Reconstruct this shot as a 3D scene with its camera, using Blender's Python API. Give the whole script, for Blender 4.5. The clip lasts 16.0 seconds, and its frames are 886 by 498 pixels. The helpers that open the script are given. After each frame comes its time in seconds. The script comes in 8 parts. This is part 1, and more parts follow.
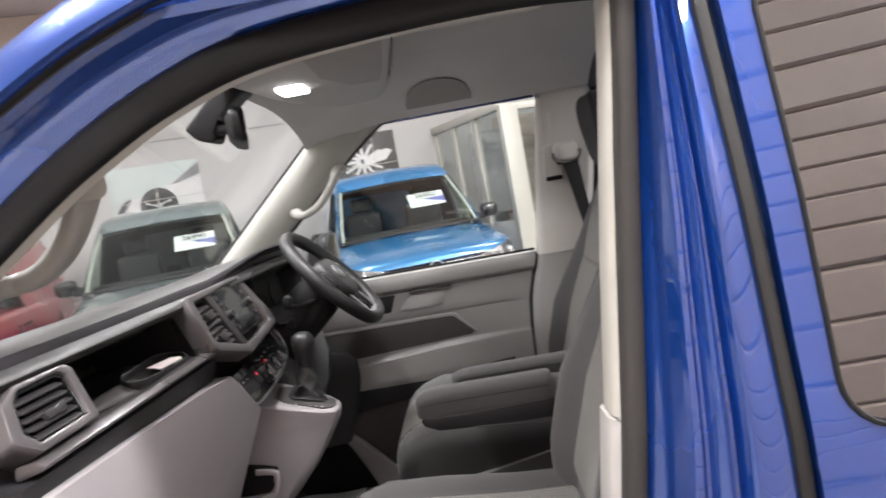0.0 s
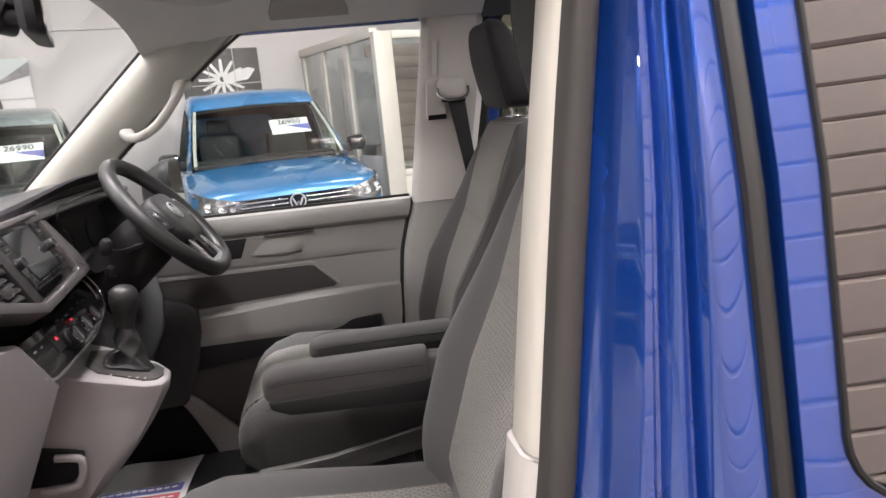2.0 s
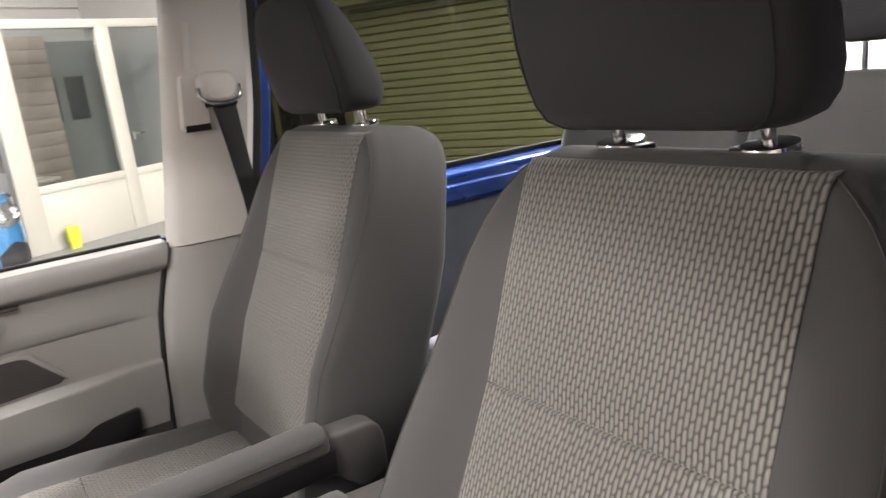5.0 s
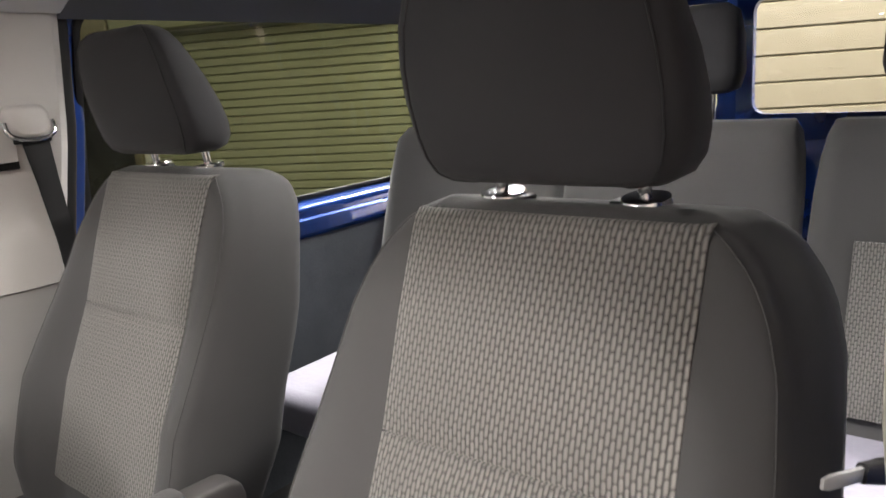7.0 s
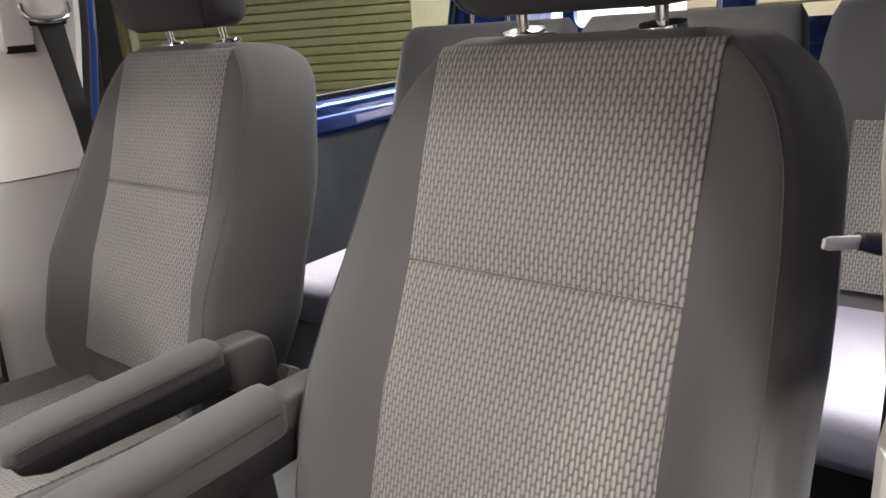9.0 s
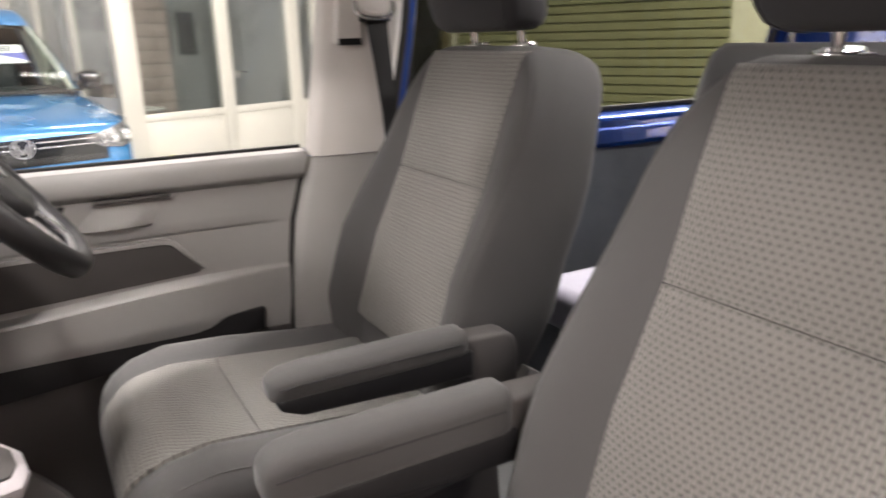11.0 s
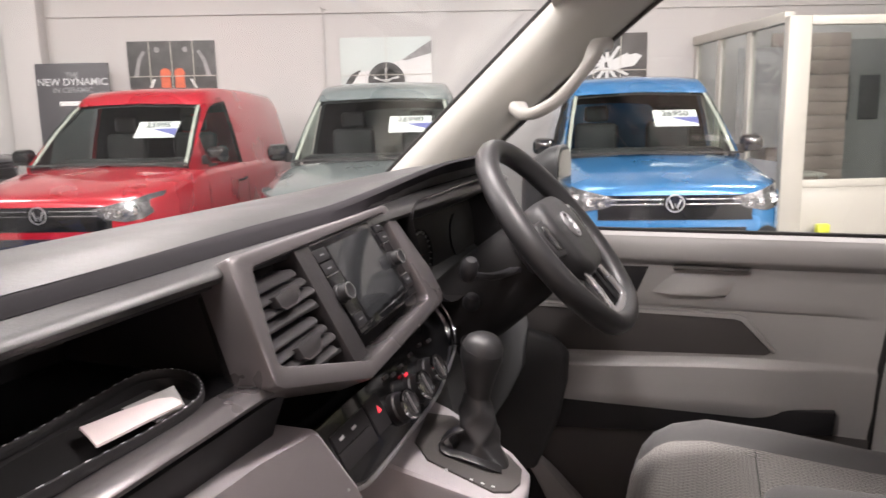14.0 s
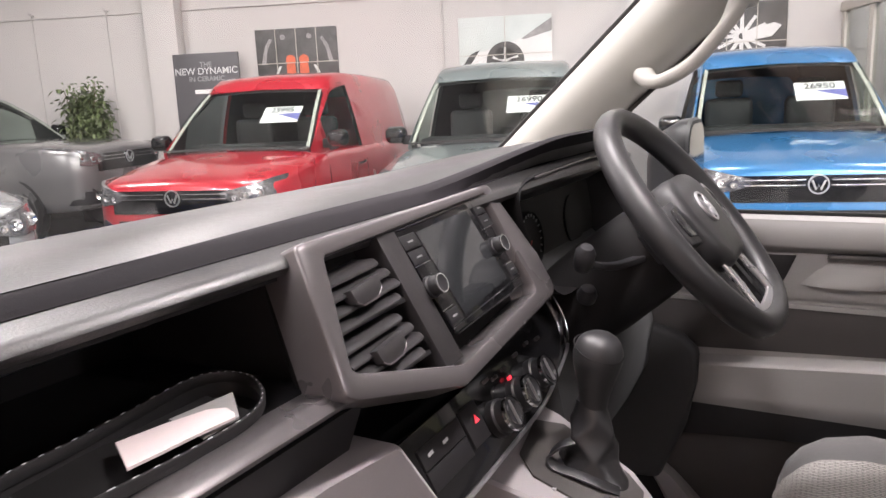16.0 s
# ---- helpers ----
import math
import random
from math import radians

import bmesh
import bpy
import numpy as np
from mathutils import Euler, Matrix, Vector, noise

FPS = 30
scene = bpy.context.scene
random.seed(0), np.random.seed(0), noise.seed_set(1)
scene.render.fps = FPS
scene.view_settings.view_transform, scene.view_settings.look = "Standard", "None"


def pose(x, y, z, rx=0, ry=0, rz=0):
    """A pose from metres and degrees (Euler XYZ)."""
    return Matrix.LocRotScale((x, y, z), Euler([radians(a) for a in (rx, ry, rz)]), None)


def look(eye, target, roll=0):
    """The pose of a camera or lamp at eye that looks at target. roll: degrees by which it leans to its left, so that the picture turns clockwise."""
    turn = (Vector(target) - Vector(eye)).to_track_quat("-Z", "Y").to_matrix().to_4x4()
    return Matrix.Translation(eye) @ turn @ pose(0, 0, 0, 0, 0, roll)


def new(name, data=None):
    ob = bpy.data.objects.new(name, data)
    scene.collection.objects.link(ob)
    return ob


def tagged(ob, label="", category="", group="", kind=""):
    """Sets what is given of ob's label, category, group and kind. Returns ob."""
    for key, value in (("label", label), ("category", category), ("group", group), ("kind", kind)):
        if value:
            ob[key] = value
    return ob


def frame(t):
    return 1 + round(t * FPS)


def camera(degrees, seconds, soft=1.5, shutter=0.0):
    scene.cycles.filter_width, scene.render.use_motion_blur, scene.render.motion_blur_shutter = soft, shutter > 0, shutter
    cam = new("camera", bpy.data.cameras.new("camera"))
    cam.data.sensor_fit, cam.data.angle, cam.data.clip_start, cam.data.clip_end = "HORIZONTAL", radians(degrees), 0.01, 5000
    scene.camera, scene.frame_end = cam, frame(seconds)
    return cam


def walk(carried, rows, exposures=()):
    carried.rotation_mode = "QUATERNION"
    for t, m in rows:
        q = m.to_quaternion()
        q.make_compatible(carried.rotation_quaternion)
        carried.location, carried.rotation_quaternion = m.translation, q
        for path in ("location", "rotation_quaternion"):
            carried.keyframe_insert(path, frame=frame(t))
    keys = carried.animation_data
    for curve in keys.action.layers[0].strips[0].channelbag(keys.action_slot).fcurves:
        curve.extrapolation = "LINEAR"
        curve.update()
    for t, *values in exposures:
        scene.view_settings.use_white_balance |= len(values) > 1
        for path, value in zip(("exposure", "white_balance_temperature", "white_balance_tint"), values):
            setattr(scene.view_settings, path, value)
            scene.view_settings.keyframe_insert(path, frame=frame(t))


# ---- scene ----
cam = camera(62.1, 16.0, shutter=0.5)
PATH = [
    (0, (0.193, -1.687, 1.514), (0.104, 0.305, 1.355), -10.2),
    (0.5, (0.167, -1.692, 1.526), (0.301, 0.289, 1.288), -9.1),
    (1, (0.15, -1.622, 1.528), (0.415, 0.336, 1.216), -7.1),
    (1.5, (0.168, -1.508, 1.531), (0.41, 0.445, 1.177), -5.9),
    (2, (0.184, -1.406, 1.524), (0.438, 0.539, 1.137), -5.5),
    (2.5, (0.13, -1.269, 1.525), (0.544, 0.646, 1.122), -5.4),
    (3, (0.055, -1.15, 1.532), (0.653, 0.714, 1.119), -5.0),
    (3.2, (0.03, -1.102, 1.532), (0.692, 0.738, 1.113), -5.1),
    (5.3, (-0.033, -0.8, 1.565), (1.162, 0.73, 1.083), -5.4),
    (5.5, (-0.049, -0.786, 1.563), (1.209, 0.695, 1.091), -4.6),
    (6, (-0.066, -0.771, 1.585), (1.315, 0.605, 1.139), -4.0),
    (6.5, (-0.075, -0.768, 1.602), (1.395, 0.52, 1.175), -3.8),
    (7, (-0.089, -0.762, 1.592), (1.427, 0.462, 1.139), -4.1),
    (7.5, (-0.11, -0.762, 1.562), (1.424, 0.413, 1.049), -4.3),
    (8, (-0.136, -0.763, 1.534), (1.387, 0.395, 0.95), -4.5),
    (10.5, (-0.186, -0.798, 1.477), (1.04, 0.666, 0.882), -1.8),
    (11, (-0.146, -0.789, 1.49), (0.785, 0.892, 0.938), -1.4),
    (11.5, (-0.088, -0.781, 1.496), (0.498, 1.057, 0.971), -1.1),
    (12, (-0.051, -0.789, 1.504), (0.231, 1.128, 1.009), -1.9),
    (12.5, (-0.037, -0.788, 1.507), (-0.055, 1.163, 1.069), -2.5),
    (13, (-0.028, -0.783, 1.506), (-0.3, 1.159, 1.111), -2.1),
    (13.5, (-0.016, -0.768, 1.506), (-0.512, 1.134, 1.137), -1.6),
    (14, (-0.008, -0.777, 1.51), (-0.666, 1.077, 1.155), -1.3),
    (14.5, (-0.004, -0.777, 1.513), (-0.781, 1.033, 1.166), -1.4),
    (15, (-0.004, -0.758, 1.513), (-0.868, 1.01, 1.152), -2.0),
    (15.5, (-0.024, -0.709, 1.501), (-0.945, 1.025, 1.119), -2.3),
    (16, (-0.038, -0.662, 1.492), (-0.988, 1.054, 1.101), -2.6),
]
walk(cam, [(t, look(eye, target, roll)) for t, eye, target, roll in PATH],
     [(0, -0.04, 6120, 11), (2.5, 0.0, 6320, 14), (5.5, 0.44, 6450, 11), (8, 0.49, 6300, 10), (10.5, 0.40, 6450, 12), (12.0, 0.34, 6550, 15), (12.5, 0.31, 6550, 15), (14, 0.13, 6450, 17), (16, 0.17, 6350, 18)])

# ---- world and light ----
GROUND = -0.05
world = bpy.data.worlds.new("world")
world.use_nodes = True
scene.world = world
world.node_tree.nodes["Background"].inputs[0].default_value = (0.9, 0.95, 1.0, 1)
world.node_tree.nodes["Background"].inputs[1].default_value = 0.02
scene.view_settings.exposure = 0.0
HALL = pose(0, 0, GROUND, 0, 0, 22)  # the showroom stands at an angle to the van


def tube_light(u, v, z, length, watts, along_u=True):
    """A batten's light, for the ceiling and for the added low one."""
    data = bpy.data.lights.new("batten_light", "AREA")
    data.shape, data.size, data.size_y = "RECTANGLE", length, 0.12
    data.energy, data.color = watts, (1.0, 0.96, 0.90)
    ob = new("batten_light", data)
    ob.matrix_world = HALL @ pose(u, v, z, 0, 0, 0 if along_u else 90)
    return ob


# ---- mesh helpers ----
MW = {}


def thing(name, at=(0, 0, 0), label="", category="", group="", kind="", m=None):
    ob = new(name)
    ob.empty_display_size = 0.1
    ob.matrix_world = m if m is not None else Matrix.Translation(at)
    MW[ob] = ob.matrix_world.copy()
    return tagged(ob, label, category, group, kind)


def finish(name, bm, material, angle=38):
    bmesh.ops.remove_doubles(bm, verts=bm.verts, dist=1e-5)
    bmesh.ops.recalc_face_normals(bm, faces=bm.faces)
    me = bpy.data.meshes.new(name)
    bm.to_mesh(me)
    bm.free()
    me.polygons.foreach_set("use_smooth", [True] * len(me.polygons))
    me.set_sharp_from_angle(angle=radians(angle))
    if material:
        me.materials.append(material)
    return me


def part(name, bm, material, parent, label="", world=True, angle=38, flip=False):
    """Links a bmesh as one mesh under a thing or a part. world: its points are in world metres, else in the thing's own."""
    ob = new(name, finish(name, bm, material, angle))
    if flip:
        ob.data.flip_normals()
    if parent:
        ob.parent = parent
        if world:
            ob.matrix_local = MW[parent].inverted()
            MW[ob] = Matrix.Identity(4)
        else:
            MW[ob] = MW[parent].copy()
    else:
        MW[ob] = Matrix.Identity(4)
    return tagged(ob, label)


def single(name, bm, material, label, category, group="", kind="", m=None):
    """A thing that is one mesh, its origin at its base's middle."""
    me = finish(name, bm, material)
    co = np.array([v.co[:] for v in me.vertices])
    c = Vector(((co[:, 0].min() + co[:, 0].max()) / 2, (co[:, 1].min() + co[:, 1].max()) / 2, co[:, 2].min()))
    me.transform(Matrix.Translation(-c))
    ob = new(name, me)
    ob.matrix_world = (m if m is not None else Matrix.Identity(4)) @ Matrix.Translation(c)
    MW[ob] = ob.matrix_world.copy()
    return tagged(ob, label, category, group, kind)


def box(bm, x0, x1, y0, y1, z0, z1, bev=0.0, seg=2, m=None):
    vs = [bm.verts.new((x, y, z)) for x in (x0, x1) for y in (y0, y1) for z in (z0, z1)]
    fs = [bm.faces.new([vs[i] for i in q]) for q in ((0, 1, 3, 2), (4, 6, 7, 5), (0, 4, 5, 1), (2, 3, 7, 6), (0, 2, 6, 4), (1, 5, 7, 3))]
    if bev:
        es = list({e for f_ in fs for e in f_.edges})
        r = bmesh.ops.bevel(bm, geom=es, offset=bev, segments=seg, profile=0.5, affect="EDGES", clamp_overlap=True)
        vs = list({v for f_ in r["faces"] for v in f_.verts} | {v for v in vs if v.is_valid})
    if m is not None:
        bmesh.ops.transform(bm, matrix=m, verts=[v for v in vs if v.is_valid])
    return vs


def prism(bm, pts, axis, a, b, bev=0.0, seg=2):
    """A polygon, given in the other two axes' order, drawn out along one axis from a to b."""
    def at(p, d):
        return {"x": (d, p[0], p[1]), "y": (p[0], d, p[1]), "z": (p[0], p[1], d)}[axis]
    A = [bm.verts.new(at(p, a)) for p in pts]
    B = [bm.verts.new(at(p, b)) for p in pts]
    n = len(pts)
    fs = [bm.faces.new(A[::-1]), bm.faces.new(B)]
    fs += [bm.faces.new((A[i], A[(i + 1) % n], B[(i + 1) % n], B[i])) for i in range(n)]
    vs = A + B
    if bev:
        es = list({e for f_ in fs for e in f_.edges})
        r = bmesh.ops.bevel(bm, geom=es, offset=bev, segments=seg, profile=0.5, affect="EDGES", clamp_overlap=True)
        vs = list({v for f_ in r["faces"] for v in f_.verts})
    return vs


def loft(bm, loops, caps=(True, True), closed=True):
    rows = [[bm.verts.new(p) for p in lp] for lp in loops]
    n = len(rows[0])
    for r0, r1 in zip(rows, rows[1:]):
        for i in range(n if closed else n - 1):
            j = (i + 1) % n
            bm.faces.new((r0[i], r0[j], r1[j], r1[i]))
    if caps[0]:
        bm.faces.new(rows[0][::-1])
    if caps[1]:
        bm.faces.new(rows[-1])
    return rows


def sheet(bm, grid, off):
    """A panel with thickness: a grid of points and the vector to its back."""
    off = Vector(off)
    A = [[bm.verts.new(p) for p in row] for row in grid]
    B = [[bm.verts.new(Vector(p) + off) for p in row] for row in grid]
    h, w = len(grid), len(grid[0])
    for i in range(h - 1):
        for j in range(w - 1):
            bm.faces.new((A[i][j], A[i][j + 1], A[i + 1][j + 1], A[i + 1][j]))
            bm.faces.new((B[i][j], B[i + 1][j], B[i + 1][j + 1], B[i][j + 1]))
    rim = [(0, j) for j in range(w)] + [(i, w - 1) for i in range(1, h)] + [(h - 1, j) for j in range(w - 2, -1, -1)] + [(i, 0) for i in range(h - 2, 0, -1)]
    for k in range(len(rim)):
        a, b = rim[k], rim[(k + 1) % len(rim)]
        bm.faces.new((A[a[0]][a[1]], B[a[0]][a[1]], B[b[0]][b[1]], A[b[0]][b[1]]))


def curve(pts, n=8, closed=False):
    """Catmull-Rom through the points."""
    P = [Vector(p) for p in pts]
    out, m = [], len(P)
    for i in range(m if closed else m - 1):
        p0, p1, p2, p3 = (P[(i + k) % m] if closed else P[min(max(i + k, 0), m - 1)] for k in (-1, 0, 1, 2))
        for k in range(n):
            t = k / n
            out.append(0.5 * (2 * p1 + (p2 - p0) * t + (2 * p0 - 5 * p1 + 4 * p2 - p3) * t * t + (3 * p1 - p0 - 3 * p2 + p3) * t ** 3))
    if not closed:
        out.append(P[-1])
    return out


def sweep(bm, pts, section, closed=False, up=(0, 0, 1), scale=None):
    """A section (list of (side, up)) carried along the points."""
    P = [Vector(p) for p in pts]
    m = len(P)
    loops = []
    for i in range(m):
        a, b = (P[(i - 1) % m], P[(i + 1) % m]) if closed else (P[max(i - 1, 0)], P[min(i + 1, m - 1)])
        d = (b - a).normalized()
        s = d.cross(Vector(up))
        s = s.normalized() if s.length > 1e-6 else Vector((1, 0, 0))
        u = s.cross(d)
        k = scale[i] if scale else 1
        loops.append([P[i] + s * q[0] * k + u * q[1] * k for q in section])
    if closed:
        loops.append(loops[0])
        loft(bm, loops, caps=(False, False))
    else:
        loft(bm, loops)


def ring(r, n=10, r2=None):
    return [(r * math.cos(2 * math.pi * i / n), (r2 or r) * math.sin(2 * math.pi * i / n)) for i in range(n)]


def rod(bm, a, b, r, n=12, r1=None):
    a, b = Vector(a), Vector(b)
    d = (b - a).normalized()
    up = (0, 0, 1) if abs(d.z) < 0.9 else (1, 0, 0)
    sweep(bm, [a, b], ring(r, n), up=up, scale=[1, (r1 or r) / r])


def lathe(bm, prof, at, axis, n=24):
    """A profile of (distance from the axis, way along it) turned round an axis."""
    at, d = Vector(at), Vector(axis).normalized()
    s = d.cross((0, 0, 1)) if abs(d.z) < 0.9 else d.cross((1, 0, 0))
    s.normalize()
    u = s.cross(d)
    loft(bm, [[at + d * h + (s * math.cos(2 * math.pi * i / n) + u * math.sin(2 * math.pi * i / n)) * max(r, 1e-4) for i in range(n)] for r, h in prof])


def rrect(w, h, r, n=4):
    """A rounded rectangle's outline round 0, 0."""
    out = []
    for cx, cy, a0 in ((w / 2 - r, h / 2 - r, 0), (-w / 2 + r, h / 2 - r, 90), (-w / 2 + r, -h / 2 + r, 180), (w / 2 - r, -h / 2 + r, 270)):
        for k in range(n + 1):
            a = radians(a0 + 90 * k / n)
            out.append((cx + r * math.cos(a), cy + r * math.sin(a)))
    return out


def lerp(a, b, t):
    return a + (b - a) * t


def smooth(t):
    t = min(max(t, 0), 1)
    return t * t * (3 - 2 * t)


def interp(x, table):
    for (x0, y0), (x1, y1) in zip(table, table[1:]):
        if x <= x1:
            return lerp(y0, y1, min(max((x - x0) / (x1 - x0), 0), 1))
    return table[-1][1]


# ---- materials ----
def mat(name, base, rough=0.5, metal=0.0, var=0.12, grain=900.0, bump=0.15, blot=6.0, coat=0.0, spec=0.5, sheen=0.0, depth=0.0006):
    """Grain and blotches at two scales, in metres of the object's own space."""
    m = bpy.data.materials.new(name)
    m.use_nodes = True
    nt = m.node_tree
    b = nt.nodes["Principled BSDF"]
    tc = nt.nodes.new("ShaderNodeTexCoord")
    n1, n2 = nt.nodes.new("ShaderNodeTexNoise"), nt.nodes.new("ShaderNodeTexNoise")
    n1.inputs["Scale"].default_value, n1.inputs["Detail"].default_value = grain, 3
    n2.inputs["Scale"].default_value, n2.inputs["Detail"].default_value = blot, 4
    for n_ in (n1, n2):
        nt.links.new(tc.outputs["Object"], n_.inputs["Vector"])
    add = nt.nodes.new("ShaderNodeMath")
    add.operation = "ADD"
    nt.links.new(n1.outputs["Fac"], add.inputs[0])
    nt.links.new(n2.outputs["Fac"], add.inputs[1])
    rampn = nt.nodes.new("ShaderNodeMapRange")
    rampn.inputs["From Min"].default_value, rampn.inputs["From Max"].default_value = 0.6, 1.4
    rampn.inputs["To Min"].default_value, rampn.inputs["To Max"].default_value = 1 - var, 1 + var
    nt.links.new(add.outputs[0], rampn.inputs["Value"])
    mul = nt.nodes.new("ShaderNodeVectorMath")
    mul.operation = "SCALE"
    mul.inputs[0].default_value = base
    nt.links.new(rampn.outputs[0], mul.inputs["Scale"])
    nt.links.new(mul.outputs[0], b.inputs["Base Color"])
    rr = nt.nodes.new("ShaderNodeMapRange")
    rr.inputs["From Min"].default_value, rr.inputs["From Max"].default_value = 0.3, 0.7
    rr.inputs["To Min"].default_value, rr.inputs["To Max"].default_value = max(rough - 0.06, 0.02), min(rough + 0.06, 1)
    nt.links.new(n2.outputs["Fac"], rr.inputs["Value"])
    nt.links.new(rr.outputs[0], b.inputs["Roughness"])
    b.inputs["Metallic"].default_value = metal
    b.inputs["Coat Weight"].default_value = coat
    b.inputs["Coat Roughness"].default_value = 0.03
    b.inputs["Specular IOR Level"].default_value = spec
    b.inputs["Sheen Weight"].default_value = sheen
    if bump:
        bp = nt.nodes.new("ShaderNodeBump")
        bp.inputs["Strength"].default_value, bp.inputs["Distance"].default_value = bump, depth
        nt.links.new(n1.outputs["Fac"], bp.inputs["Height"])
        nt.links.new(bp.outputs[0], b.inputs["Normal"])
    return m


def glass(name, tint=(0.965, 0.98, 0.975), mirror=0.0, gloss=0.9):
    """A thin pane: clear, with Fresnel gloss. mirror: the added reflection of a tinting film."""
    m = bpy.data.materials.new(name)
    m.use_nodes = True
    nt = m.node_tree
    nt.nodes.clear()
    out = nt.nodes.new("ShaderNodeOutputMaterial")
    tr, gl, mx = nt.nodes.new("ShaderNodeBsdfTransparent"), nt.nodes.new("ShaderNodeBsdfGlossy"), nt.nodes.new("ShaderNodeMixShader")
    tr.inputs[0].default_value = (*tint, 1)
    gl.inputs["Roughness"].default_value = 0.0
    lw = nt.nodes.new("ShaderNodeLayerWeight")
    lw.inputs[0].default_value = 0.5
    pw = nt.nodes.new("ShaderNodeMath")
    pw.operation = "POWER"
    pw.inputs[1].default_value = 5.0
    ad = nt.nodes.new("ShaderNodeMath")
    ad.operation = "MULTIPLY_ADD"
    ad.inputs[1].default_value, ad.inputs[2].default_value = gloss - mirror, 0.035 * gloss / 0.9 + mirror
    ad.use_clamp = True
    nt.links.new(lw.outputs["Facing"], pw.inputs[0])
    nt.links.new(pw.outputs[0], ad.inputs[0])
    nt.links.new(ad.outputs[0], mx.inputs[0])
    nt.links.new(tr.outputs[0], mx.inputs[1])
    nt.links.new(gl.outputs[0], mx.inputs[2])
    nt.links.new(mx.outputs[0], out.inputs[0])
    return m


def glow(name, colour, strength):
    m = bpy.data.materials.new(name)
    m.use_nodes = True
    b = m.node_tree.nodes["Principled BSDF"]
    b.inputs["Base Color"].default_value = (*colour, 1)
    b.inputs["Emission Color"].default_value = (*colour, 1)
    b.inputs["Emission Strength"].default_value = strength
    return m


def weave(name, dark, light, column, row):
    """Seat cloth with raised light beads in staggered columns."""
    m = mat(name, dark, 0.9, var=0.15, grain=1500, bump=0.2, sheen=0.1)
    nt = m.node_tree
    b = nt.nodes["Principled BSDF"]

    def sums(op, p, q=None, r=None):
        n_ = nt.nodes.new("ShaderNodeMath")
        n_.operation = op
        for k, v in enumerate((p, q, r)):
            if v is None:
                continue
            if isinstance(v, (int, float)):
                n_.inputs[k].default_value = v
            else:
                nt.links.new(v, n_.inputs[k])
        return n_.outputs[0]

    uvm, sep = nt.nodes.new("ShaderNodeUVMap"), nt.nodes.new("ShaderNodeSeparateXYZ")
    nt.links.new(uvm.outputs[0], sep.inputs[0])
    c = sums("DIVIDE", sep.outputs[1], column)
    stagger = sums("MULTIPLY", sums("MODULO", sums("ADD", sums("FLOOR", c), 1000.0), 2.0), 0.5)
    r = sums("ADD", sums("DIVIDE", sep.outputs[0], row), sums("ADD", stagger, sums("MULTIPLY", sums("FRACT", c), 0.12)))
    fc = sums("MULTIPLY_ADD", sums("FRACT", c), 2.0, -1.0)
    fr = sums("MULTIPLY_ADD", sums("FRACT", r), 2.0, -1.0)
    cap = sums("MULTIPLY", sums("MAXIMUM", sums("SUBTRACT", sums("ABSOLUTE", fr), 0.5), 0.0), 2.0)
    bead = sums("MAXIMUM", sums("SUBTRACT", 1.0, sums("ADD", sums("MULTIPLY", fc, fc), sums("MULTIPLY", sums("MULTIPLY", cap, cap), 0.7))), 0.0)
    fac = nt.nodes.new("ShaderNodeMapRange")
    fac.interpolation_type = "SMOOTHSTEP"
    fac.inputs["From Min"].default_value, fac.inputs["From Max"].default_value = 0.08, 1.05
    nt.links.new(bead, fac.inputs["Value"])
    old = b.inputs["Base Color"].links[0].from_socket
    mx = nt.nodes.new("ShaderNodeMix")
    mx.data_type = "RGBA"
    mx.inputs["B"].default_value = (*light, 1)
    nt.links.new(fac.outputs[0], mx.inputs["Factor"])
    nt.links.new(old, mx.inputs["A"])
    nt.links.new(mx.outputs["Result"], b.inputs["Base Color"])
    bp = nt.nodes.new("ShaderNodeBump")
    bp.inputs["Strength"].default_value, bp.inputs["Distance"].default_value = 1.0, 0.0022
    nt.links.new(bead, bp.inputs["Height"])
    nt.links.new(bp.outputs[0], b.inputs["Normal"])
    return m


M_BLUE = mat("blue_metallic_paint", (0.006, 0.052, 0.30), 0.27, 0.6, 0.05, 2500, 0.03, 3, coat=1.0)
M_BLUE.node_tree.nodes["Principled BSDF"].inputs["Coat IOR"].default_value = 2.05
M_BLUE.node_tree.nodes["Principled BSDF"].inputs["Coat Roughness"].default_value = 0.035
M_SEAL = mat("black_rubber", (0.014, 0.013, 0.013), 0.65, bump=0.1, spec=0.3)
M_BLACK = mat("black_plastic", (0.014, 0.0135, 0.015), 0.5, bump=0.25, grain=1400, spec=0.3)
M_PIANO = mat("gloss_black_plastic", (0.008, 0.008, 0.009), 0.12, bump=0.0, coat=0.5)
M_CREAM = mat("cream_pillar_trim", (0.48, 0.455, 0.405), 0.6, bump=0.1, grain=1200, var=0.04)
M_GREYTRIM = mat("grey_pillar_trim", (0.50, 0.475, 0.455), 0.6, bump=0.25, grain=1100, var=0.06)
M_CARD = mat("grey_door_card", (0.29, 0.28, 0.275), 0.58, bump=0.3, grain=1100, var=0.07)
# Dark plastic; on the door it also stands in for shade
M_CARDDARK = mat("dark_grey_plastic_and_shade", (0.055, 0.050, 0.049), 0.6, bump=0.3, grain=1100)
M_DASHTOP = mat("soft_dash_top", (0.020, 0.019, 0.0195), 0.40, bump=0.6, grain=520, spec=0.75)
M_LOWER = mat("grey_lower_dash_plastic", (0.325, 0.300, 0.312), 0.55, bump=0.3, grain=1000, var=0.06)
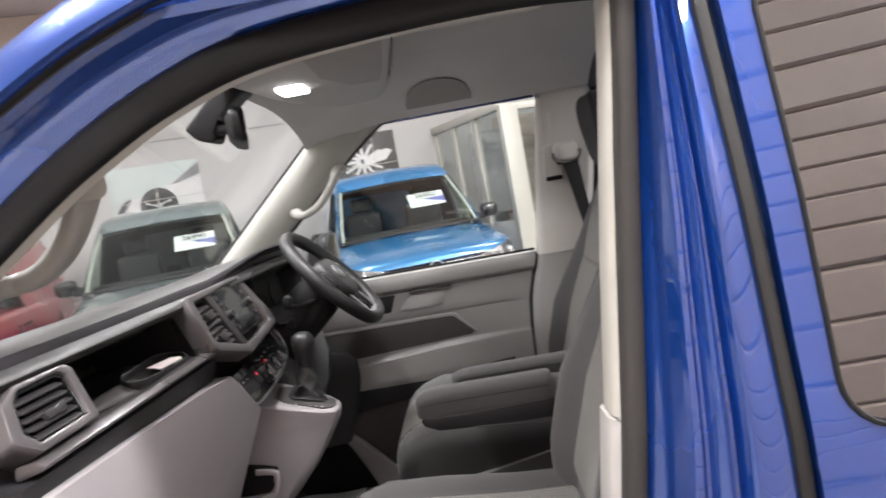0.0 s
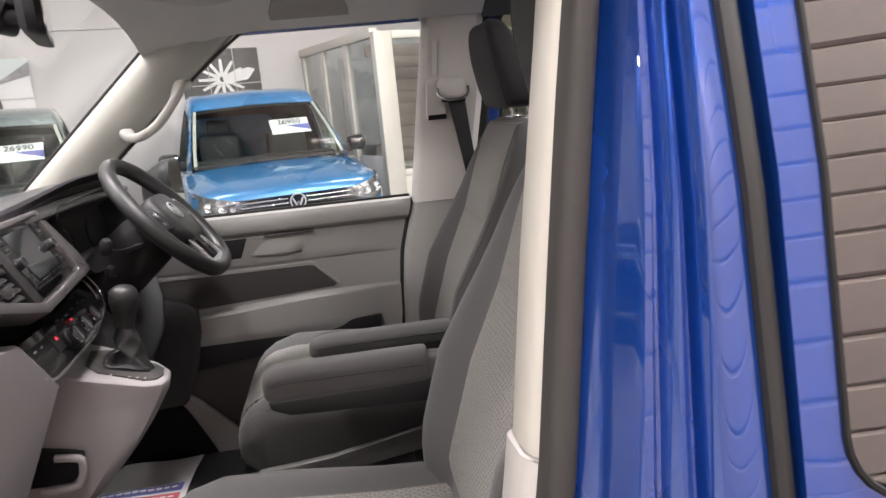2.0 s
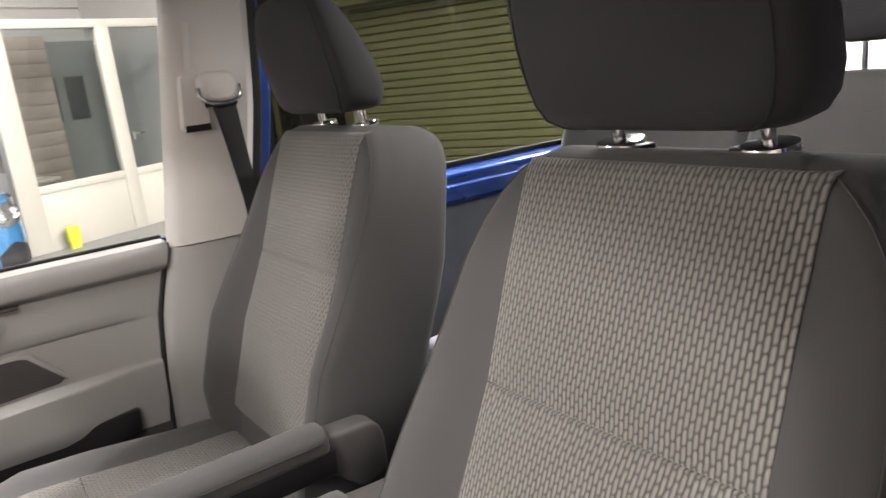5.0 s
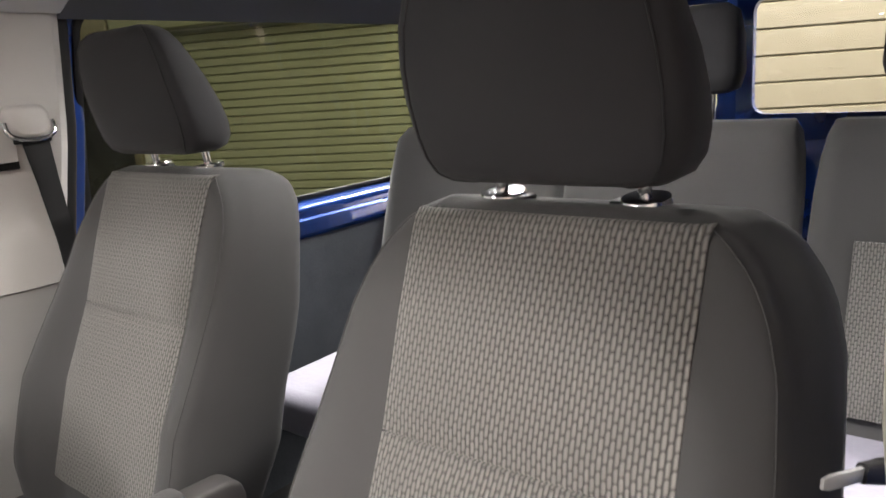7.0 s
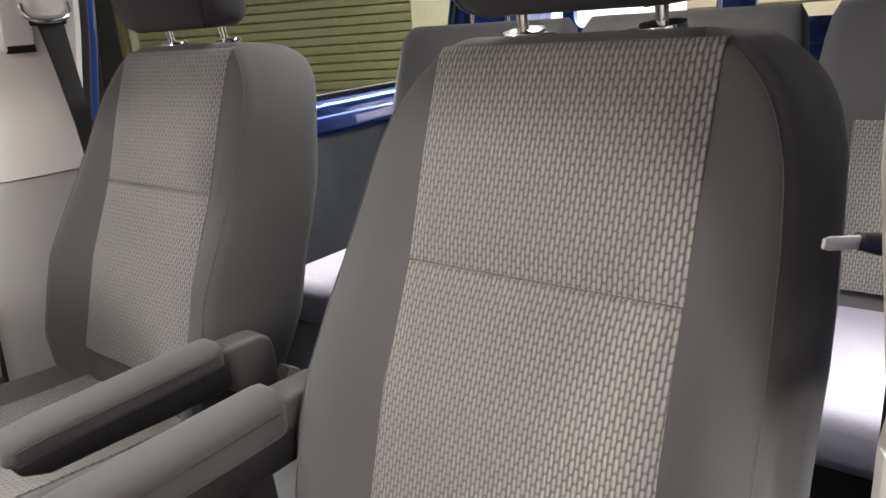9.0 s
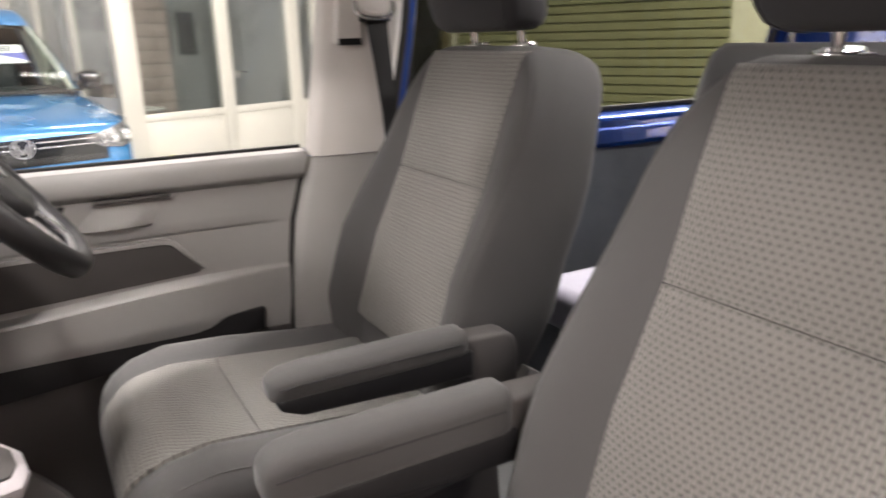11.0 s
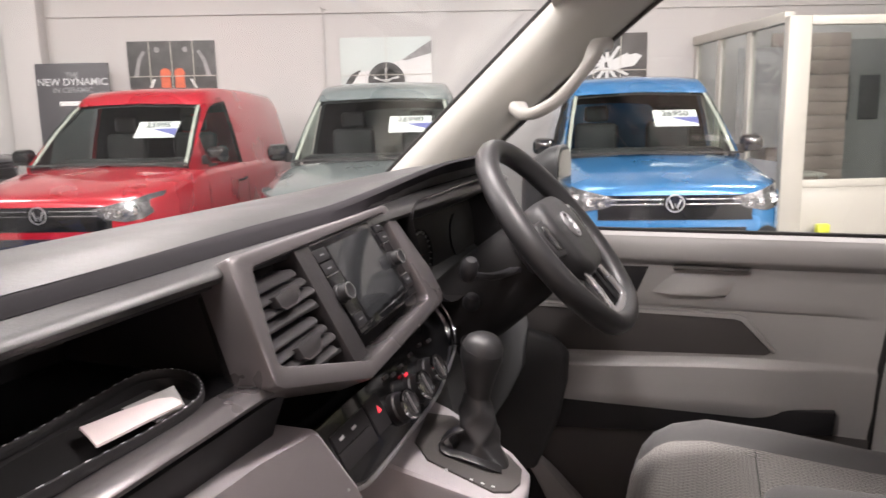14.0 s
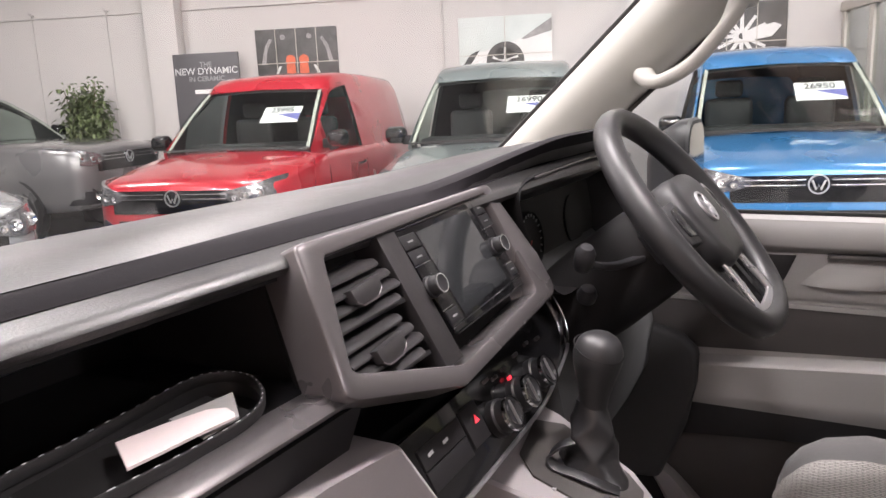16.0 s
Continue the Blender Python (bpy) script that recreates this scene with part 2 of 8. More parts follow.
M_PIT = mat("matt_black_plastic", (0.008, 0.0075, 0.008), 0.7, bump=0.1, spec=0.2)
M_SATIN = mat("satin_grey_trim", (0.098, 0.089, 0.092), 0.30, 0.40, bump=0.08, grain=1500, var=0.06)
M_CHROME = mat("chrome", (0.75, 0.75, 0.76), 0.12, 1.0, 0.03, bump=0.0)
M_SILVER = mat("satin_silver", (0.55, 0.55, 0.57), 0.3, 0.9, 0.04, bump=0.0)
M_CLOTH = mat("charcoal_seat_cloth", (0.052, 0.050, 0.050), 0.92, var=0.18, grain=1800, bump=0.4, blot=9, sheen=0.12)
M_HEADREST = mat("black_headrest_cloth", (0.0145, 0.0135, 0.0155), 0.85, var=0.15, grain=1800, bump=0.4, sheen=0.06)
M_WEAVE = weave("stitched_grey_seat_cloth", (0.080, 0.076, 0.071), (0.214, 0.201, 0.187), 0.0053, 0.0148)
M_LEATHER = mat("black_leather", (0.018, 0.0175, 0.0185), 0.45, bump=0.3, grain=900, depth=0.0004, spec=0.4)
M_LINER = mat("grey_headliner_cloth", (0.46, 0.45, 0.435), 0.95, bump=0.35, grain=1300, var=0.08)
M_CARPET = mat("dark_grey_carpet_lining", (0.085, 0.092, 0.105), 1.0, var=0.35, grain=350, bump=0.8, depth=0.003)
M_VINYL = mat("black_floor_rubber", (0.025, 0.025, 0.026), 0.7, bump=0.3)
M_CLEAR = glass("clear_window_glass")
M_WINDSCREEN = glass("coated_windscreen_glass", (0.95, 0.965, 0.96), 0.0, 0.75)
M_TINT = glass("privacy_window_glass", (0.12, 0.11, 0.11), 0.27)
M_TINT2 = glass("green_tinted_window_glass", (0.46, 0.47, 0.385), 0.0)
M_BELT = mat("black_seat_belt_webbing", (0.012, 0.012, 0.013), 0.7, bump=0.3)
M_WHITE = mat("white_wall_paint", (0.52, 0.50, 0.485), 0.75, var=0.035, grain=60, bump=0.15, blot=0.7, depth=0.002)
M_PVC = mat("white_pvc", (0.47, 0.445, 0.395), 0.4, var=0.03, grain=300, bump=0.03)
M_FLOOR = mat("grey_painted_concrete", (0.20, 0.195, 0.19), 0.4, var=0.2, grain=40, bump=0.1, blot=1.2, depth=0.002)
M_SHUTTER = mat("grey_brown_shutter_steel", (0.345, 0.278, 0.242), 0.5, 0.0, 0.06, 30, 0.1, 1.0)
M_SHUTTER2 = mat("pale_roller_shutter_steel", (0.18, 0.178, 0.120), 0.5, 0.0, 0.08, 30, 0.1, 1.0)
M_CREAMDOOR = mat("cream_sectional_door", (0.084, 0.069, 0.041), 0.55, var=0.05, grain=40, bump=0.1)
M_TYRE = mat("tyre_rubber", (0.02, 0.02, 0.02), 0.8)
M_RED_LAMP = glow("red_warning_light", (0.9, 0.04, 0.06), 0.9)
M_PAPER = mat("white_paper", (0.72, 0.71, 0.70), 0.7, var=0.02, bump=0.0)
M_PURPLE = mat("blue_violet_print", (0.12, 0.12, 0.36), 0.6, var=0.04, bump=0.0)
M_INK = mat("dark_print", (0.05, 0.05, 0.055), 0.6, var=0.05, bump=0.0)
M_FAINT = mat("faint_grey_print", (0.20, 0.20, 0.205), 0.6, var=0.02, bump=0.0)
M_LABEL = mat("pale_print", (0.55, 0.55, 0.56), 0.6, var=0.02, bump=0.0)


# ---- the van's shell ----
SIDE = [(0.15, 0.90), (0.5, 0.945), (0.9, 0.955), (1.2, 0.95), (1.45, 0.915), (1.7, 0.855), (1.8, 0.825), (1.86, 0.77), (1.90, 0.66)]
FLOOR = 0.48  # the cab floor's height


def side_y(z):
    return interp(z, SIDE)


van = thing("van", (0.9, 0, GROUND), "blue metallic panel van with its cab door open", "van")


def ring_panel(bm, outer, inner, sign, t=0.03, shift=0.0):
    """A side panel with an opening: two loops of (x, z) with as many points, bent to the body's side."""
    def at(p, d):
        return (p[0], sign * (side_y(p[1]) - shift - d), p[1])
    n = len(outer)
    mids = [[(lerp(o[0], i[0], k / 3), lerp(o[1], i[1], k / 3)) for o, i in zip(outer, inner)] for k in range(4)]
    loops = [[at(p, 0) for p in lp] for lp in mids] + [[at(p, t) for p in lp] for lp in mids[::-1]]
    loft(bm, loops + [loops[0]], caps=(False, False))


def closer(outer, inner, gap=0.06):
    """Adds points to the long straight runs of both loops."""
    o2, i2 = [], []
    n = len(inner)
    for k in range(n):
        (a, b), (c, d) = (inner[k], inner[(k + 1) % n]), (outer[k], outer[(k + 1) % n])
        m = max(1, int(max(math.dist(a, b), math.dist(c, d)) / gap))
        for q in range(m):
            i2.append((lerp(a[0], b[0], q / m), lerp(a[1], b[1], q / m)))
            o2.append((lerp(c[0], d[0], q / m), lerp(c[1], d[1], q / m)))
    return o2, i2


def window_loops(x0, x1, z0, z1, r, ox0, ox1, oz0, oz1, slant=0.0, n=6):
    inner = [(x + slant * (z - z0) + 0, z) for x, z in [((x0 + x1) / 2 + a, (z0 + z1) / 2 + b) for a, b in rrect(x1 - x0, z1 - z0, r, n)]]
    outer = []
    k = n + 1
    for q in range(4):
        for i in range(k):
            f_ = i / n
            # each corner's points run along the outer edges
            cx, cz = ((ox1, oz1), (ox0, oz1), (ox0, oz0), (ox1, oz0))[q]
            ax, az = inner[q * k + i]
            a = radians(90 * q + 90 * f_)
            dx, dz = math.cos(a), math.sin(a)
            s = max(abs(dx), abs(dz))
            wx, wz = min(1, abs(dx) / s * 1.0), min(1, abs(dz) / s * 1.0)
            outer.append((lerp(ax, cx, wx), lerp(az, cz, wz)))
    return closer(outer, inner)


# sliding door on the near side, with a privacy glass window
slide = thing("sliding_door", (1.2, -0.93, 0.25), "blue metallic sliding van door with privacy glass", "van door")
bm = bmesh.new()
o, i = window_loops(0.532, 1.62, 1.20, 1.70, 0.055, 0.497, 1.75, 1.165, 1.79)
ring_panel(bm, o, i, -1)
part("window_surround", bm, M_BLUE, slide)
bm = bmesh.new()
sheet(bm, [[(lerp(0.498, 1.75, a / 12), -side_y(z) - 0.012 * (z < 1.12), z) for a in range(13)] for z in (1.165, 1.15, 1.12, 1.0, 0.8, 0.5, 0.3)], (0, 0.03, 0))
part("lower_panel", bm, M_BLUE, slide)
bm = bmesh.new()
sheet(bm, [[(lerp(0.51, 1.66, a / 8), -side_y(z) + 0.006, z) for a in range(9)] for z in np.linspace(1.17, 1.74, 9)], (0, 0.005, 0))
pane = part("window_pane", bm, M_TINT, slide, "dark privacy glass")
pane.visible_shadow = False
bm = bmesh.new()
sweep(bm, [(p[0], -side_y(p[1]) - 0.001, p[1]) for p in i], ring(0.0032, 6), closed=True, up=(0, 1, 0))
part("window_seal", bm, M_PIT, slide)
bm = bmesh.new()
lathe(bm, [(0.055, 0), (0.055, 0.004), (0.05, 0.006), (0.0, 0.006)], (0.62, -side_y(1.07) - 0.01, 1.07), (0, -1, 0), 28)
flap = part("filler_flap", bm, M_BLUE, slide)
bm = bmesh.new()
sweep(bm, [(0.62 + 0.0575 * math.cos(a), -side_y(1.07) - 0.0125, 1.07 + 0.0575 * math.sin(a)) for a in np.linspace(0, 2 * math.pi, 36, endpoint=False)], ring(0.0030, 8), closed=True, up=(0, 1, 0))
part("flap_gap", bm, M_SEAL, flap)


def b_front(z):
    return 0.338 + (z - 1.124) * 0.155


def b_rear(z):
    return 0.478 - (z - 1.13) * 0.012


M_PILLARSEAL = mat("grey_brown_rubber", (0.036, 0.032, 0.030), 0.7, bump=0.1, spec=0.3)
# near B-pillar: pressed steel with two vertical ridges, its seal and its cream trim
zs = list(np.linspace(0.3, 1.80, 26))
bm = bmesh.new()
PROFILE = [(0.0, 0.118), (0.03, 0.115), (0.10, 0.108), (0.15, 0.102), (0.20, 0.094), (0.26, 0.054), (0.31, 0.046), (0.37, 0.046), (0.41, 0.052), (0.44, 0.052), (0.50, 0.036), (0.54, 0.032), (0.58, 0.034), (0.61, 0.044), (0.64, 0.044), (0.70, 0.020), (0.75, 0.015), (0.92, 0.012), (1.0, 0.014)]
sheet(bm, [[(lerp(b_front(z), b_rear(z), a), -side_y(z) + d, z) for a, d in PROFILE] for z in zs], (0.004, 0.02, 0))
part("door_pillar", bm, M_BLUE, van, "blue pressed steel pillar")
bm = bmesh.new()
sheet(bm, [[(b_rear(z) + a, -side_y(z) + d, z) for a, d in ((-0.001, 0.02), (0.002, 0.007), (0.008, 0.005), (0.015, 0.007), (0.019, 0.02))] for z in zs], (0, 0.01, 0))
part("door_gap_seal", bm, M_SEAL, van)
bm = bmesh.new()
sweep(bm, [(b_front(z) - 0.008, -side_y(z) + 0.124 - 0.030 * smooth((z - 1.40) / 0.33), z) for z in zs], rrect(0.026, 0.046, 0.011, 4), up=(0, 1, 0))
part("door_seal", bm, M_PILLARSEAL, van)
bm = bmesh.new()
zz = [z for z in zs if z > 1.19]
sheet(bm, [[(b_front(max(z, 1.203)) + a, -side_y(z) + d - 0.045 * smooth((z - 1.36) / 0.35), max(z, 1.203)) for a, d in ((-0.012, 0.141), (-0.023, 0.148), (-0.028, 0.158), (-0.030, 0.200), (-0.026, 0.209), (-0.012, 0.215), (0.04, 0.216))] for z in zz], (0.01, -0.01, 0))
part("upper_pillar_trim", bm, M_CREAM, van, "cream plastic pillar trim")
bm = bmesh.new()
zz = [z for z in zs if z < 1.20] + [1.20]
sheet(bm, [[(b_front(z) + a - 0.004, -side_y(z) + d, z) for a, d in ((-0.012, 0.141), (-0.023, 0.148), (-0.028, 0.158), (-0.030, 0.206), (-0.026, 0.214), (-0.012, 0.220), (0.04, 0.221))] for z in zz], (0.01, -0.01, 0))
part("lower_pillar_trim", bm, M_GREYTRIM, van, "grey plastic pillar trim")

# near door opening: roof rail and A-pillar in blue, the rubber seal and the trim edge
ARCH = curve([(-0.88, 0, 1.12), (-0.62, 0, 1.355), (-0.36, 0, 1.565), (-0.253, 0, 1.637), (-0.154, 0, 1.687), (-0.037, 0, 1.722), (0.148, 0, 1.737), (0.30, 0, 1.738), (0.40, 0, 1.730)], 6)


def along(inset, lift, y=None):
    return [(p.x - lift * 0.5, (y if y is not None else -side_y(p.z)) + inset, p.z + lift) for p in ARCH]


for nm, mt, rows_ in (("door_frame", M_BLUE, [along(0.085, 0.014), along(0.072, 0.034), along(0.05, 0.05), along(0.014, 0.060)]),
                      ("roof_rail", M_BLUE, [along(0.014, 0.070), along(0.002, 0.076), along(0.018, 0.105), along(0.06, 0.135)])):
    bm = bmesh.new()
    sheet(bm, [list(r) for r in rows_], (0, 0.015, -0.006))
    part(nm, bm, mt, van)
bm = bmesh.new()
sheet(bm, [along(0.018, 0.062), along(0.022, 0.066), along(0.014, 0.070)], (0, 0.02, 0))
part("rail_gap", bm, M_SEAL, van)
bm = bmesh.new()
sweep(bm, along(0.088, 0.002), rrect(0.046, 0.034, 0.013, 3), up=(0, 1, 0))
part("door_opening_seal", bm, M_PIT, van, "black rubber door seal")
bm = bmesh.new()
sheet(bm, [along(0.105, -0.014)[:-5], along(0.14, -0.014)[:-5], along(0.18, 0.03)[:-5], along(0.20, 0.07)[:-5]], (0, 0.01, 0.01))
part("near_pillar_trim", bm, M_CREAM, van)

# roof skin, headliner, floor, far side
bm = bmesh.new()
sheet(bm, [[(x, y, 1.90 + 0.045 * (1 - (y / 0.70) ** 2) - 0.10 * smooth((-x) / 0.5) * (x < 0)) for y in np.linspace(-0.70, 0.70, 15)] for x in (-0.28, -0.1, 0.1, 0.6, 1.2, 1.8, 2.4, 2.75)], (0, 0, -0.01))
part("roof", bm, M_BLUE, van)
for sgn in (-1, 1):
    bm = bmesh.new()
    sheet(bm, [[(x, sgn * y, z) for x in np.linspace(-0.2, 2.75, 12)] for y, z in ((0.69, 1.902), (0.76, 1.875), (0.80, 1.84), (0.825, 1.80), (0.835, 1.775))], (0, -sgn * 0.01, -0.01))
    part("roof_side", bm, M_BLUE, van)
bm = bmesh.new()
sheet(bm, [[(x, y, 1.865 - 0.10 * (abs(y) / 0.74) ** 4 - 0.05 * smooth((-0.02 - x) / 0.3)) for y in np.linspace(-0.74, 0.74, 25)] for x in (-0.30, -0.2, -0.1, 0.0, 0.3, 0.64)], (0, 0, 0.02))
part("headliner", bm, M_LINER, van, "grey cloth headliner")
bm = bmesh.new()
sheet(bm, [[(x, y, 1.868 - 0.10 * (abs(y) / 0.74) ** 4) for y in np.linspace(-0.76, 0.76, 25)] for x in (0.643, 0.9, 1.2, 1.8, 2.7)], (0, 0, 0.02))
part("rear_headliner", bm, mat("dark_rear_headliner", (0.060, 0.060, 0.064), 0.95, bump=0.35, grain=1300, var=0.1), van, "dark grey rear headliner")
bm = bmesh.new()
box(bm, -0.95, 2.7, -0.82, 0.86, FLOOR - 0.05, FLOOR, 0.01)
part("cab_floor", bm, M_VINYL, van, "black rubber cab floor")
bm = bmesh.new()
box(bm, -1.05, 0.36, -0.93, -0.80, 0.28, FLOOR - 0.06, 0.02)
part("door_step", bm, M_BLACK, van)

bm = bmesh.new()
box(bm, -0.76, -0.18, 0.24, 0.785, FLOOR, FLOOR + 0.07, 0.02)
part("driver_footwell", bm, M_VINYL, van, "raised black rubber footwell floor")

# far side behind the driver: window surround, blue rail, carpet
bm = bmesh.new()
o, i = window_loops(0.70, 2.05, 1.275, 1.785, 0.05, 0.58, 2.2, 1.24, 1.83)
ring_panel(bm, o, i, 1)
part("rear_side_window_surround", bm, M_BLUE, van)
bm = bmesh.new()
sheet(bm, [[(lerp(0.68, 2.08, a / 8), side_y(z) - 0.018, z) for a in range(9)] for z in np.linspace(1.25, 1.81, 7)], (0, -0.004, 0))
pane = part("rear_side_pane", bm, M_TINT2, van, "green tinted window glass")
pane.visible_shadow = False
bm = bmesh.new()
sweep(bm, [(p[0], side_y(p[1]) - 0.03, p[1]) for p in i], rrect(0.018, 0.014, 0.005, 2), closed=True, up=(0, 1, 0))
part("rear_side_window_seal", bm, M_SEAL, van)
bm = bmesh.new()
sheet(bm, [[(x, y, z) for x in np.linspace(0.62, 2.7, 14)] for y, z in ((0.885, 1.268), (0.85, 1.262), (0.838, 1.25), (0.835, 1.232), (0.822, 1.226), (0.815, 1.21), (0.812, 1.19), (0.82, 1.178))], (0, 0.012, 0))
part("window_rail", bm, M_BLUE, van, "blue painted steel rail")
bm = bmesh.new()
sheet(bm, [[(x, 0.835 + 0.006 * noise.noise((x * 6, z * 6, 0)), z) for x in np.linspace(0.58, 2.7, 30)] for z in np.linspace(0.48, 1.183, 14)], (0, 0.03, 0))
part("side_lining", bm, M_CARPET, van, "dark grey carpet lining")
bm = bmesh.new()
sheet(bm, [[(x, side_y(z), z) for x in np.linspace(-0.9, 2.75, 20)] for z in (1.24, 1.2, 1.0, 0.8, 0.5, 0.25)], (0, -0.02, 0))
part("far_body_side", bm, M_BLUE, van)
bm = bmesh.new()
sheet(bm, [[(x, side_y(z) - 0.03, z) for x in np.linspace(2.2, 2.75, 4)] for z in np.linspace(1.24, 1.83, 6)], (0, 0.02, 0))
part("far_rear_quarter", bm, M_BLUE, van)
bm = bmesh.new()
sheet(bm, [[(x, -side_y(z), z) for x in np.linspace(1.76, 2.75, 6)] for z in np.linspace(0.25, 1.83, 10)], (0, 0.02, 0))
part("near_rear_quarter", bm, M_BLUE, van)

# rear doors with their windows
def rear_loops(y0, y1):
    inner = [((y0 + y1) / 2 + a, 1.585 + b) for a, b in rrect(y1 - y0, 0.39, 0.045, 6)]
    lo, hi = y0 - 0.06, y1 + 0.06
    outer = []
    for q in range(4):
        for k in range(7):
            a = radians(90 * q + 15 * k)
            s = max(abs(math.cos(a)), abs(math.sin(a)))
            cy, cz = ((hi, 1.84), (lo, 1.84), (lo, 1.30), (hi, 1.30))[q]
            ay, az = inner[q * 7 + k]
            outer.append((lerp(ay, cy, min(1, abs(math.cos(a)) / s)), lerp(az, cz, min(1, abs(math.sin(a)) / s))))
    return outer, inner


for y0, y1 in ((-0.68, 0.01), (0.13, 0.72)):
    door = thing("rear_door", (2.68, (y0 + y1) / 2, 0.35), "blue rear van door with a clear window", "van door", "rear doors")
    o, i = rear_loops(y0, y1)
    bm = bmesh.new()
    loft(bm, [[(2.66, *p) for p in o], [(2.645, *p) for p in i], [(2.68, *p) for p in i], [(2.69, *p) for p in o], [(2.66, *p) for p in o]], caps=(False, False))
    part("window_surround", bm, M_BLUE, door)
    bm = bmesh.new()
    box(bm, 2.66, 2.69, y0 - 0.06, y1 + 0.06, 0.4, 1.30, 0.006)
    part("door_panel", bm, M_BLUE, door)
    bm = bmesh.new()
    box(bm, 2.664, 2.668, y0 - 0.01, y1 + 0.01, 1.38, 1.79)
    part("window_pane", bm, M_CLEAR, door).visible_shadow = False

# far A-pillar, window opening and B-pillar trim, seen from inside
bm = bmesh.new()
A = [(-0.86, 1.21), (-0.67, 1.395), (-0.302, 1.737), (-0.215, 1.815)]
B = [(-0.60, 1.25), (-0.439, 1.446), (-0.105, 1.729), (-0.02, 1.80)]
A2 = [(p.x, p.z) for p in curve([(a[0], 0, a[1]) for a in A], 6)]
B2 = [(p.x, p.z) for p in curve([(a[0], 0, a[1]) for a in B], 6)]
# Darker copy of the near cream: this pillar's dimmer light is coloured in
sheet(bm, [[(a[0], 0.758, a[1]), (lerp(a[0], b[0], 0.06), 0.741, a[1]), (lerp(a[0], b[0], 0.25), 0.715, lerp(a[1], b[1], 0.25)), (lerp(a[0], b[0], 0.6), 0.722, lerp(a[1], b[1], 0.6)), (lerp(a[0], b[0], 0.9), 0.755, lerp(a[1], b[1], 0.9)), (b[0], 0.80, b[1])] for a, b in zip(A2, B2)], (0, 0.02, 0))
part("far_pillar_trim", bm, mat("dimmed_cream_pillar_trim", (0.31, 0.302, 0.275), 0.7, bump=0.15, grain=1200, var=0.05), van, "cream plastic windscreen pillar trim", angle=80)
bm = bmesh.new()
sweep(bm, [(a[0] - 0.006, 0.765, a[1]) for a in A2], ring(0.006, 6), up=(0, 1, 0))
part("windscreen_edge_seal", bm, M_SEAL, van)
bm = bmesh.new()
sweep(bm, curve([(-0.62, 0.805, 1.25), (-0.439, 0.805, 1.44), (-0.105, 0.80, 1.723), (0.02, 0.79, 1.787), (0.2, 0.785, 1.797), (0.40, 0.785, 1.796)], 6), rrect(0.008, 0.012, 0.003, 2), up=(0, 1, 0))
part("window_opening_seal", bm, M_PILLARSEAL, van)
# header trim above the driver's window
bm = bmesh.new()
sheet(bm, [[(x, y, z) for x in np.linspace(-0.2, 0.655, 10)] for y, z in ((0.803, 1.780), (0.765, 1.792), (0.735, 1.815), (0.72, 1.84), (0.70, 1.87))], (0, 0.01, 0.012))
part("roof_side_trim", bm, M_LINER, van)
bm = bmesh.new()
prism(bm, [(0.482, 1.752), (0.470, 1.752)] + [(0.430 + 0.040 * math.cos(radians(a)), 1.752 + 0.040 * math.sin(radians(a))) for a in range(10, 91, 10)] + [(0.430, 1.80), (0.482, 1.80)], "y", 0.775, 0.801)
part("window_corner_trim", bm, M_GREYTRIM, van)
# far B-pillar
bm = bmesh.new()
def bp_edge(z):
    return interp(z, [(0.5, 0.322), (0.83, 0.330), (0.98, 0.338), (1.10, 0.352), (1.24, 0.392), (1.5, 0.432), (1.75, 0.472), (1.82, 0.48)])
def bp_back(z):
    return interp(z, [(0.5, 0.56), (1.0, 0.56), (1.24, 0.572), (1.53, 0.628), (1.82, 0.655)])
sheet(bm, [[(bp_edge(z), 0.80, z), (bp_edge(z) + 0.006, 0.782, z), (bp_edge(z) + 0.02, 0.768, z), (lerp(bp_edge(z), bp_back(z), 0.5), 0.758, z), (bp_back(z) - 0.02, 0.758, z), (bp_back(z), 0.775, z), (bp_back(z) + 0.004, 0.83, z)] for z in np.linspace(1.243, 1.82, 14)], (0, 0.02, 0))
part("far_upper_pillar_trim", bm, M_GREYTRIM, van, "pale grey plastic pillar trim")
bm = bmesh.new()
sheet(bm, [[(bp_edge(z), 0.805, z), (bp_edge(z) + 0.006, 0.787, z), (bp_edge(z) + 0.02, 0.774, z), (lerp(bp_edge(z), bp_back(z), 0.5), 0.764, z), (bp_back(z) - 0.02, 0.764, z), (bp_back(z), 0.78, z), (bp_back(z) + 0.004, 0.83, z)] for z in np.linspace(0.5, 1.24, 14)], (0, 0.02, 0))
part("far_lower_pillar_trim", bm, mat("grey_lower_pillar_trim", (0.30, 0.288, 0.28), 0.58, bump=0.3, grain=1100, var=0.07), van, "grey plastic pillar trim")
bm = bmesh.new()
sweep(bm, [(bp_edge(z) - 0.004, 0.808, z) for z in np.linspace(0.5, 1.25, 16)], ring(0.007, 8), up=(0, 1, 0))
part("door_gap_seal", bm, M_SEAL, van)
bm = bmesh.new()
sweep(bm, [(bp_back(z) + 0.014, 0.82, z) for z in np.linspace(1.20, 1.83, 10)], rrect(0.06, 0.034, 0.012, 3), up=(1, 0, 0))
part("pillar_seal", bm, M_SEAL, van)
bm = bmesh.new()
sweep(bm, [(bp_back(z) + 0.052, 0.862, z) for z in np.linspace(1.20, 1.83, 10)], rrect(0.035, 0.046, 0.010, 3), up=(1, 0, 0))
part("pillar_inner_edge", bm, M_BLUE, van)

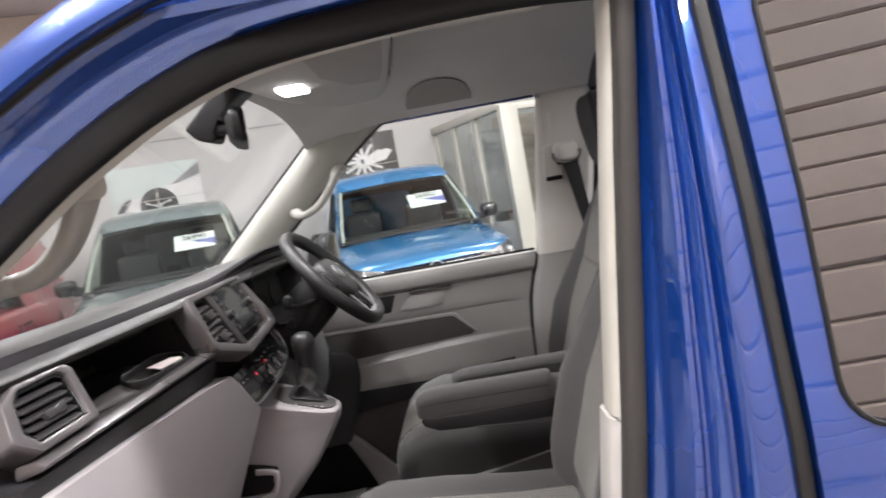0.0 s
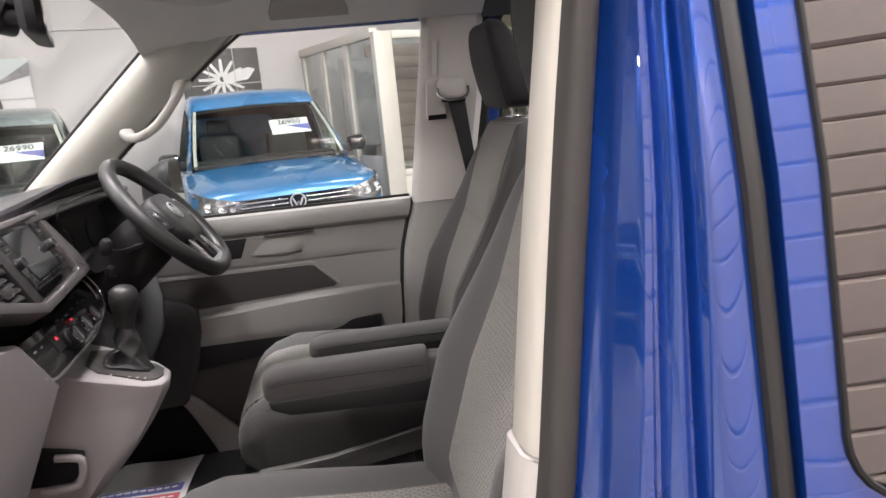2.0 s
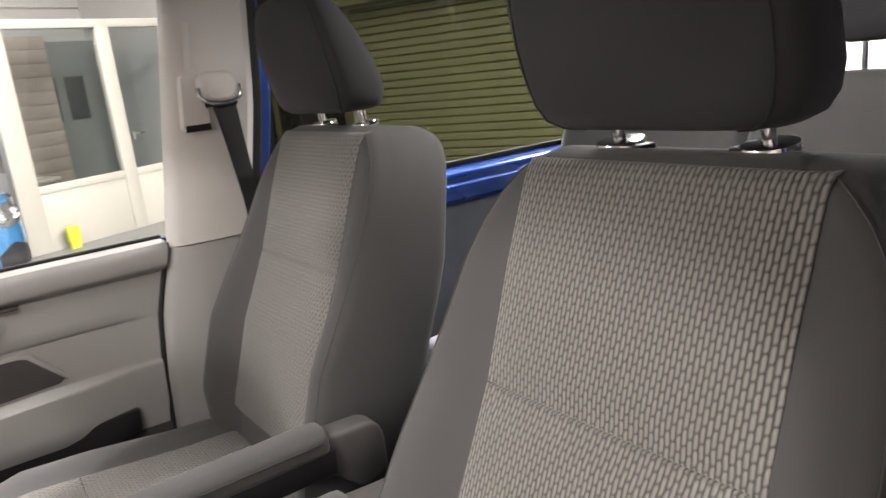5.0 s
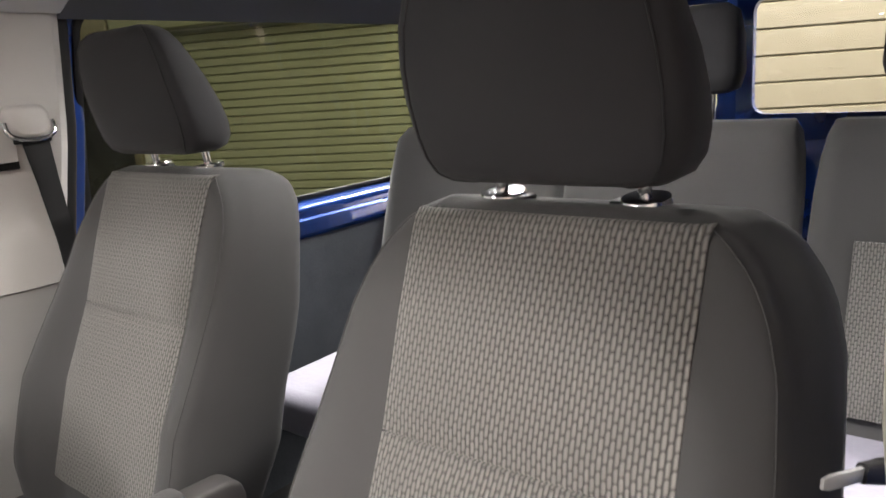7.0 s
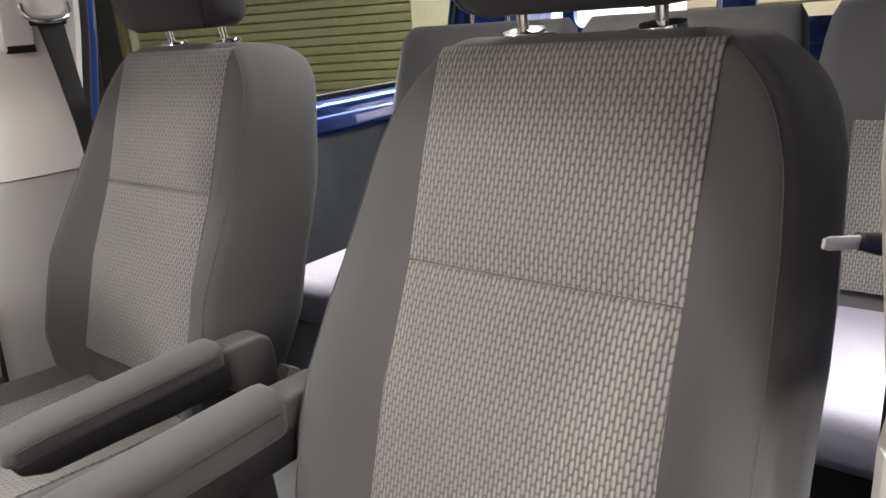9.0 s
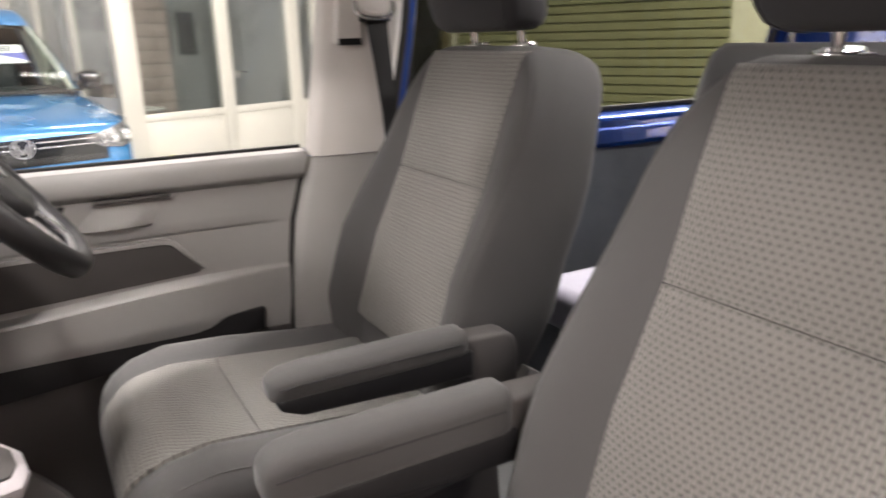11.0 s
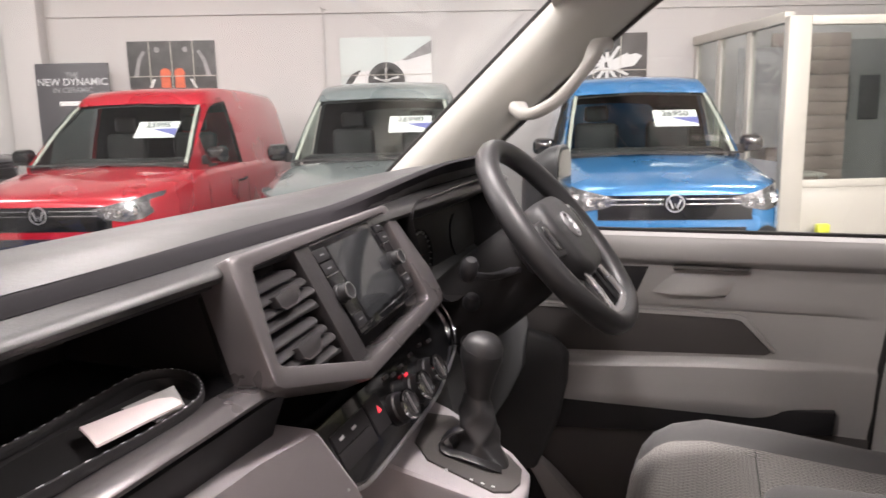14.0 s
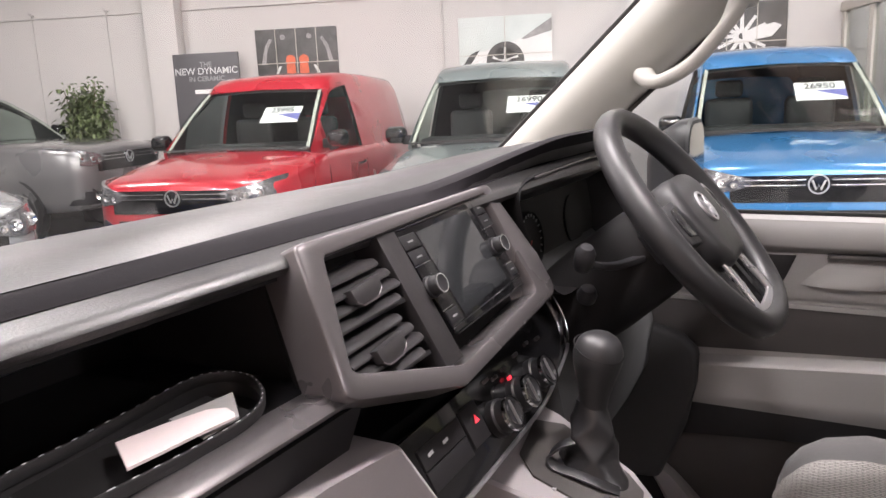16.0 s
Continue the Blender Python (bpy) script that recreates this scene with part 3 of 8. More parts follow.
# windscreen
bm = bmesh.new()
sheet(bm, [[(lerp(-0.86, -0.22, k / 6) - 0.13 * (1 - (y / 0.775) ** 2), y, lerp(1.235, 1.83, k / 6)) for y in np.linspace(-0.775, 0.775, 13)] for k in range(7)], (-0.004, 0, 0.003))
ws = part("windscreen", bm, M_WINDSCREEN, van, "clear laminated windscreen")
ws.visible_shadow = False
# bonnet and front
bm = bmesh.new()
sheet(bm, [[(x, y, z - 0.06 * (y / 0.9) ** 2) for y in np.linspace(-0.88, 0.88, 13)] for x, z in ((-0.93, 1.19), (-1.15, 1.13), (-1.4, 1.05), (-1.55, 0.96), (-1.62, 0.80), (-1.64, 0.5), (-1.6, 0.3))], (0.02, 0, -0.01))
part("bonnet", bm, M_BLUE, van)
for sgn in (-1, 1):
    bm = bmesh.new()
    sheet(bm, [[(x, sgn * interp(x, [(-1.62, 0.80), (-1.4, 0.90), (-0.9, 0.945)]), z) for x in (-1.62, -1.5, -1.3, -1.1, -0.9)] for z in (1.10, 0.9, 0.6, 0.3)], (0, -sgn * 0.02, 0))
    part("front_wing", bm, M_BLUE, van)


def wheel_pair(parent, xs, half, r, world=True, z0=0.0):
    for x in xs:
        for s in (-1, 1):
            bm = bmesh.new()
            lathe(bm, [(r * 0.62, -0.10), (r * 0.9, -0.105), (r, -0.07), (r, 0.07), (r * 0.9, 0.105), (r * 0.62, 0.10)], (x, s * half, z0 + r) if world else (s * half, x, r), (0, 1, 0) if world else (1, 0, 0), 28)
            w = part("wheel", bm, M_TYRE, parent, world=world)
            bm = bmesh.new()
            lathe(bm, [(r * 0.63, 0.095), (r * 0.6, 0.08), (r * 0.2, 0.06), (r * 0.18, 0.085), (0, 0.085)], (x, s * half, z0 + r) if world else (s * half, x, r), (0, s, 0) if world else (s, 0, 0), 20)
            part("rim", bm, M_SILVER, w, world=world)


wheel_pair(van, (-0.72, 2.28), 0.80, 0.33, z0=GROUND)

# ---- the showroom ----
WALL_V = 10.3


def hall_box(u0, u1, v0, v1, z0, z1, bev=0.0):
    bm = bmesh.new()
    box(bm, u0, u1, v0, v1, z0, z1, bev)
    return bm


def setting(name, bm, material, label="", m=HALL, parent=None):
    ob = new(name, finish(name, bm, material))
    ob.matrix_world = m
    MW[ob] = m.copy()
    return tagged(ob, label, kind="structure")


bm = bmesh.new()
box(bm, -13, 8, -9, 12, -0.1, 0.0)
setting("floor", bm, M_FLOOR, "grey painted concrete showroom floor")
setting("wall_back", hall_box(-12.2, 7.2, WALL_V, WALL_V + 0.2, 0, 5), M_WHITE, "white painted showroom wall")
setting("wall_left", hall_box(-12.2, -12.0, -9, WALL_V - 0.002, 0, 5), M_WHITE, "white painted showroom wall")
setting("ceiling", hall_box(-12.2, 7.2, -9, WALL_V + 0.2, 5.002, 5.2), M_WHITE, "white ceiling")
setting("wall_column", hall_box(-5.85, -5.36, WALL_V - 0.25, WALL_V - 0.002, 0, 4.99, 0.01), M_WHITE, "white painted column on the wall")
setting("wall_ledge", hall_box(-11.99, 6.99, WALL_V - 0.03, WALL_V - 0.002, 3.04, 3.06, 0.004), M_WHITE, "thin ledge along the wall")
M_FLUO = glow("fluorescent_tube", (1, 0.97, 0.92), 25.0)
BATTENS = {(-6, 1.0): 500, (-1.5, 1.0): 330, (3, 1.0): 420, (-6.6, 6.5): 165, (-3.0, 6.4): 165, (0.5, 6.5): 120, (4.3, 6.5): 95,
           (-1.0, -2.2): 190, (2.2, -3.2): 860, (5.6, -0.2): 520, (5.6, -3.0): 520}
for (u, v), watts in BATTENS.items():
    tube_light(u, v, 4.75, 1.5, watts)
    lamp = thing("ceiling_batten", label="white fluorescent ceiling batten", category="ceiling light", group="ceiling battens", m=HALL @ pose(u, v, 4.9))
    bm = bmesh.new()
    box(bm, -0.8, 0.8, -0.06, 0.06, 0.0, 0.1, 0.01)
    part("housing", bm, M_PVC, lamp, world=False)
    bm = bmesh.new()
    rod(bm, (-0.75, 0, -0.03), (0.75, 0, -0.03), 0.018)
    part("tube", bm, M_FLUO, lamp, world=False)

# an added, unseen batten, hung low before the near shutter to lift the dash
tube_light(-0.79, -1.95, 2.72, 1.5, 38)
lamp = thing("added_low_batten", label="added unseen batten hung low to light the dash and seat sides", category="ceiling light", m=HALL @ pose(-0.79, -1.95, 2.80))
bm = bmesh.new()
box(bm, -0.8, 0.8, -0.06, 0.06, 0.0, 0.08, 0.01)
for x in (-0.6, 0.6):
    rod(bm, (x, 0, 0.08), (x, 0, 2.2), 0.004, 6)
part("housing", bm, M_PVC, lamp, world=False)
bm = bmesh.new()
rod(bm, (-0.75, 0, -0.02), (0.75, 0, -0.02), 0.015)
part("tube", bm, M_FLUO, lamp, world=False)


# ---- seats ----
M_SIDECOVER = mat("grey_seat_side_plastic", (0.13, 0.125, 0.122), 0.55, bump=0.3, grain=1000)
def weave_sheet(bm, grid, uv, off):
    """Like sheet(), with cloth coordinates."""
    layer = bm.loops.layers.uv.verify()
    start = len(bm.faces)
    sheet(bm, grid, off)
    look_up = {}
    for row, ur in zip(grid, uv):
        for p, q in zip(row, ur):
            for d in (Vector((0, 0, 0)), Vector(off)):
                look_up[tuple(round(c, 5) for c in Vector(p) + d)] = q
    bm.faces.ensure_lookup_table()
    for f_ in bm.faces[start:]:
        for lp in f_.loops:
            lp[layer].uv = look_up.get(tuple(round(c, 5) for c in lp.vert.co), (0, 0))


FRONT = [(0.86, 0.305), (0.95, 0.325), (1.10, 0.372), (1.23, 0.428), (1.35, 0.468), (1.456, 0.510), (1.48, 0.53)]
EDGE = [(0.84, 0.205), (0.90, 0.238), (0.97, 0.256), (1.05, 0.260), (1.17, 0.254), (1.29, 0.243), (1.35, 0.235), (1.39, 0.222), (1.42, 0.205), (1.445, 0.181), (1.458, 0.162), (1.466, 0.148)]  # where front and side meet
BULGE = [(0.84, 0.030), (0.95, 0.052), (1.10, 0.052), (1.17, 0.042), (1.23, 0.032), (1.29, 0.018), (1.35, 0.009), (1.42, 0.002), (1.47, 0.0)]
REAR = [(0.84, 0.20), (1.0, 0.242), (1.2, 0.248), (1.35, 0.240), (1.40, 0.228), (1.43, 0.213), (1.45, 0.194), (1.466, 0.165)]
THICK = [(0.84, 0.17), (1.0, 0.185), (1.2, 0.175), (1.40, 0.15), (1.466, 0.135)]
ACROSS = [-1, -0.97, -0.90, -0.80, -0.70, -0.62, -0.4, -0.2, 0, 0.2, 0.4, 0.62, 0.70, 0.80, 0.90, 0.97, 1]


def bolster(s):
    s = abs(s)
    return interp(s, [(0, 0.0), (0.6, 0.006), (0.70, 0.02), (0.80, 0.040), (0.90, 0.038), (0.97, 0.012), (1.0, -0.03)])


def top_round(z):
    """How far the cushion's rim has turned inwards near its top."""
    q = min(max((z - 1.440) / 0.026, 0), 1)
    return 1 - math.sqrt(max(0, 1 - q * q))


def back_x(z, y_):
    """The back cushion's face at that height and distance from its middle."""
    e = interp(z, EDGE)
    y_ = abs(y_)
    x = interp(z, FRONT) + 0.022 * top_round(z)
    x -= interp(z, BULGE) * smooth((y_ - 0.145) / max(e - 0.03 - 0.145, 0.03))
    return x


def back_half_section(z, full=0.006):
    """From the middle of the front, round the edge and the side, to the middle of the rear."""
    e, r, th = interp(z, EDGE), interp(z, REAR), interp(z, THICK)
    k = top_round(z)
    pts = [(back_x(z, y), y) for y in (0.0, 0.05, 0.10, 0.135)]
    ye = e - 0.024
    for q in (0.0, 0.2, 0.4, 0.6, 0.8, 1.0):
        y = lerp(0.152 if e > 0.19 else e - 0.030, ye, q)
        pts.append((back_x(z, y), y))
    xe = back_x(z, ye)
    for a in (18, 36, 54, 72, 90):
        pts.append((xe + 0.026 * (1 - math.cos(radians(a))), ye + 0.024 * math.sin(radians(a))))
    xr = interp(z, FRONT) + th - 0.035 * k
    for q in (0.15, 0.35, 0.6, 0.82, 1.0):
        pts.append((lerp(xe + 0.026, xr - 0.028, q), lerp(e, r, q) + full * math.sin(math.pi * q ** 0.75)))
    for a in (30, 60, 90):
        pts.append((xr - 0.028 + 0.028 * math.sin(radians(a)), r - 0.028 * (1 - math.cos(radians(a)))))
    pts += [(xr, r * 0.55), (xr, 0.0)]
    return pts


def armrest(root, tip, length, ay, top, half, deep, hinge):
    """A padded folding armrest with a hinge arm behind its pad."""
    bm = bmesh.new()
    prof = [(0.0, 0.55, 0.45), (0.003, 0.72, 0.66), (0.010, 0.87, 0.84), (0.022, 0.96, 0.95), (0.05, 1.0, 1.0), (length * 0.4, 1.03, 1.0), (length * 0.75, 1.03, 1.0), (length - 0.012, 1.0, 1.0), (length - 0.003, 0.93, 0.96), (length, 0.82, 0.86)]
    loops = []
    for x, w, h in prof:
        c = top - deep / 2 - 0.004 * smooth((0.04 - x) / 0.04)
        loops.append([(tip + x, ay + p[0] * half * 2 * w, c + p[1] * deep * h + (0.004 * (1 - (2 * p[0]) ** 2) if p[1] > 0 else 0)) for p in rrect(1, 1, 0.30, 5)])
    loft(bm, loops)
    arm = part("armrest", bm, M_CLOTH, root, "dark cloth folding armrest", angle=60)
    for s_ in (-1, 1):
        bm = bmesh.new()
        sweep(bm, [(tip + x, ay + s_ * (half * w + 0.0003), top - deep * 0.36 - 0.006 * smooth((0.04 - x) / 0.04)) for x, w in ((0.012, 0.86), (0.022, 0.96), (0.05, 1.0), (length * 0.4, 1.03), (length * 0.75, 1.03), (length - 0.012, 1.0))], ring(0.0012, 6))
        part("armrest_seam", bm, M_HEADREST, arm)
    base = top - deep
    bm = bmesh.new()
    prism(bm, [(tip + 0.006, base + 0.008), (tip + 0.012, base - 0.010), (tip + 0.045, base - 0.024), (tip + length * 0.7, base - 0.030), (tip + length + 0.01, base - 0.034), (tip + length + 0.01, base + 0.012)], "y", ay - half * 0.92, ay + half * 0.92, 0.006, 3)
    part("armrest_underside", bm, M_BLACK, arm, "black plastic underside")
    bm = bmesh.new()
    prism(bm, [(tip + length - 0.004, top - 0.010), (tip + length + hinge * 0.75, top - 0.014), (tip + length + hinge * 0.93, top - 0.024), (tip + length + hinge, top - 0.045), (tip + length + hinge, top - 0.105), (tip + length + hinge * 0.5, top - 0.115), (tip + length - 0.004, base - 0.030)], "y", ay - half * 0.80, ay + half * 0.80, 0.008, 3)
    part("armrest_hinge", bm, M_CARDDARK, arm, "dark plastic hinge arm")


def seat(cy, dx, label, lift, arms, rise=0.0, full=0.006):
    """A cab seat: back, headrest, cushion, plinth and its folding armrests."""
    root = thing("cab_seat", (0.15 + dx, cy, FLOOR), label, "van seat", "cab seats")
    bm = bmesh.new()
    loops = []
    for z in (0.84, 0.87, 0.90, 0.935, 0.97, 1.01, 1.05, 1.10, 1.17, 1.23, 1.29, 1.32, 1.35, 1.37, 1.39, 1.405, 1.42, 1.433, 1.444, 1.452, 1.458, 1.463, 1.466):
        h, g = back_half_section(z), back_half_section(z, full)
        sink = lambda x: 0.014 * smooth((z - 1.36) / 0.10) * smooth((x - interp(z, FRONT)) / 0.13)
        loops.append([(x + dx, cy + y, z + rise - sink(x)) for x, y in h] + [(x + dx, cy - y, z + rise - sink(x)) for x, y in g[-2:0:-1]])
    loft(bm, loops)
    back = part("backrest", bm, M_CLOTH, root, angle=80)
    for nm, z0, z1 in (("upper_back_panel", 1.232, 1.457), ("lower_back_panel", 0.93, 1.2295)):
        bm = bmesh.new()
        zr = [z0 + (z1 - z0) * k / 23 for k in range(24)]
        grid, uv = [], []
        for z in zr:
            hw = 0.158 + 0.004 * smooth((1.25 - z) / 0.2)
            puff = 0.0035 + 0.007 * smooth((z1 - z) / 0.03) if z0 < 1 else 0.003 + 0.005 * smooth((z - z0) / 0.03) * (1 - 0.4 * smooth((z - 1.40) / 0.05))
            ss = np.linspace(-1, 1, 17)
            grid.append([(back_x(z, s * hw) + dx - 0.002 - puff * (1 - abs(s) ** 14), cy + s * hw, z + rise) for s in ss])
            uv.append([(z * 1.06, s * hw) for s in ss])
        weave_sheet(bm, grid, uv, (0.02, 0, 0))
        part(nm, bm, M_WEAVE, back, "light stitched cloth panel", angle=60)
    for s in (-1, 1):
        bm = bmesh.new()
        path = [(z, interp(z, EDGE) - 0.010) for z in np.linspace(0.90, 1.455, 40)]
        sweep(bm, [(back_x(z, q) + dx + 0.0042, cy + s * q, z + rise) for z, q in path], ring(0.0011, 6), up=(1, 0, 0))
        part("side_seam", bm, M_CLOTH, back)
    # headrest on two posts, deep at its foot and thin at its top
    bm = bmesh.new()
    loops = []
    for z, hw, x0, x1 in ((1.4865, 0.098, 0.505, 0.572), (1.489, 0.122, 0.492, 0.586), (1.497, 0.139, 0.481, 0.597), (1.512, 0.149, 0.474, 0.602), (1.535, 0.155, 0.468, 0.598), (1.57, 0.157, 0.461, 0.583), (1.605, 0.154, 0.456, 0.564), (1.64, 0.146, 0.454, 0.544), (1.665, 0.135, 0.455, 0.529), (1.681, 0.121, 0.459, 0.518), (1.690, 0.102, 0.466, 0.508), (1.694, 0.078, 0.474, 0.500)):
        lp = []
        for k in range(40):
            a = 2 * math.pi * k / 40
            ca, sa = math.cos(a), math.sin(a)
            lp.append(((x0 + x1) / 2 + dx + (x1 - x0) / 2 * math.copysign(abs(ca) ** 0.62, ca) + 0.010 * (1 - sa * sa) * (ca < 0) * 0.6 - 0.006 * abs(sa) ** 6, cy + 0.945 * hw * math.copysign(abs(sa) ** 0.62, sa), z + lift))
        loops.append(lp)
    loft(bm, loops)
    hr = part("headrest", bm, M_HEADREST, root, "black cloth headrest", angle=80)
    for k in (14, 26):
        bm = bmesh.new()
        sweep(bm, [Vector(lp[k]) + Vector((-0.0003, 0, 0)) for lp in loops], ring(0.0014, 6), up=(1, 0, 0.1))
        part("seam", bm, M_BLACK, hr)
    for s in (-1, 1):
        bm = bmesh.new()
        rod(bm, (0.566 + dx, cy + s * 0.080, 1.44), (0.552 + dx, cy + s * 0.080, 1.53), 0.0066, 14)
        part("headrest_post", bm, M_CHROME, hr, "chrome post")
        bm = bmesh.new()
        lathe(bm, [(0.012, 0.0), (0.0245, 0.001), (0.0255, 0.006), (0.0235, 0.010), (0.013, 0.0115), (0.010, 0.0115)], (0.564 + dx, cy + s * 0.080, 1.460 + rise), (-0.15, 0, 1), 24)
        part("post_collar", bm, M_CHROME, hr, "chrome collar")
        bm = bmesh.new()
        box(bm, 0.552 + dx, 0.576 + dx, cy + s * 0.080 - (0.034 if s > 0 else 0.002), cy + s * 0.080 + (0.034 if s < 0 else 0.002), 1.459 + rise, 1.4665 + rise, 0.003)
        part("collar_tab", bm, M_BLACK, hr, "black release tab")
    # cushion
    bm = bmesh.new()
    loops = []
    x0, x1 = -0.205, 0.36
    TOPS = [(x0, 0.800), (x0 + 0.004, 0.826), (x0 + 0.014, 0.850), (x0 + 0.035, 0.872), (x0 + 0.07, 0.887), (x0 + 0.13, 0.892), (x0 + 0.25, 0.882), (x0 + 0.40, 0.866), (x1, 0.858)]
    WIDE = [(x0, 0.20), (x0 + 0.008, 0.235), (x0 + 0.03, 0.252), (x0 + 0.07, 0.260), (x0 + 0.25, 0.264), (x1, 0.252)]

    def side_lift(x, y_, hw):
        """The cushion's side bolsters, which roll over the front corners."""
        s = min(abs(y_) / hw, 1.0)
        f_ = 0.35 + 0.65 * smooth((x - x0) / 0.16)
        up = interp(s, [(0, 0.0), (0.55, 0.004), (0.64, 0.016), (0.74, 0.034), (0.84, 0.040), (0.92, 0.030), (0.97, 0.008), (1.0, -0.030)])
        return up * f_ if up > 0 else up

    for x, top in TOPS:
        hw = interp(x, WIDE)
        bot = 0.79 if x < x0 + 0.001 else interp(x, [(x0, 0.78), (x0 + 0.03, 0.76), (x0 + 0.08, 0.75), (x1, 0.75)])
        fine = (0.2, 0.4, 0.50, 0.55, 0.60, 0.64, 0.69, 0.74, 0.79, 0.84, 0.88, 0.92, 0.95, 0.97, 0.985, 1.0)
        up = [(x + dx, cy + s * hw, top + side_lift(x, s * hw, hw)) for s in [-q for q in fine[::-1]] + [0] + list(fine)]
        dn = [(x + dx, cy + s * hw * 0.97, bot) for s in (0.97, 0.5, 0, -0.5, -0.97)]
        loops.append(up + dn)
    loft(bm, loops)
    cushion = part("cushion", bm, M_CLOTH, root, angle=75)
    for nm, a, b in (("front_cushion_panel", 0.004, 0.215), ("rear_cushion_panel", 0.2175, 0.53)):
        bm = bmesh.new()
        grid, uv = [], []
        for x in [a + (b - a) * k / 17 for k in range(18)]:
            top = interp(x0 + x, TOPS)
            sag = 0.008 * smooth(min(abs(x - a) + (0.03 if a < 0.1 else 0), abs(b - x)) / 0.03)
            hw = interp(x0 + x, WIDE)
            half = 0.162 - 0.02 * smooth((0.06 - x) / 0.06)
            ss = np.linspace(-1, 1, 15)
            grid.append([(x0 + x + dx - 0.003 * (x < 0.02), cy + s * half, top + 0.007 + sag * (1 - abs(s) ** 12) + side_lift(x0 + x, s * half, hw)) for s in ss])
            uv.append([(x, s * half) for s in ss])
        weave_sheet(bm, grid, uv, (0, 0, -0.02))
        part(nm, bm, M_WEAVE, cushion, "light stitched cloth panel", angle=60)
    for s in (-1, 1):
        bm = bmesh.new()
        sweep(bm, [(x + dx, cy + s * interp(x, WIDE) * 0.955, interp(x, TOPS) + side_lift(x, 0.955, 1.0) + 0.0005) for x in np.linspace(x0 + 0.01, x1 - 0.02, 24)], ring(0.0012, 6))
        part("cushion_seam", bm, M_CLOTH, cushion)
    # plastic side covers, plinth and folding armrests
    for s in (-1, 1):
        bm = bmesh.new()
        y = cy + s * 0.262
        prism(bm, [(-0.16 + dx, 0.745), (0.02 + dx, 0.735), (0.40 + dx, 0.79), (0.47 + dx, 0.93), (0.44 + dx, 0.95), (0.38 + dx, 0.84), (0.0 + dx, 0.775), (-0.16 + dx, 0.765)], "y", y - 0.012, y + 0.012, 0.005)
        part("side_cover", bm, M_SIDECOVER, root)
    bm = bmesh.new()
    prism(bm, [(-0.14 + dx, FLOOR), (0.44 + dx, FLOOR), (0.42 + dx, 0.75), (-0.17 + dx, 0.75)], "y", cy - 0.22, cy + 0.22, 0.02)
    part("seat_base", bm, M_CARDDARK, root)
    for a in arms:
        armrest(root, *a)
    return root


seat(-0.405, 0.0, "dark grey cloth passenger seat with light stitched panels", 0.0, [(0.004, 0.30, -0.112, 1.088, 0.030, 0.062, 0.10)], full=0.022)
seat(0.416, 0.090, "dark grey cloth driver's seat with light stitched panels", 0.012, [(0.078, 0.305, 0.120, 1.062, 0.029, 0.040, 0.095)], 0.008)


def rear_seat(cy, dx, label, wide=1.0):
    root = thing("rear_seat", (1.35, cy, FLOOR), label, "van seat", "rear seats")
    bm = bmesh.new()
    loops = []
    for z in (0.86, 0.95, 1.08, 1.2, 1.32, 1.39, 1.43, 1.447, 1.457):
        k = 1 if z < 1.43 else lerp(1, 0.5, (z - 1.43) / 0.027)
        hw = interp(z, [(0.86, 0.20), (1.1, 0.225), (1.35, 0.218), (1.42, 0.208), (1.46, 0.195)]) * wide
        xf = 1.36 + (z - 0.9) * 0.30 + dx
        loops.append([(xf + 0.05 + (-0.05 - bolster(s) * 0.4) * k, cy + s * hw, z) for s in ACROSS] + [(xf + 0.05 + 0.06 * k, cy + s * hw, z) for s in (0.95, 0.5, 0, -0.5, -0.95)])
    loft(bm, loops)
    back = part("backrest", bm, M_CLOTH, root, angle=60)
    bm = bmesh.new()
    zr = list(np.linspace(0.92, 1.235, 8))
    weave_sheet(bm, [[(1.36 + (z - 0.9) * 0.30 + dx - 0.012, cy + s * 0.135, z) for s in np.linspace(-1, 1, 7)] for z in zr], [[(z, s * 0.135) for s in np.linspace(-1, 1, 7)] for z in zr], (0.02, 0, 0))
    part("back_panel", bm, M_WEAVE, back, "light stitched cloth panel")
    bm = bmesh.new()
    loft(bm, [[(1.585 + dx + d * math.copysign(abs(math.cos(a)) ** 0.5, math.cos(a)), cy + hw * math.copysign(abs(math.sin(a)) ** 0.5, math.sin(a)), z) for a in np.linspace(0, 2 * math.pi, 20, endpoint=False)] for z, hw, d in ((1.515, 0.09, 0.02), (1.525, 0.115, 0.042), (1.56, 0.125, 0.05), (1.64, 0.122, 0.05), (1.69, 0.112, 0.04), (1.705, 0.09, 0.02))])
    hr = part("headrest", bm, M_HEADREST, root, "black headrest", angle=60)
    for s in (-1, 1):
        bm = bmesh.new()
        rod(bm, (1.585 + dx, cy + s * 0.06, 1.43), (1.585 + dx, cy + s * 0.06, 1.53), 0.006)
        part("headrest_post", bm, M_CHROME, hr)
    bm = bmesh.new()
    box(bm, 0.93 + dx, 1.44 + dx, cy - 0.225 * wide, cy + 0.225 * wide, 0.77, 0.885, 0.035, 4)
    part("cushion", bm, M_COVER if cy != -0.147 else M_CLOTH, root)
    bm = bmesh.new()
    box(bm, 1.0 + dx, 1.42 + dx, cy - 0.19, cy + 0.19, FLOOR, 0.775, 0.02)
    part("seat_frame", bm, M_BLACK, root)
    return root


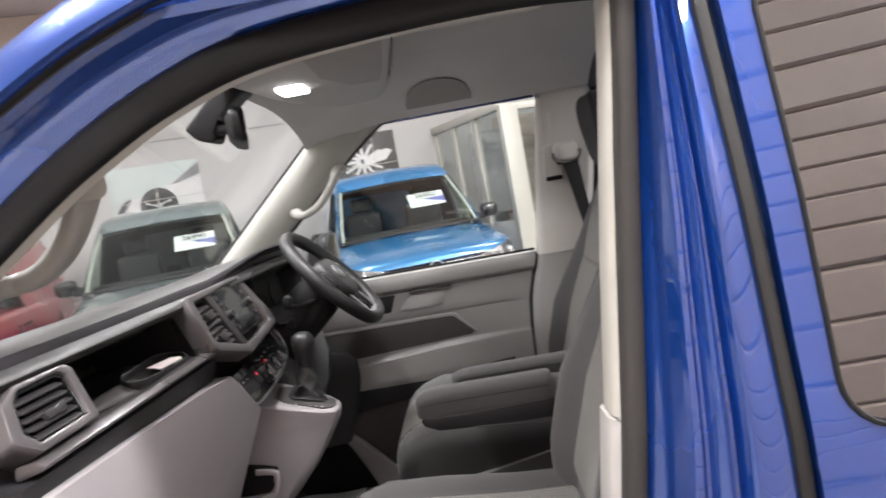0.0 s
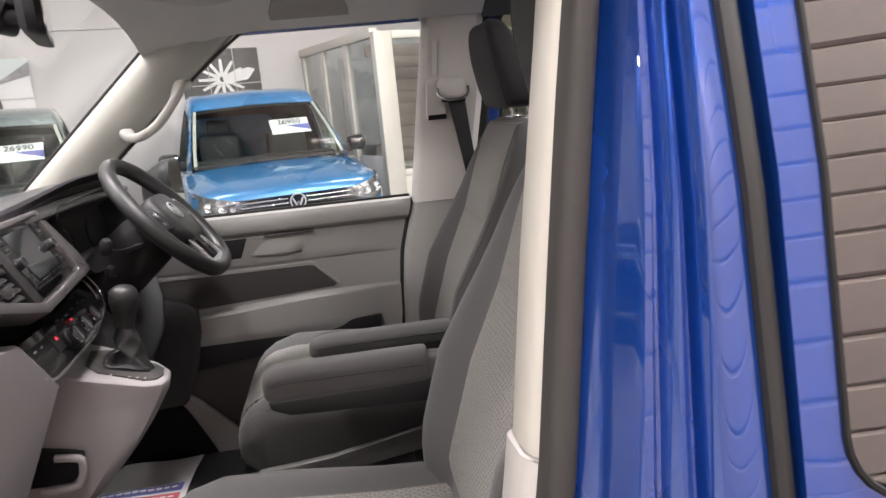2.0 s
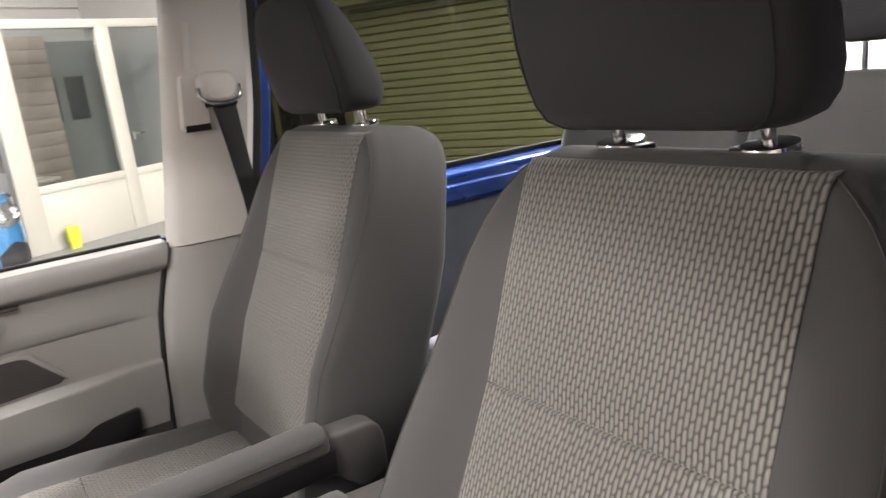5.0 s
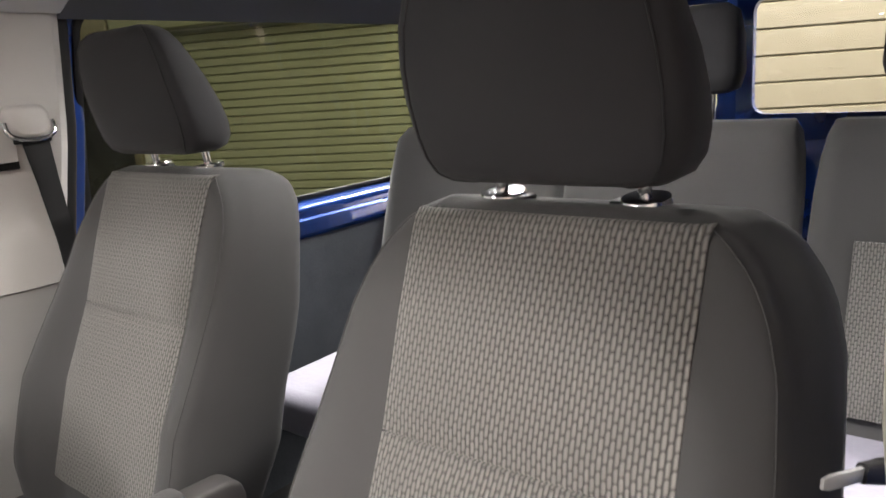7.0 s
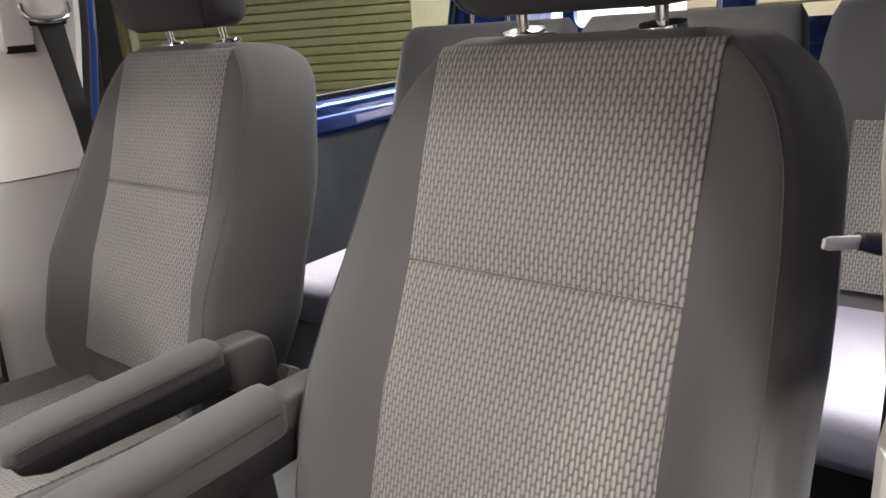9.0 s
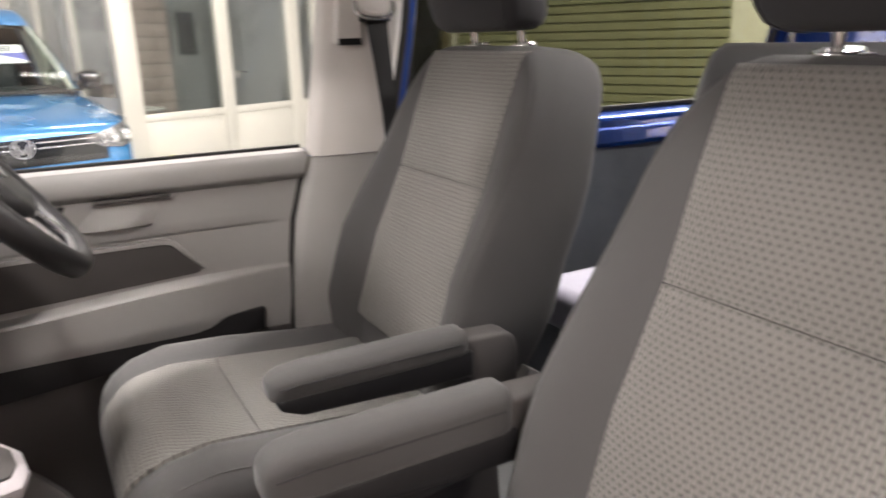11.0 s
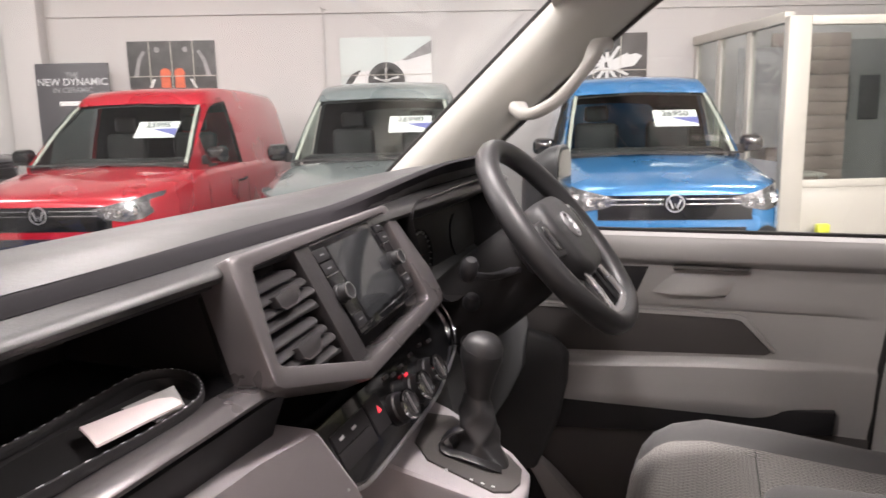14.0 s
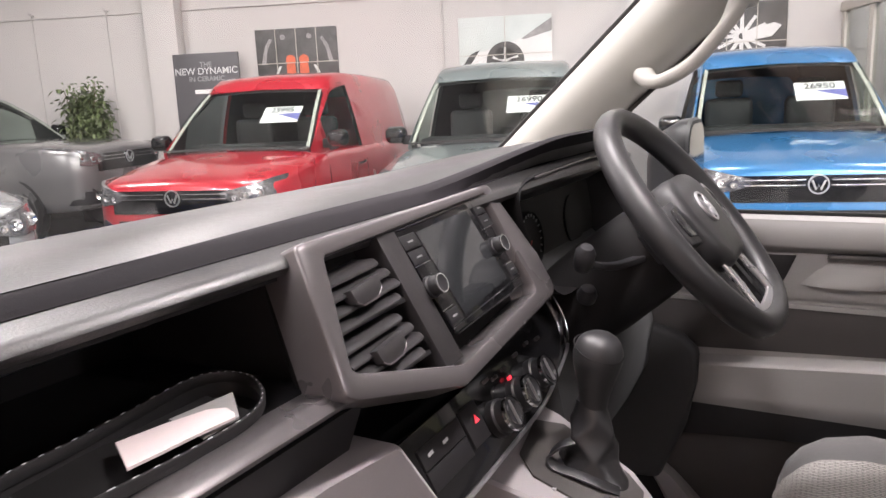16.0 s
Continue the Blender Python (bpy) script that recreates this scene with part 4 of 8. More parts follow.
M_COVER = mat("white_plastic_seat_cover", (0.24, 0.23, 0.275), 0.4, var=0.05, grain=60, bump=0.3, depth=0.004)
rear_seat(0.415, 0.0, "dark grey cloth rear seat under a pale plastic cover", 1.26)
rear_seat(-0.147, 0.0, "dark grey cloth rear seat with black headrest", 1.22)
rear_seat(-0.655, 0.0, "dark grey cloth rear seat with stitched panel")

# ---- dashboard ----
M_SLAT = mat("grey_vent_plastic", (0.026, 0.024, 0.0255), 0.36, bump=0.3, grain=1200, spec=0.4)
M_NEEDLE = mat("red_needle", (0.45, 0.03, 0.03), 0.5, var=0.02, bump=0.0)
M_BAND = mat("dark_violet_grey_trim", (0.014, 0.0125, 0.0145), 0.75, bump=0.3, grain=900, spec=0.12)
dash = thing("dashboard", (-0.6, 0, FLOOR), "dark grey plastic van dashboard with open shelf", "dashboard")


def hood(y):
    return smooth((y - 0.02) / 0.26) * (1 - smooth((y - 0.52) / 0.16))


bm = bmesh.new()
ys = list(np.linspace(-0.885, 0.78, 60))
loops = []
for y in ys:
    h = hood(y)
    lx, lz, dp = -0.408 + 0.055 * h, 1.378 + 0.044 * h, 0.026 * h
    loops.append([(lx - 0.022, y, lz - 0.016 - dp), (lx - 0.003, y, lz - 0.010 - dp), (lx + 0.001, y, lz - 0.004 - dp), (lx - 0.001, y, lz + 0.001 - dp), (lx - 0.006, y, lz + 0.004 - dp), (lx - 0.024 - dp * 0.7, y, lz + 0.008 - dp),
                  (lx - 0.026 - dp * 0.7, y, lz + 0.009 - dp), (lx - 0.031 + 0.020 * h, y, lz + 0.0185), (lx - 0.036 + 0.018 * h, y, lz + 0.0205), (lx - 0.075, y, lz + 0.027 - 0.022 * h), (-0.52, y, 1.404 + 0.014 * h), (-0.62, y, 1.396), (-0.72, y, 1.378), (-0.86, y, 1.30), (-0.86, y, 1.25), (-0.60, y, 1.30), (lx - 0.06, y, 1.355 + 0.03 * h - dp)])
loft(bm, loops)
part("dash_top", bm, M_DASHTOP, dash, "soft grainy dash top", angle=50)
bm = bmesh.new()
sheet(bm, [[(-0.408 + 0.055 * hood(y) + a - c * 0.7 * 0.026 * hood(y), y, 1.378 + 0.044 * hood(y) + b - c * 0.026 * hood(y)) for y in ys] for a, b, c in ((-0.0240, 0.0088, 1), (-0.0255, 0.0105, 1))] + [[(-0.408 + 0.075 * hood(y) + a, y, 1.378 + 0.044 * hood(y) + b) for y in ys] for a, b in ((-0.0298, 0.0188), (-0.0345, 0.0211))] + [[(-0.408 + 0.073 * hood(y) - 0.0345 - k * 0.010 * smooth((y + 0.42) / 0.34), y, 1.378 + 0.044 * hood(y) + 0.0218 + k * (0.0017 - 0.005 * hood(y)) * smooth((y + 0.42) / 0.34)) for y in ys] for k in (0.34, 0.67, 1.0)], (-0.004, 0, -0.004))
part("dash_band", bm, M_BAND, dash, "dark violet-grey band along the dash")
# the open shelf
bm = bmesh.new()
box(bm, -0.64, -0.62, -0.70, -0.21, 1.27, 1.37)
box(bm, -0.64, -0.41, -0.222, -0.21, 1.27, 1.366)
box(bm, -0.64, -0.42, -0.705, -0.690, 1.27, 1.366)
box(bm, -0.64, -0.42, -0.70, -0.21, 1.362, 1.368)
box(bm, -0.64, -0.40, -0.70, -0.21, 1.262, 1.272)
part("shelf_recess", bm, M_BLACK, dash)
bm = bmesh.new()
prism(bm, [(-0.40, 1.262), (-0.40, 1.276), (-0.372, 1.279), (-0.360, 1.272), (-0.362, 1.267), (-0.40, 1.256)], "y", -0.845, -0.225, 0.003)
part("shelf_ledge", bm, M_SATIN, dash, "satin grey shelf edge")
bm = bmesh.new()
prism(bm, [(-0.46, 1.26), (-0.375, 1.255), (-0.40, 1.19), (-0.46, 1.16)], "y", -0.875, -0.2)
part("ledge_underside", bm, M_BLACK, dash)


def fp(y, z, d=0.0):
    """A point of the centre face, d proud of it."""
    return (-0.412 + (1.385 - z) * 0.45 + d * 0.912, y, z + d * 0.41)


def face_ring(bm, outer, inner, d0, d1):
    L = [[fp(*p, d0) for p in outer], [fp(*p, d1) for p in outer], [fp(*p, d1) for p in inner], [fp(*p, d0) for p in inner]]
    loft(bm, L + [L[0]], caps=(False, False))


def face_slab(bm, pts, d0, d1, bev=0.0):
    n = len(pts)
    A = [bm.verts.new(fp(*p, d0)) for p in pts]
    B = [bm.verts.new(fp(*p, d1)) for p in pts]
    fs = [bm.faces.new(A[::-1]), bm.faces.new(B)] + [bm.faces.new((A[k], A[(k + 1) % n], B[(k + 1) % n], B[k])) for k in range(n)]
    if bev:
        bmesh.ops.bevel(bm, geom=list({e for e in fs[1].edges}), offset=bev, segments=2, profile=0.5, affect="EDGES", clamp_overlap=True)


FRAME_OUT = [(-0.237, 1.386), (-0.251, 1.277), (-0.240, 1.270), (-0.096, 1.231), (0.160, 1.252), (0.173, 1.260), (0.166, 1.30), (0.115, 1.392)]
FRAME_IN = [(-0.209, 1.372), (-0.232, 1.291), (-0.224, 1.286), (-0.086, 1.248), (0.118, 1.266), (0.122, 1.272), (0.113, 1.30), (0.098, 1.383)]
bm = bmesh.new()
face_slab(bm, [(-0.22, 1.38), (-0.235, 1.285), (-0.09, 1.24), (0.15, 1.255), (0.11, 1.385)], -0.05, -0.024)
part("face_backing", bm, M_PIT, dash)
bm = bmesh.new()
face_ring(bm, FRAME_OUT, FRAME_IN, -0.03, 0.012)
bmesh.ops.bevel(bm, geom=list(bm.edges), offset=0.004, segments=2, profile=0.5, affect="EDGES", clamp_overlap=True)
part("centre_frame", bm, M_SATIN, dash, "satin grey centre surround")
bm = bmesh.new()
face_slab(bm, [(-0.127, 1.377), (-0.105, 1.250), (-0.072, 1.252), (-0.096, 1.377)], -0.03, 0.006, 0.002)
part("vent_divider", bm, M_SLAT, dash)
for zc in (1.3405, 1.2925):
    bm = bmesh.new()
    face_slab(bm, [(-0.222, zc - 0.0225), (-0.222, zc - 0.0265), (-0.112, zc - 0.0235), (-0.112, zc - 0.0195)], -0.03, 0.001, 0.001)
    vent = part("air_vent", bm, M_BLACK, dash)
    for k in range(4):
        z0_ = zc + 0.0150 - 0.0112 * k
        end = (-0.136, -0.125, -0.117, -0.124)[k]
        bm = bmesh.new()
        L = []
        for y, e, q in ((-0.226, 1.0, 0.0), (-0.17, 1.0, 0.0), (end - 0.008, 1.0, 0.0), (end - 0.003, 0.8, 0.001), (end, 0.35, 0.003)):
            z = z0_ + 0.05 * (y + 0.16) + q * 0.4
            L.append([fp(y, z + 0.0085, -0.022), fp(y, z + 0.0046 * e, -0.001), fp(y, z + 0.0036 * e, 0.0022 * e), fp(y, z - 0.0022 * e, 0.0072 * e), fp(y, z - 0.0038 * e, 0.0070 * e), fp(y, z - 0.0036 * e, 0.0040 * e), fp(y, z + 0.0035, -0.022)])
        loft(bm, L)
        part("slat", bm, M_SLAT, vent)
    bm = bmesh.new()
    face_slab(bm, [(-0.199, zc + 0.002), (-0.196, zc - 0.0085), (-0.188, zc - 0.0125), (-0.166, zc - 0.0110), (-0.156, zc - 0.0045), (-0.154, zc + 0.0065)], 0.002, 0.0135, 0.003)
    tab = part("vent_slider", bm, M_SLAT, vent, "grey slider tab")
    bm = bmesh.new()
    sweep(bm, [fp(-0.196, zc - 0.0085, 0.0125), fp(-0.188, zc - 0.0122, 0.0125), fp(-0.166, zc - 0.0107, 0.0125), fp(-0.157, zc - 0.0045, 0.0125)], ring(0.0008, 6), up=(1, 0, 0.4))
    part("tab_edge", bm, M_SATIN, tab)
# radio
bm = bmesh.new()
face_slab(bm, [(-0.094, 1.3735), (-0.066, 1.272), (0.112, 1.279), (0.088, 1.381)], -0.03, 0.004, 0.002)
radio = part("radio", bm, M_PIANO, dash, "gloss black radio with touch screen")
bm = bmesh.new()
face_slab(bm, [(-0.061, 1.368), (-0.038, 1.283), (0.076, 1.293), (0.051, 1.3725)], 0.0035, 0.0050)
part("screen", bm, mat("dark_screen_glass", (0.02, 0.021, 0.023), 0.05, var=0.0, bump=0.0, coat=0.6), radio, "dark reflective screen")
for y, z, w in ((-0.0775, 1.362, 0.0145), (-0.0735, 1.347, 0.0145), (-0.057, 1.287, 0.011), (0.080, 1.371, 0.0125), (0.0845, 1.356, 0.0125), (0.0965, 1.299, 0.010)):
    bm = bmesh.new()
    k_ = 0.26 * 0.0068
    face_slab(bm, [(y - w - k_, z + 0.0066), (y - w + k_, z - 0.0066), (y + w + k_, z - 0.0062), (y + w - k_, z + 0.0070)], 0.003, 0.0056, 0.001)
    b_ = part("button", bm, M_BLACK, radio)
    bm = bmesh.new()
    face_slab(bm, [(y - 0.0045, z + 0.0007), (y - 0.0045, z - 0.0009), (y + 0.0045, z - 0.0007), (y + 0.0045, z + 0.0009)], 0.0054, 0.0060)
    part("marking", bm, M_FAINT, b_)
for y, z in ((-0.0765, 1.3185), (0.0785, 1.3275)):
    bm = bmesh.new()
    lathe(bm, [(0.0112, 0), (0.0112, 0.004), (0.0098, 0.005), (0.0096, 0.0145), (0.0088, 0.0155), (0.0070, 0.0150), (0, 0.0145)], fp(y, z, 0.004), (0.912, 0, 0.41), 24)
    k_ = part("knob", bm, M_BLACK, radio)
    bm = bmesh.new()
    lathe(bm, [(0.0096, 0), (0.0096, 0.0012), (0.0085, 0.0012), (0.0085, 0)], fp(y, z, 0.0185), (0.912, 0, 0.41), 24)
    part("knob_ring", bm, M_CHROME, k_)
for a, b in (((-0.093, 1.3742), (0.088, 1.3812)), ((-0.068, 1.277), (0.107, 1.2885)), ((-0.062, 1.2715), (0.112, 1.2795)), ((-0.087, 1.3392), (-0.058, 1.3405)), ((-0.073, 1.295), (-0.052, 1.2965)), ((0.072, 1.3485), (0.099, 1.350)), ((0.088, 1.306), (0.104, 1.307))):
    bm = bmesh.new()
    rod(bm, fp(*a, 0.0045), fp(*b, 0.0045), 0.0008, 6)
    part("chrome_line", bm, M_CHROME, radio)

# climate panel
M_DARKSWITCH = mat("charcoal_switch_plastic", (0.014, 0.013, 0.0145), 0.5, bump=0.2, spec=0.3)
def cp(y, z, d=0.0):
    return (-0.352 + (1.25 - z) * 0.55 + d * 0.876, y, z + d * 0.482)


def climate_slab(bm, pts, d0, d1, bev=0.0):
    n = len(pts)
    A = [bm.verts.new(cp(*p, d0)) for p in pts]
    B = [bm.verts.new(cp(*p, d1)) for p in pts]
    fs = [bm.faces.new(A[::-1]), bm.faces.new(B)] + [bm.faces.new((A[k], A[(k + 1) % n], B[(k + 1) % n], B[k])) for k in range(n)]
    if bev:
        bmesh.ops.bevel(bm, geom=list({e for e in fs[1].edges}), offset=bev, segments=2, profile=0.5, affect="EDGES", clamp_overlap=True)


bm = bmesh.new()
climate_slab(bm, [(-0.216, 1.228), (-0.203, 1.172), (-0.178, 1.162), (-0.075, 1.165), (0.021, 1.170), (0.08, 1.180), (0.142, 1.195), (0.176, 1.222), (0.170, 1.256), (0.10, 1.246), (-0.096, 1.228)], -0.06, 0.0, 0.003)
climate = part("climate_panel", bm, M_PIANO, dash, "gloss black climate control panel")
bm = bmesh.new()
P = [(p.x, p.y) for p in curve([(-0.214, 1.171, 0), (-0.178, 1.161, 0), (-0.075, 1.164, 0), (0.021, 1.169, 0), (0.08, 1.179, 0), (0.143, 1.194, 0), (0.170, 1.212, 0), (0.178, 1.236, 0), (0.173, 1.255, 0)], 5)]
sweep(bm, [cp(*p, 0.001) for p in P], rrect(0.0042, 0.0036, 0.0012, 2), up=(1, 0, 0))
part("climate_edge", bm, M_SILVER, climate, "satin silver edge")
for y, z in ((-0.068, 1.1905), (-0.016, 1.1935), (0.0355, 1.197)):
    bm = bmesh.new()
    lathe(bm, [(0.0185, 0), (0.0185, 0.008), (0.0165, 0.010), (0.0160, 0.020), (0.0148, 0.022), (0.006, 0.0215), (0, 0.0215)], cp(y, z), (0.876, 0, 0.482), 28)
    k_ = part("climate_knob", bm, M_BLACK, climate)
    for r0, r1 in ((0.0172, 0.0160), (0.0118, 0.0108)):
        bm = bmesh.new()
        lathe(bm, [(r0, 0.019), (r0, 0.0225), (r1, 0.0228), (r1, 0.019)], cp(y, z), (0.876, 0, 0.482), 28)
        part("knob_ring", bm, M_CHROME, k_)
    bm = bmesh.new()
    climate_slab(bm, [(y - 0.0012, z + 0.011), (y - 0.0012, z - 0.011), (y + 0.0012, z - 0.011), (y + 0.0012, z + 0.011)], 0.021, 0.0235)
    part("pointer", bm, M_SILVER, k_)
# a block of two switches over a blank plate
bm = bmesh.new()
climate_slab(bm, [(-0.199, 1.2135), (-0.199, 1.1975), (-0.127, 1.1985), (-0.127, 1.2145)], -0.001, 0.0022, 0.001)
b_ = part("switch", bm, M_DARKSWITCH, climate)
for y in (-0.184, -0.158):
    bm = bmesh.new()
    climate_slab(bm, [(y - 0.0042, 1.2073), (y - 0.0042, 1.2048), (y + 0.0042, 1.2053), (y + 0.0042, 1.2078)], 0.0020, 0.0027)
    part("marking", bm, M_LABEL, b_)
bm = bmesh.new()
climate_slab(bm, [(-0.199, 1.1965), (-0.199, 1.1805), (-0.127, 1.1815), (-0.127, 1.1975)], -0.001, 0.0018, 0.001)
part("blank_plate", bm, M_DARKSWITCH, climate)
bm = bmesh.new()
climate_slab(bm, [(-0.122, 1.2165), (-0.122, 1.1840), (-0.090, 1.1845), (-0.090, 1.2170)], -0.001, 0.0022, 0.001)
b_ = part("hazard_switch", bm, M_DARKSWITCH, climate)
bm = bmesh.new()
climate_slab(bm, [(-0.1015, 1.2070), (-0.1055, 1.2005), (-0.0975, 1.2005)], 0.002, 0.0028)
part("hazard_triangle", bm, M_RED_LAMP, b_, "lit red triangle")
bm = bmesh.new()
climate_slab(bm, [(-0.022, 1.2125), (-0.022, 1.2100), (-0.015, 1.2105), (-0.015, 1.2130)], 0.004, 0.0062)
part("red_lamp", bm, M_RED_LAMP, climate)
for y, z in ((-0.055, 1.222), (-0.038, 1.219), (-0.014, 1.2205), (0.021, 1.2235), (0.054, 1.2255), (0.084, 1.2225)):
    bm = bmesh.new()
    climate_slab(bm, [(y - 0.0055, z + 0.0016), (y - 0.0055, z - 0.0016), (y + 0.0055, z - 0.0012), (y + 0.0055, z + 0.0020)], 0, 0.0025, 0.0006)
    b_ = part("climate_button", bm, M_SATIN, climate)
# the panel sits back under the centre frame
climate.matrix_local = MW[dash].inverted() @ Matrix.Translation((0.0004, 0.0777, -0.1513)) @ Matrix.Scale(1.10, 4)

# lower dash, glove compartment and cup holder
bm = bmesh.new()
prism(bm, [(-0.872, 1.232), (-0.58, 1.222), (-0.26, 1.211), (-0.172, 1.207), (-0.164, 1.201), (-0.140, 1.134), (-0.146, 1.118), (-0.150, 0.86), (-0.872, 0.86)], "x", -0.42, -0.362, 0.006, 3)
for v_ in bm.verts:
    v_.co.x += 0.45 * (1.2 - max(v_.co.z, 1.09)) - 0.55 * max(0, 1.09 - v_.co.z)
part("lower_dash_panel", bm, M_LOWER, dash, "grey plastic glove compartment panel")
bm = bmesh.new()
prism(bm, [(-0.87, 1.25), (0.78, 1.25), (0.78, 0.75), (-0.87, 0.75)], "x", -0.80, -0.52)
part("bulkhead", bm, M_BLACK, dash)
bm = bmesh.new()
prism(bm, [(0.16, 1.38), (0.78, 1.38), (0.78, 0.86), (0.16, 0.86)], "x", -0.62, -0.46, 0.01)
part("driver_side_panel", bm, M_BLACK, dash)
bm = bmesh.new()
loft(bm, [[(x, y, z) for x, z in ((-0.60, 1.27), (-0.44, 1.27), (-0.40, 1.24), (-0.372 + b_, 1.16), (-0.352 + b_, 1.06), (-0.362 + b_, 0.97), (-0.40, 0.89), (-0.47, 0.83), (-0.60, 0.82))] for y, b_ in ((0.212, -0.03), (0.225, 0.0), (0.35, 0.004), (0.55, 0.004), (0.74, 0.0), (0.778, -0.02))])
part("knee_panel", bm, M_VINYL, dash, "black plastic knee panel")

# Black slab that covers the front end of the door card
bm = bmesh.new()
prism(bm, [(-0.60, 1.06), (-0.42, 1.06), (-0.300, 1.030), (-0.268, 1.000), (-0.272, 0.93), (-0.290, 0.84), (-0.34, 0.72), (-0.60, 0.70)], "y", 0.742, 0.779, 0.012, 3)
part("door_end_slab", bm, M_VINYL, dash, "black slab before the door card's front end")

# left hand vent
bm = bmesh.new()
L0 = [(-0.815, 1.368), (-0.700, 1.368), (-0.686, 1.360), (-0.698, 1.287), (-0.838, 1.286), (-0.874, 1.310), (-0.852, 1.354)]
L1 = [(-0.812, 1.360), (-0.722, 1.362), (-0.706, 1.354), (-0.714, 1.298), (-0.830, 1.297), (-0.848, 1.313), (-0.832, 1.348)]
face_ring(bm, L0, L1, -0.04, 0.006)
bmesh.ops.bevel(bm, geom=list(bm.edges), offset=0.003, segments=2, profile=0.5, affect="EDGES", clamp_overlap=True)
v2 = part("end_vent", bm, M_SATIN, dash, "satin grey vent surround")
bm = bmesh.new()
face_slab(bm, [(lerp(-0.775, p[0], 1.03), lerp(1.328, p[1], 1.03)) for p in L1], -0.05, -0.03)
part("vent_backing", bm, M_PIT, v2)
bm = bmesh.new()
face_ring(bm, [(lerp(-0.775, p[0], 0.99), lerp(1.328, p[1], 0.99)) for p in L1], [(lerp(-0.775, p[0], 0.90), lerp(1.328, p[1], 0.88)) for p in L1], -0.03, 0.001)
part("vent_liner", bm, M_PIANO, v2, "gloss black vent liner")
for k in range(5):
    z = 1.348 - 0.0112 * k
    bm = bmesh.new()
    L = []
    for y, e in ((-0.834, 0.4), (-0.828, 1.0), (-0.78, 1.0), (-0.728, 1.0), (-0.722, 0.4)):
        L.append([fp(y, z + 0.0075, -0.022), fp(y, z + 0.0040 * e, -0.002), fp(y, z - 0.0024 * e, 0.0045 * e), fp(y, z - 0.0040 * e, 0.0040 * e), fp(y, z + 0.0030, -0.022)])
    loft(bm, L)
    part("slat", bm, M_SLAT, v2)
bm = bmesh.new()
face_slab(bm, [(-0.800, 1.324), (-0.795, 1.314), (-0.752, 1.316), (-0.748, 1.328)], 0.001, 0.009, 0.003)
part("vent_slider", bm, M_SLAT, v2)

# instrument cluster
bm = bmesh.new()
loft(bm, [[(-0.424, y0, 1.225), (-0.424, y1, 1.225), (-0.446, y1, 1.39), (-0.446, y0, 1.39)] for y0, y1 in ((0.16, 0.62),)] + [[(-0.46, 0.16, 1.225), (-0.46, 0.62, 1.225), (-0.46, 0.62, 1.39), (-0.46, 0.16, 1.39)]])
cluster = part("instrument_panel", bm, M_PIT, dash)
bm = bmesh.new()
HO = [(-0.376, 0.146, 1.386), (-0.366, 0.25, 1.402), (-0.360, 0.42, 1.403), (-0.365, 0.60, 1.37), (-0.375, 0.64, 1.33), (-0.36, 0.60, 1.262), (-0.355, 0.40, 1.245), (-0.35, 0.22, 1.24), (-0.366, 0.158, 1.31)]
HI = [(-0.445, 0.20, 1.372), (-0.445, 0.28, 1.386), (-0.445, 0.42, 1.386), (-0.445, 0.57, 1.37), (-0.44, 0.60, 1.31), (-0.43, 0.57, 1.245), (-0.425, 0.40, 1.235), (-0.425, 0.25, 1.235), (-0.43, 0.215, 1.28)]
HO2, HI2 = curve(HO, 5, True), curve(HI, 5, True)
loft(bm, [HO2, HI2], caps=(False, False))
part("binnacle", bm, M_PIT, cluster)
bm = bmesh.new()
sweep(bm, [p + Vector((0.004, 0, 0)) for p in HO2[2:18]], ring(0.0013, 6), up=(1, 0, 0))
part("binnacle_edge", bm, M_SATIN, cluster, "thin satin edge")
for y, r in ((0.305, 0.042), (0.50, 0.042)):
    bm = bmesh.new()
    lathe(bm, [(r, 0), (r, 0.006), (r * 0.96, 0.008), (r * 0.95, 0.004), (0, 0.004)] if y < 0.4 else [(r, 0), (r, 0.003), (0, 0.003)], (-0.433, y, 1.292), (1, 0, 0.13), 32)
    d_ = part("dial", bm, M_PIT, cluster)
    if y > 0.4:
        continue
    bm = bmesh.new()
    for k in range(17):
        a = radians(-125 + 250 * k / 16)
        c_ = Vector((-0.4275 - 0.13 * math.cos(a) * r * 0.82, y + math.sin(a) * r * 0.82, 1.292 + math.cos(a) * r * 0.82))
        rod(bm, c_, c_ + Vector((0, math.sin(a) * r * 0.1, math.cos(a) * r * 0.1)), 0.0012, 5)
    part("dial_marks", bm, M_FAINT, d_)
    bm = bmesh.new()
    rod(bm, (-0.427, y, 1.292), (-0.424, y - 0.020, 1.276), 0.0007, 5)
    part("needle", bm, M_NEEDLE, d_)

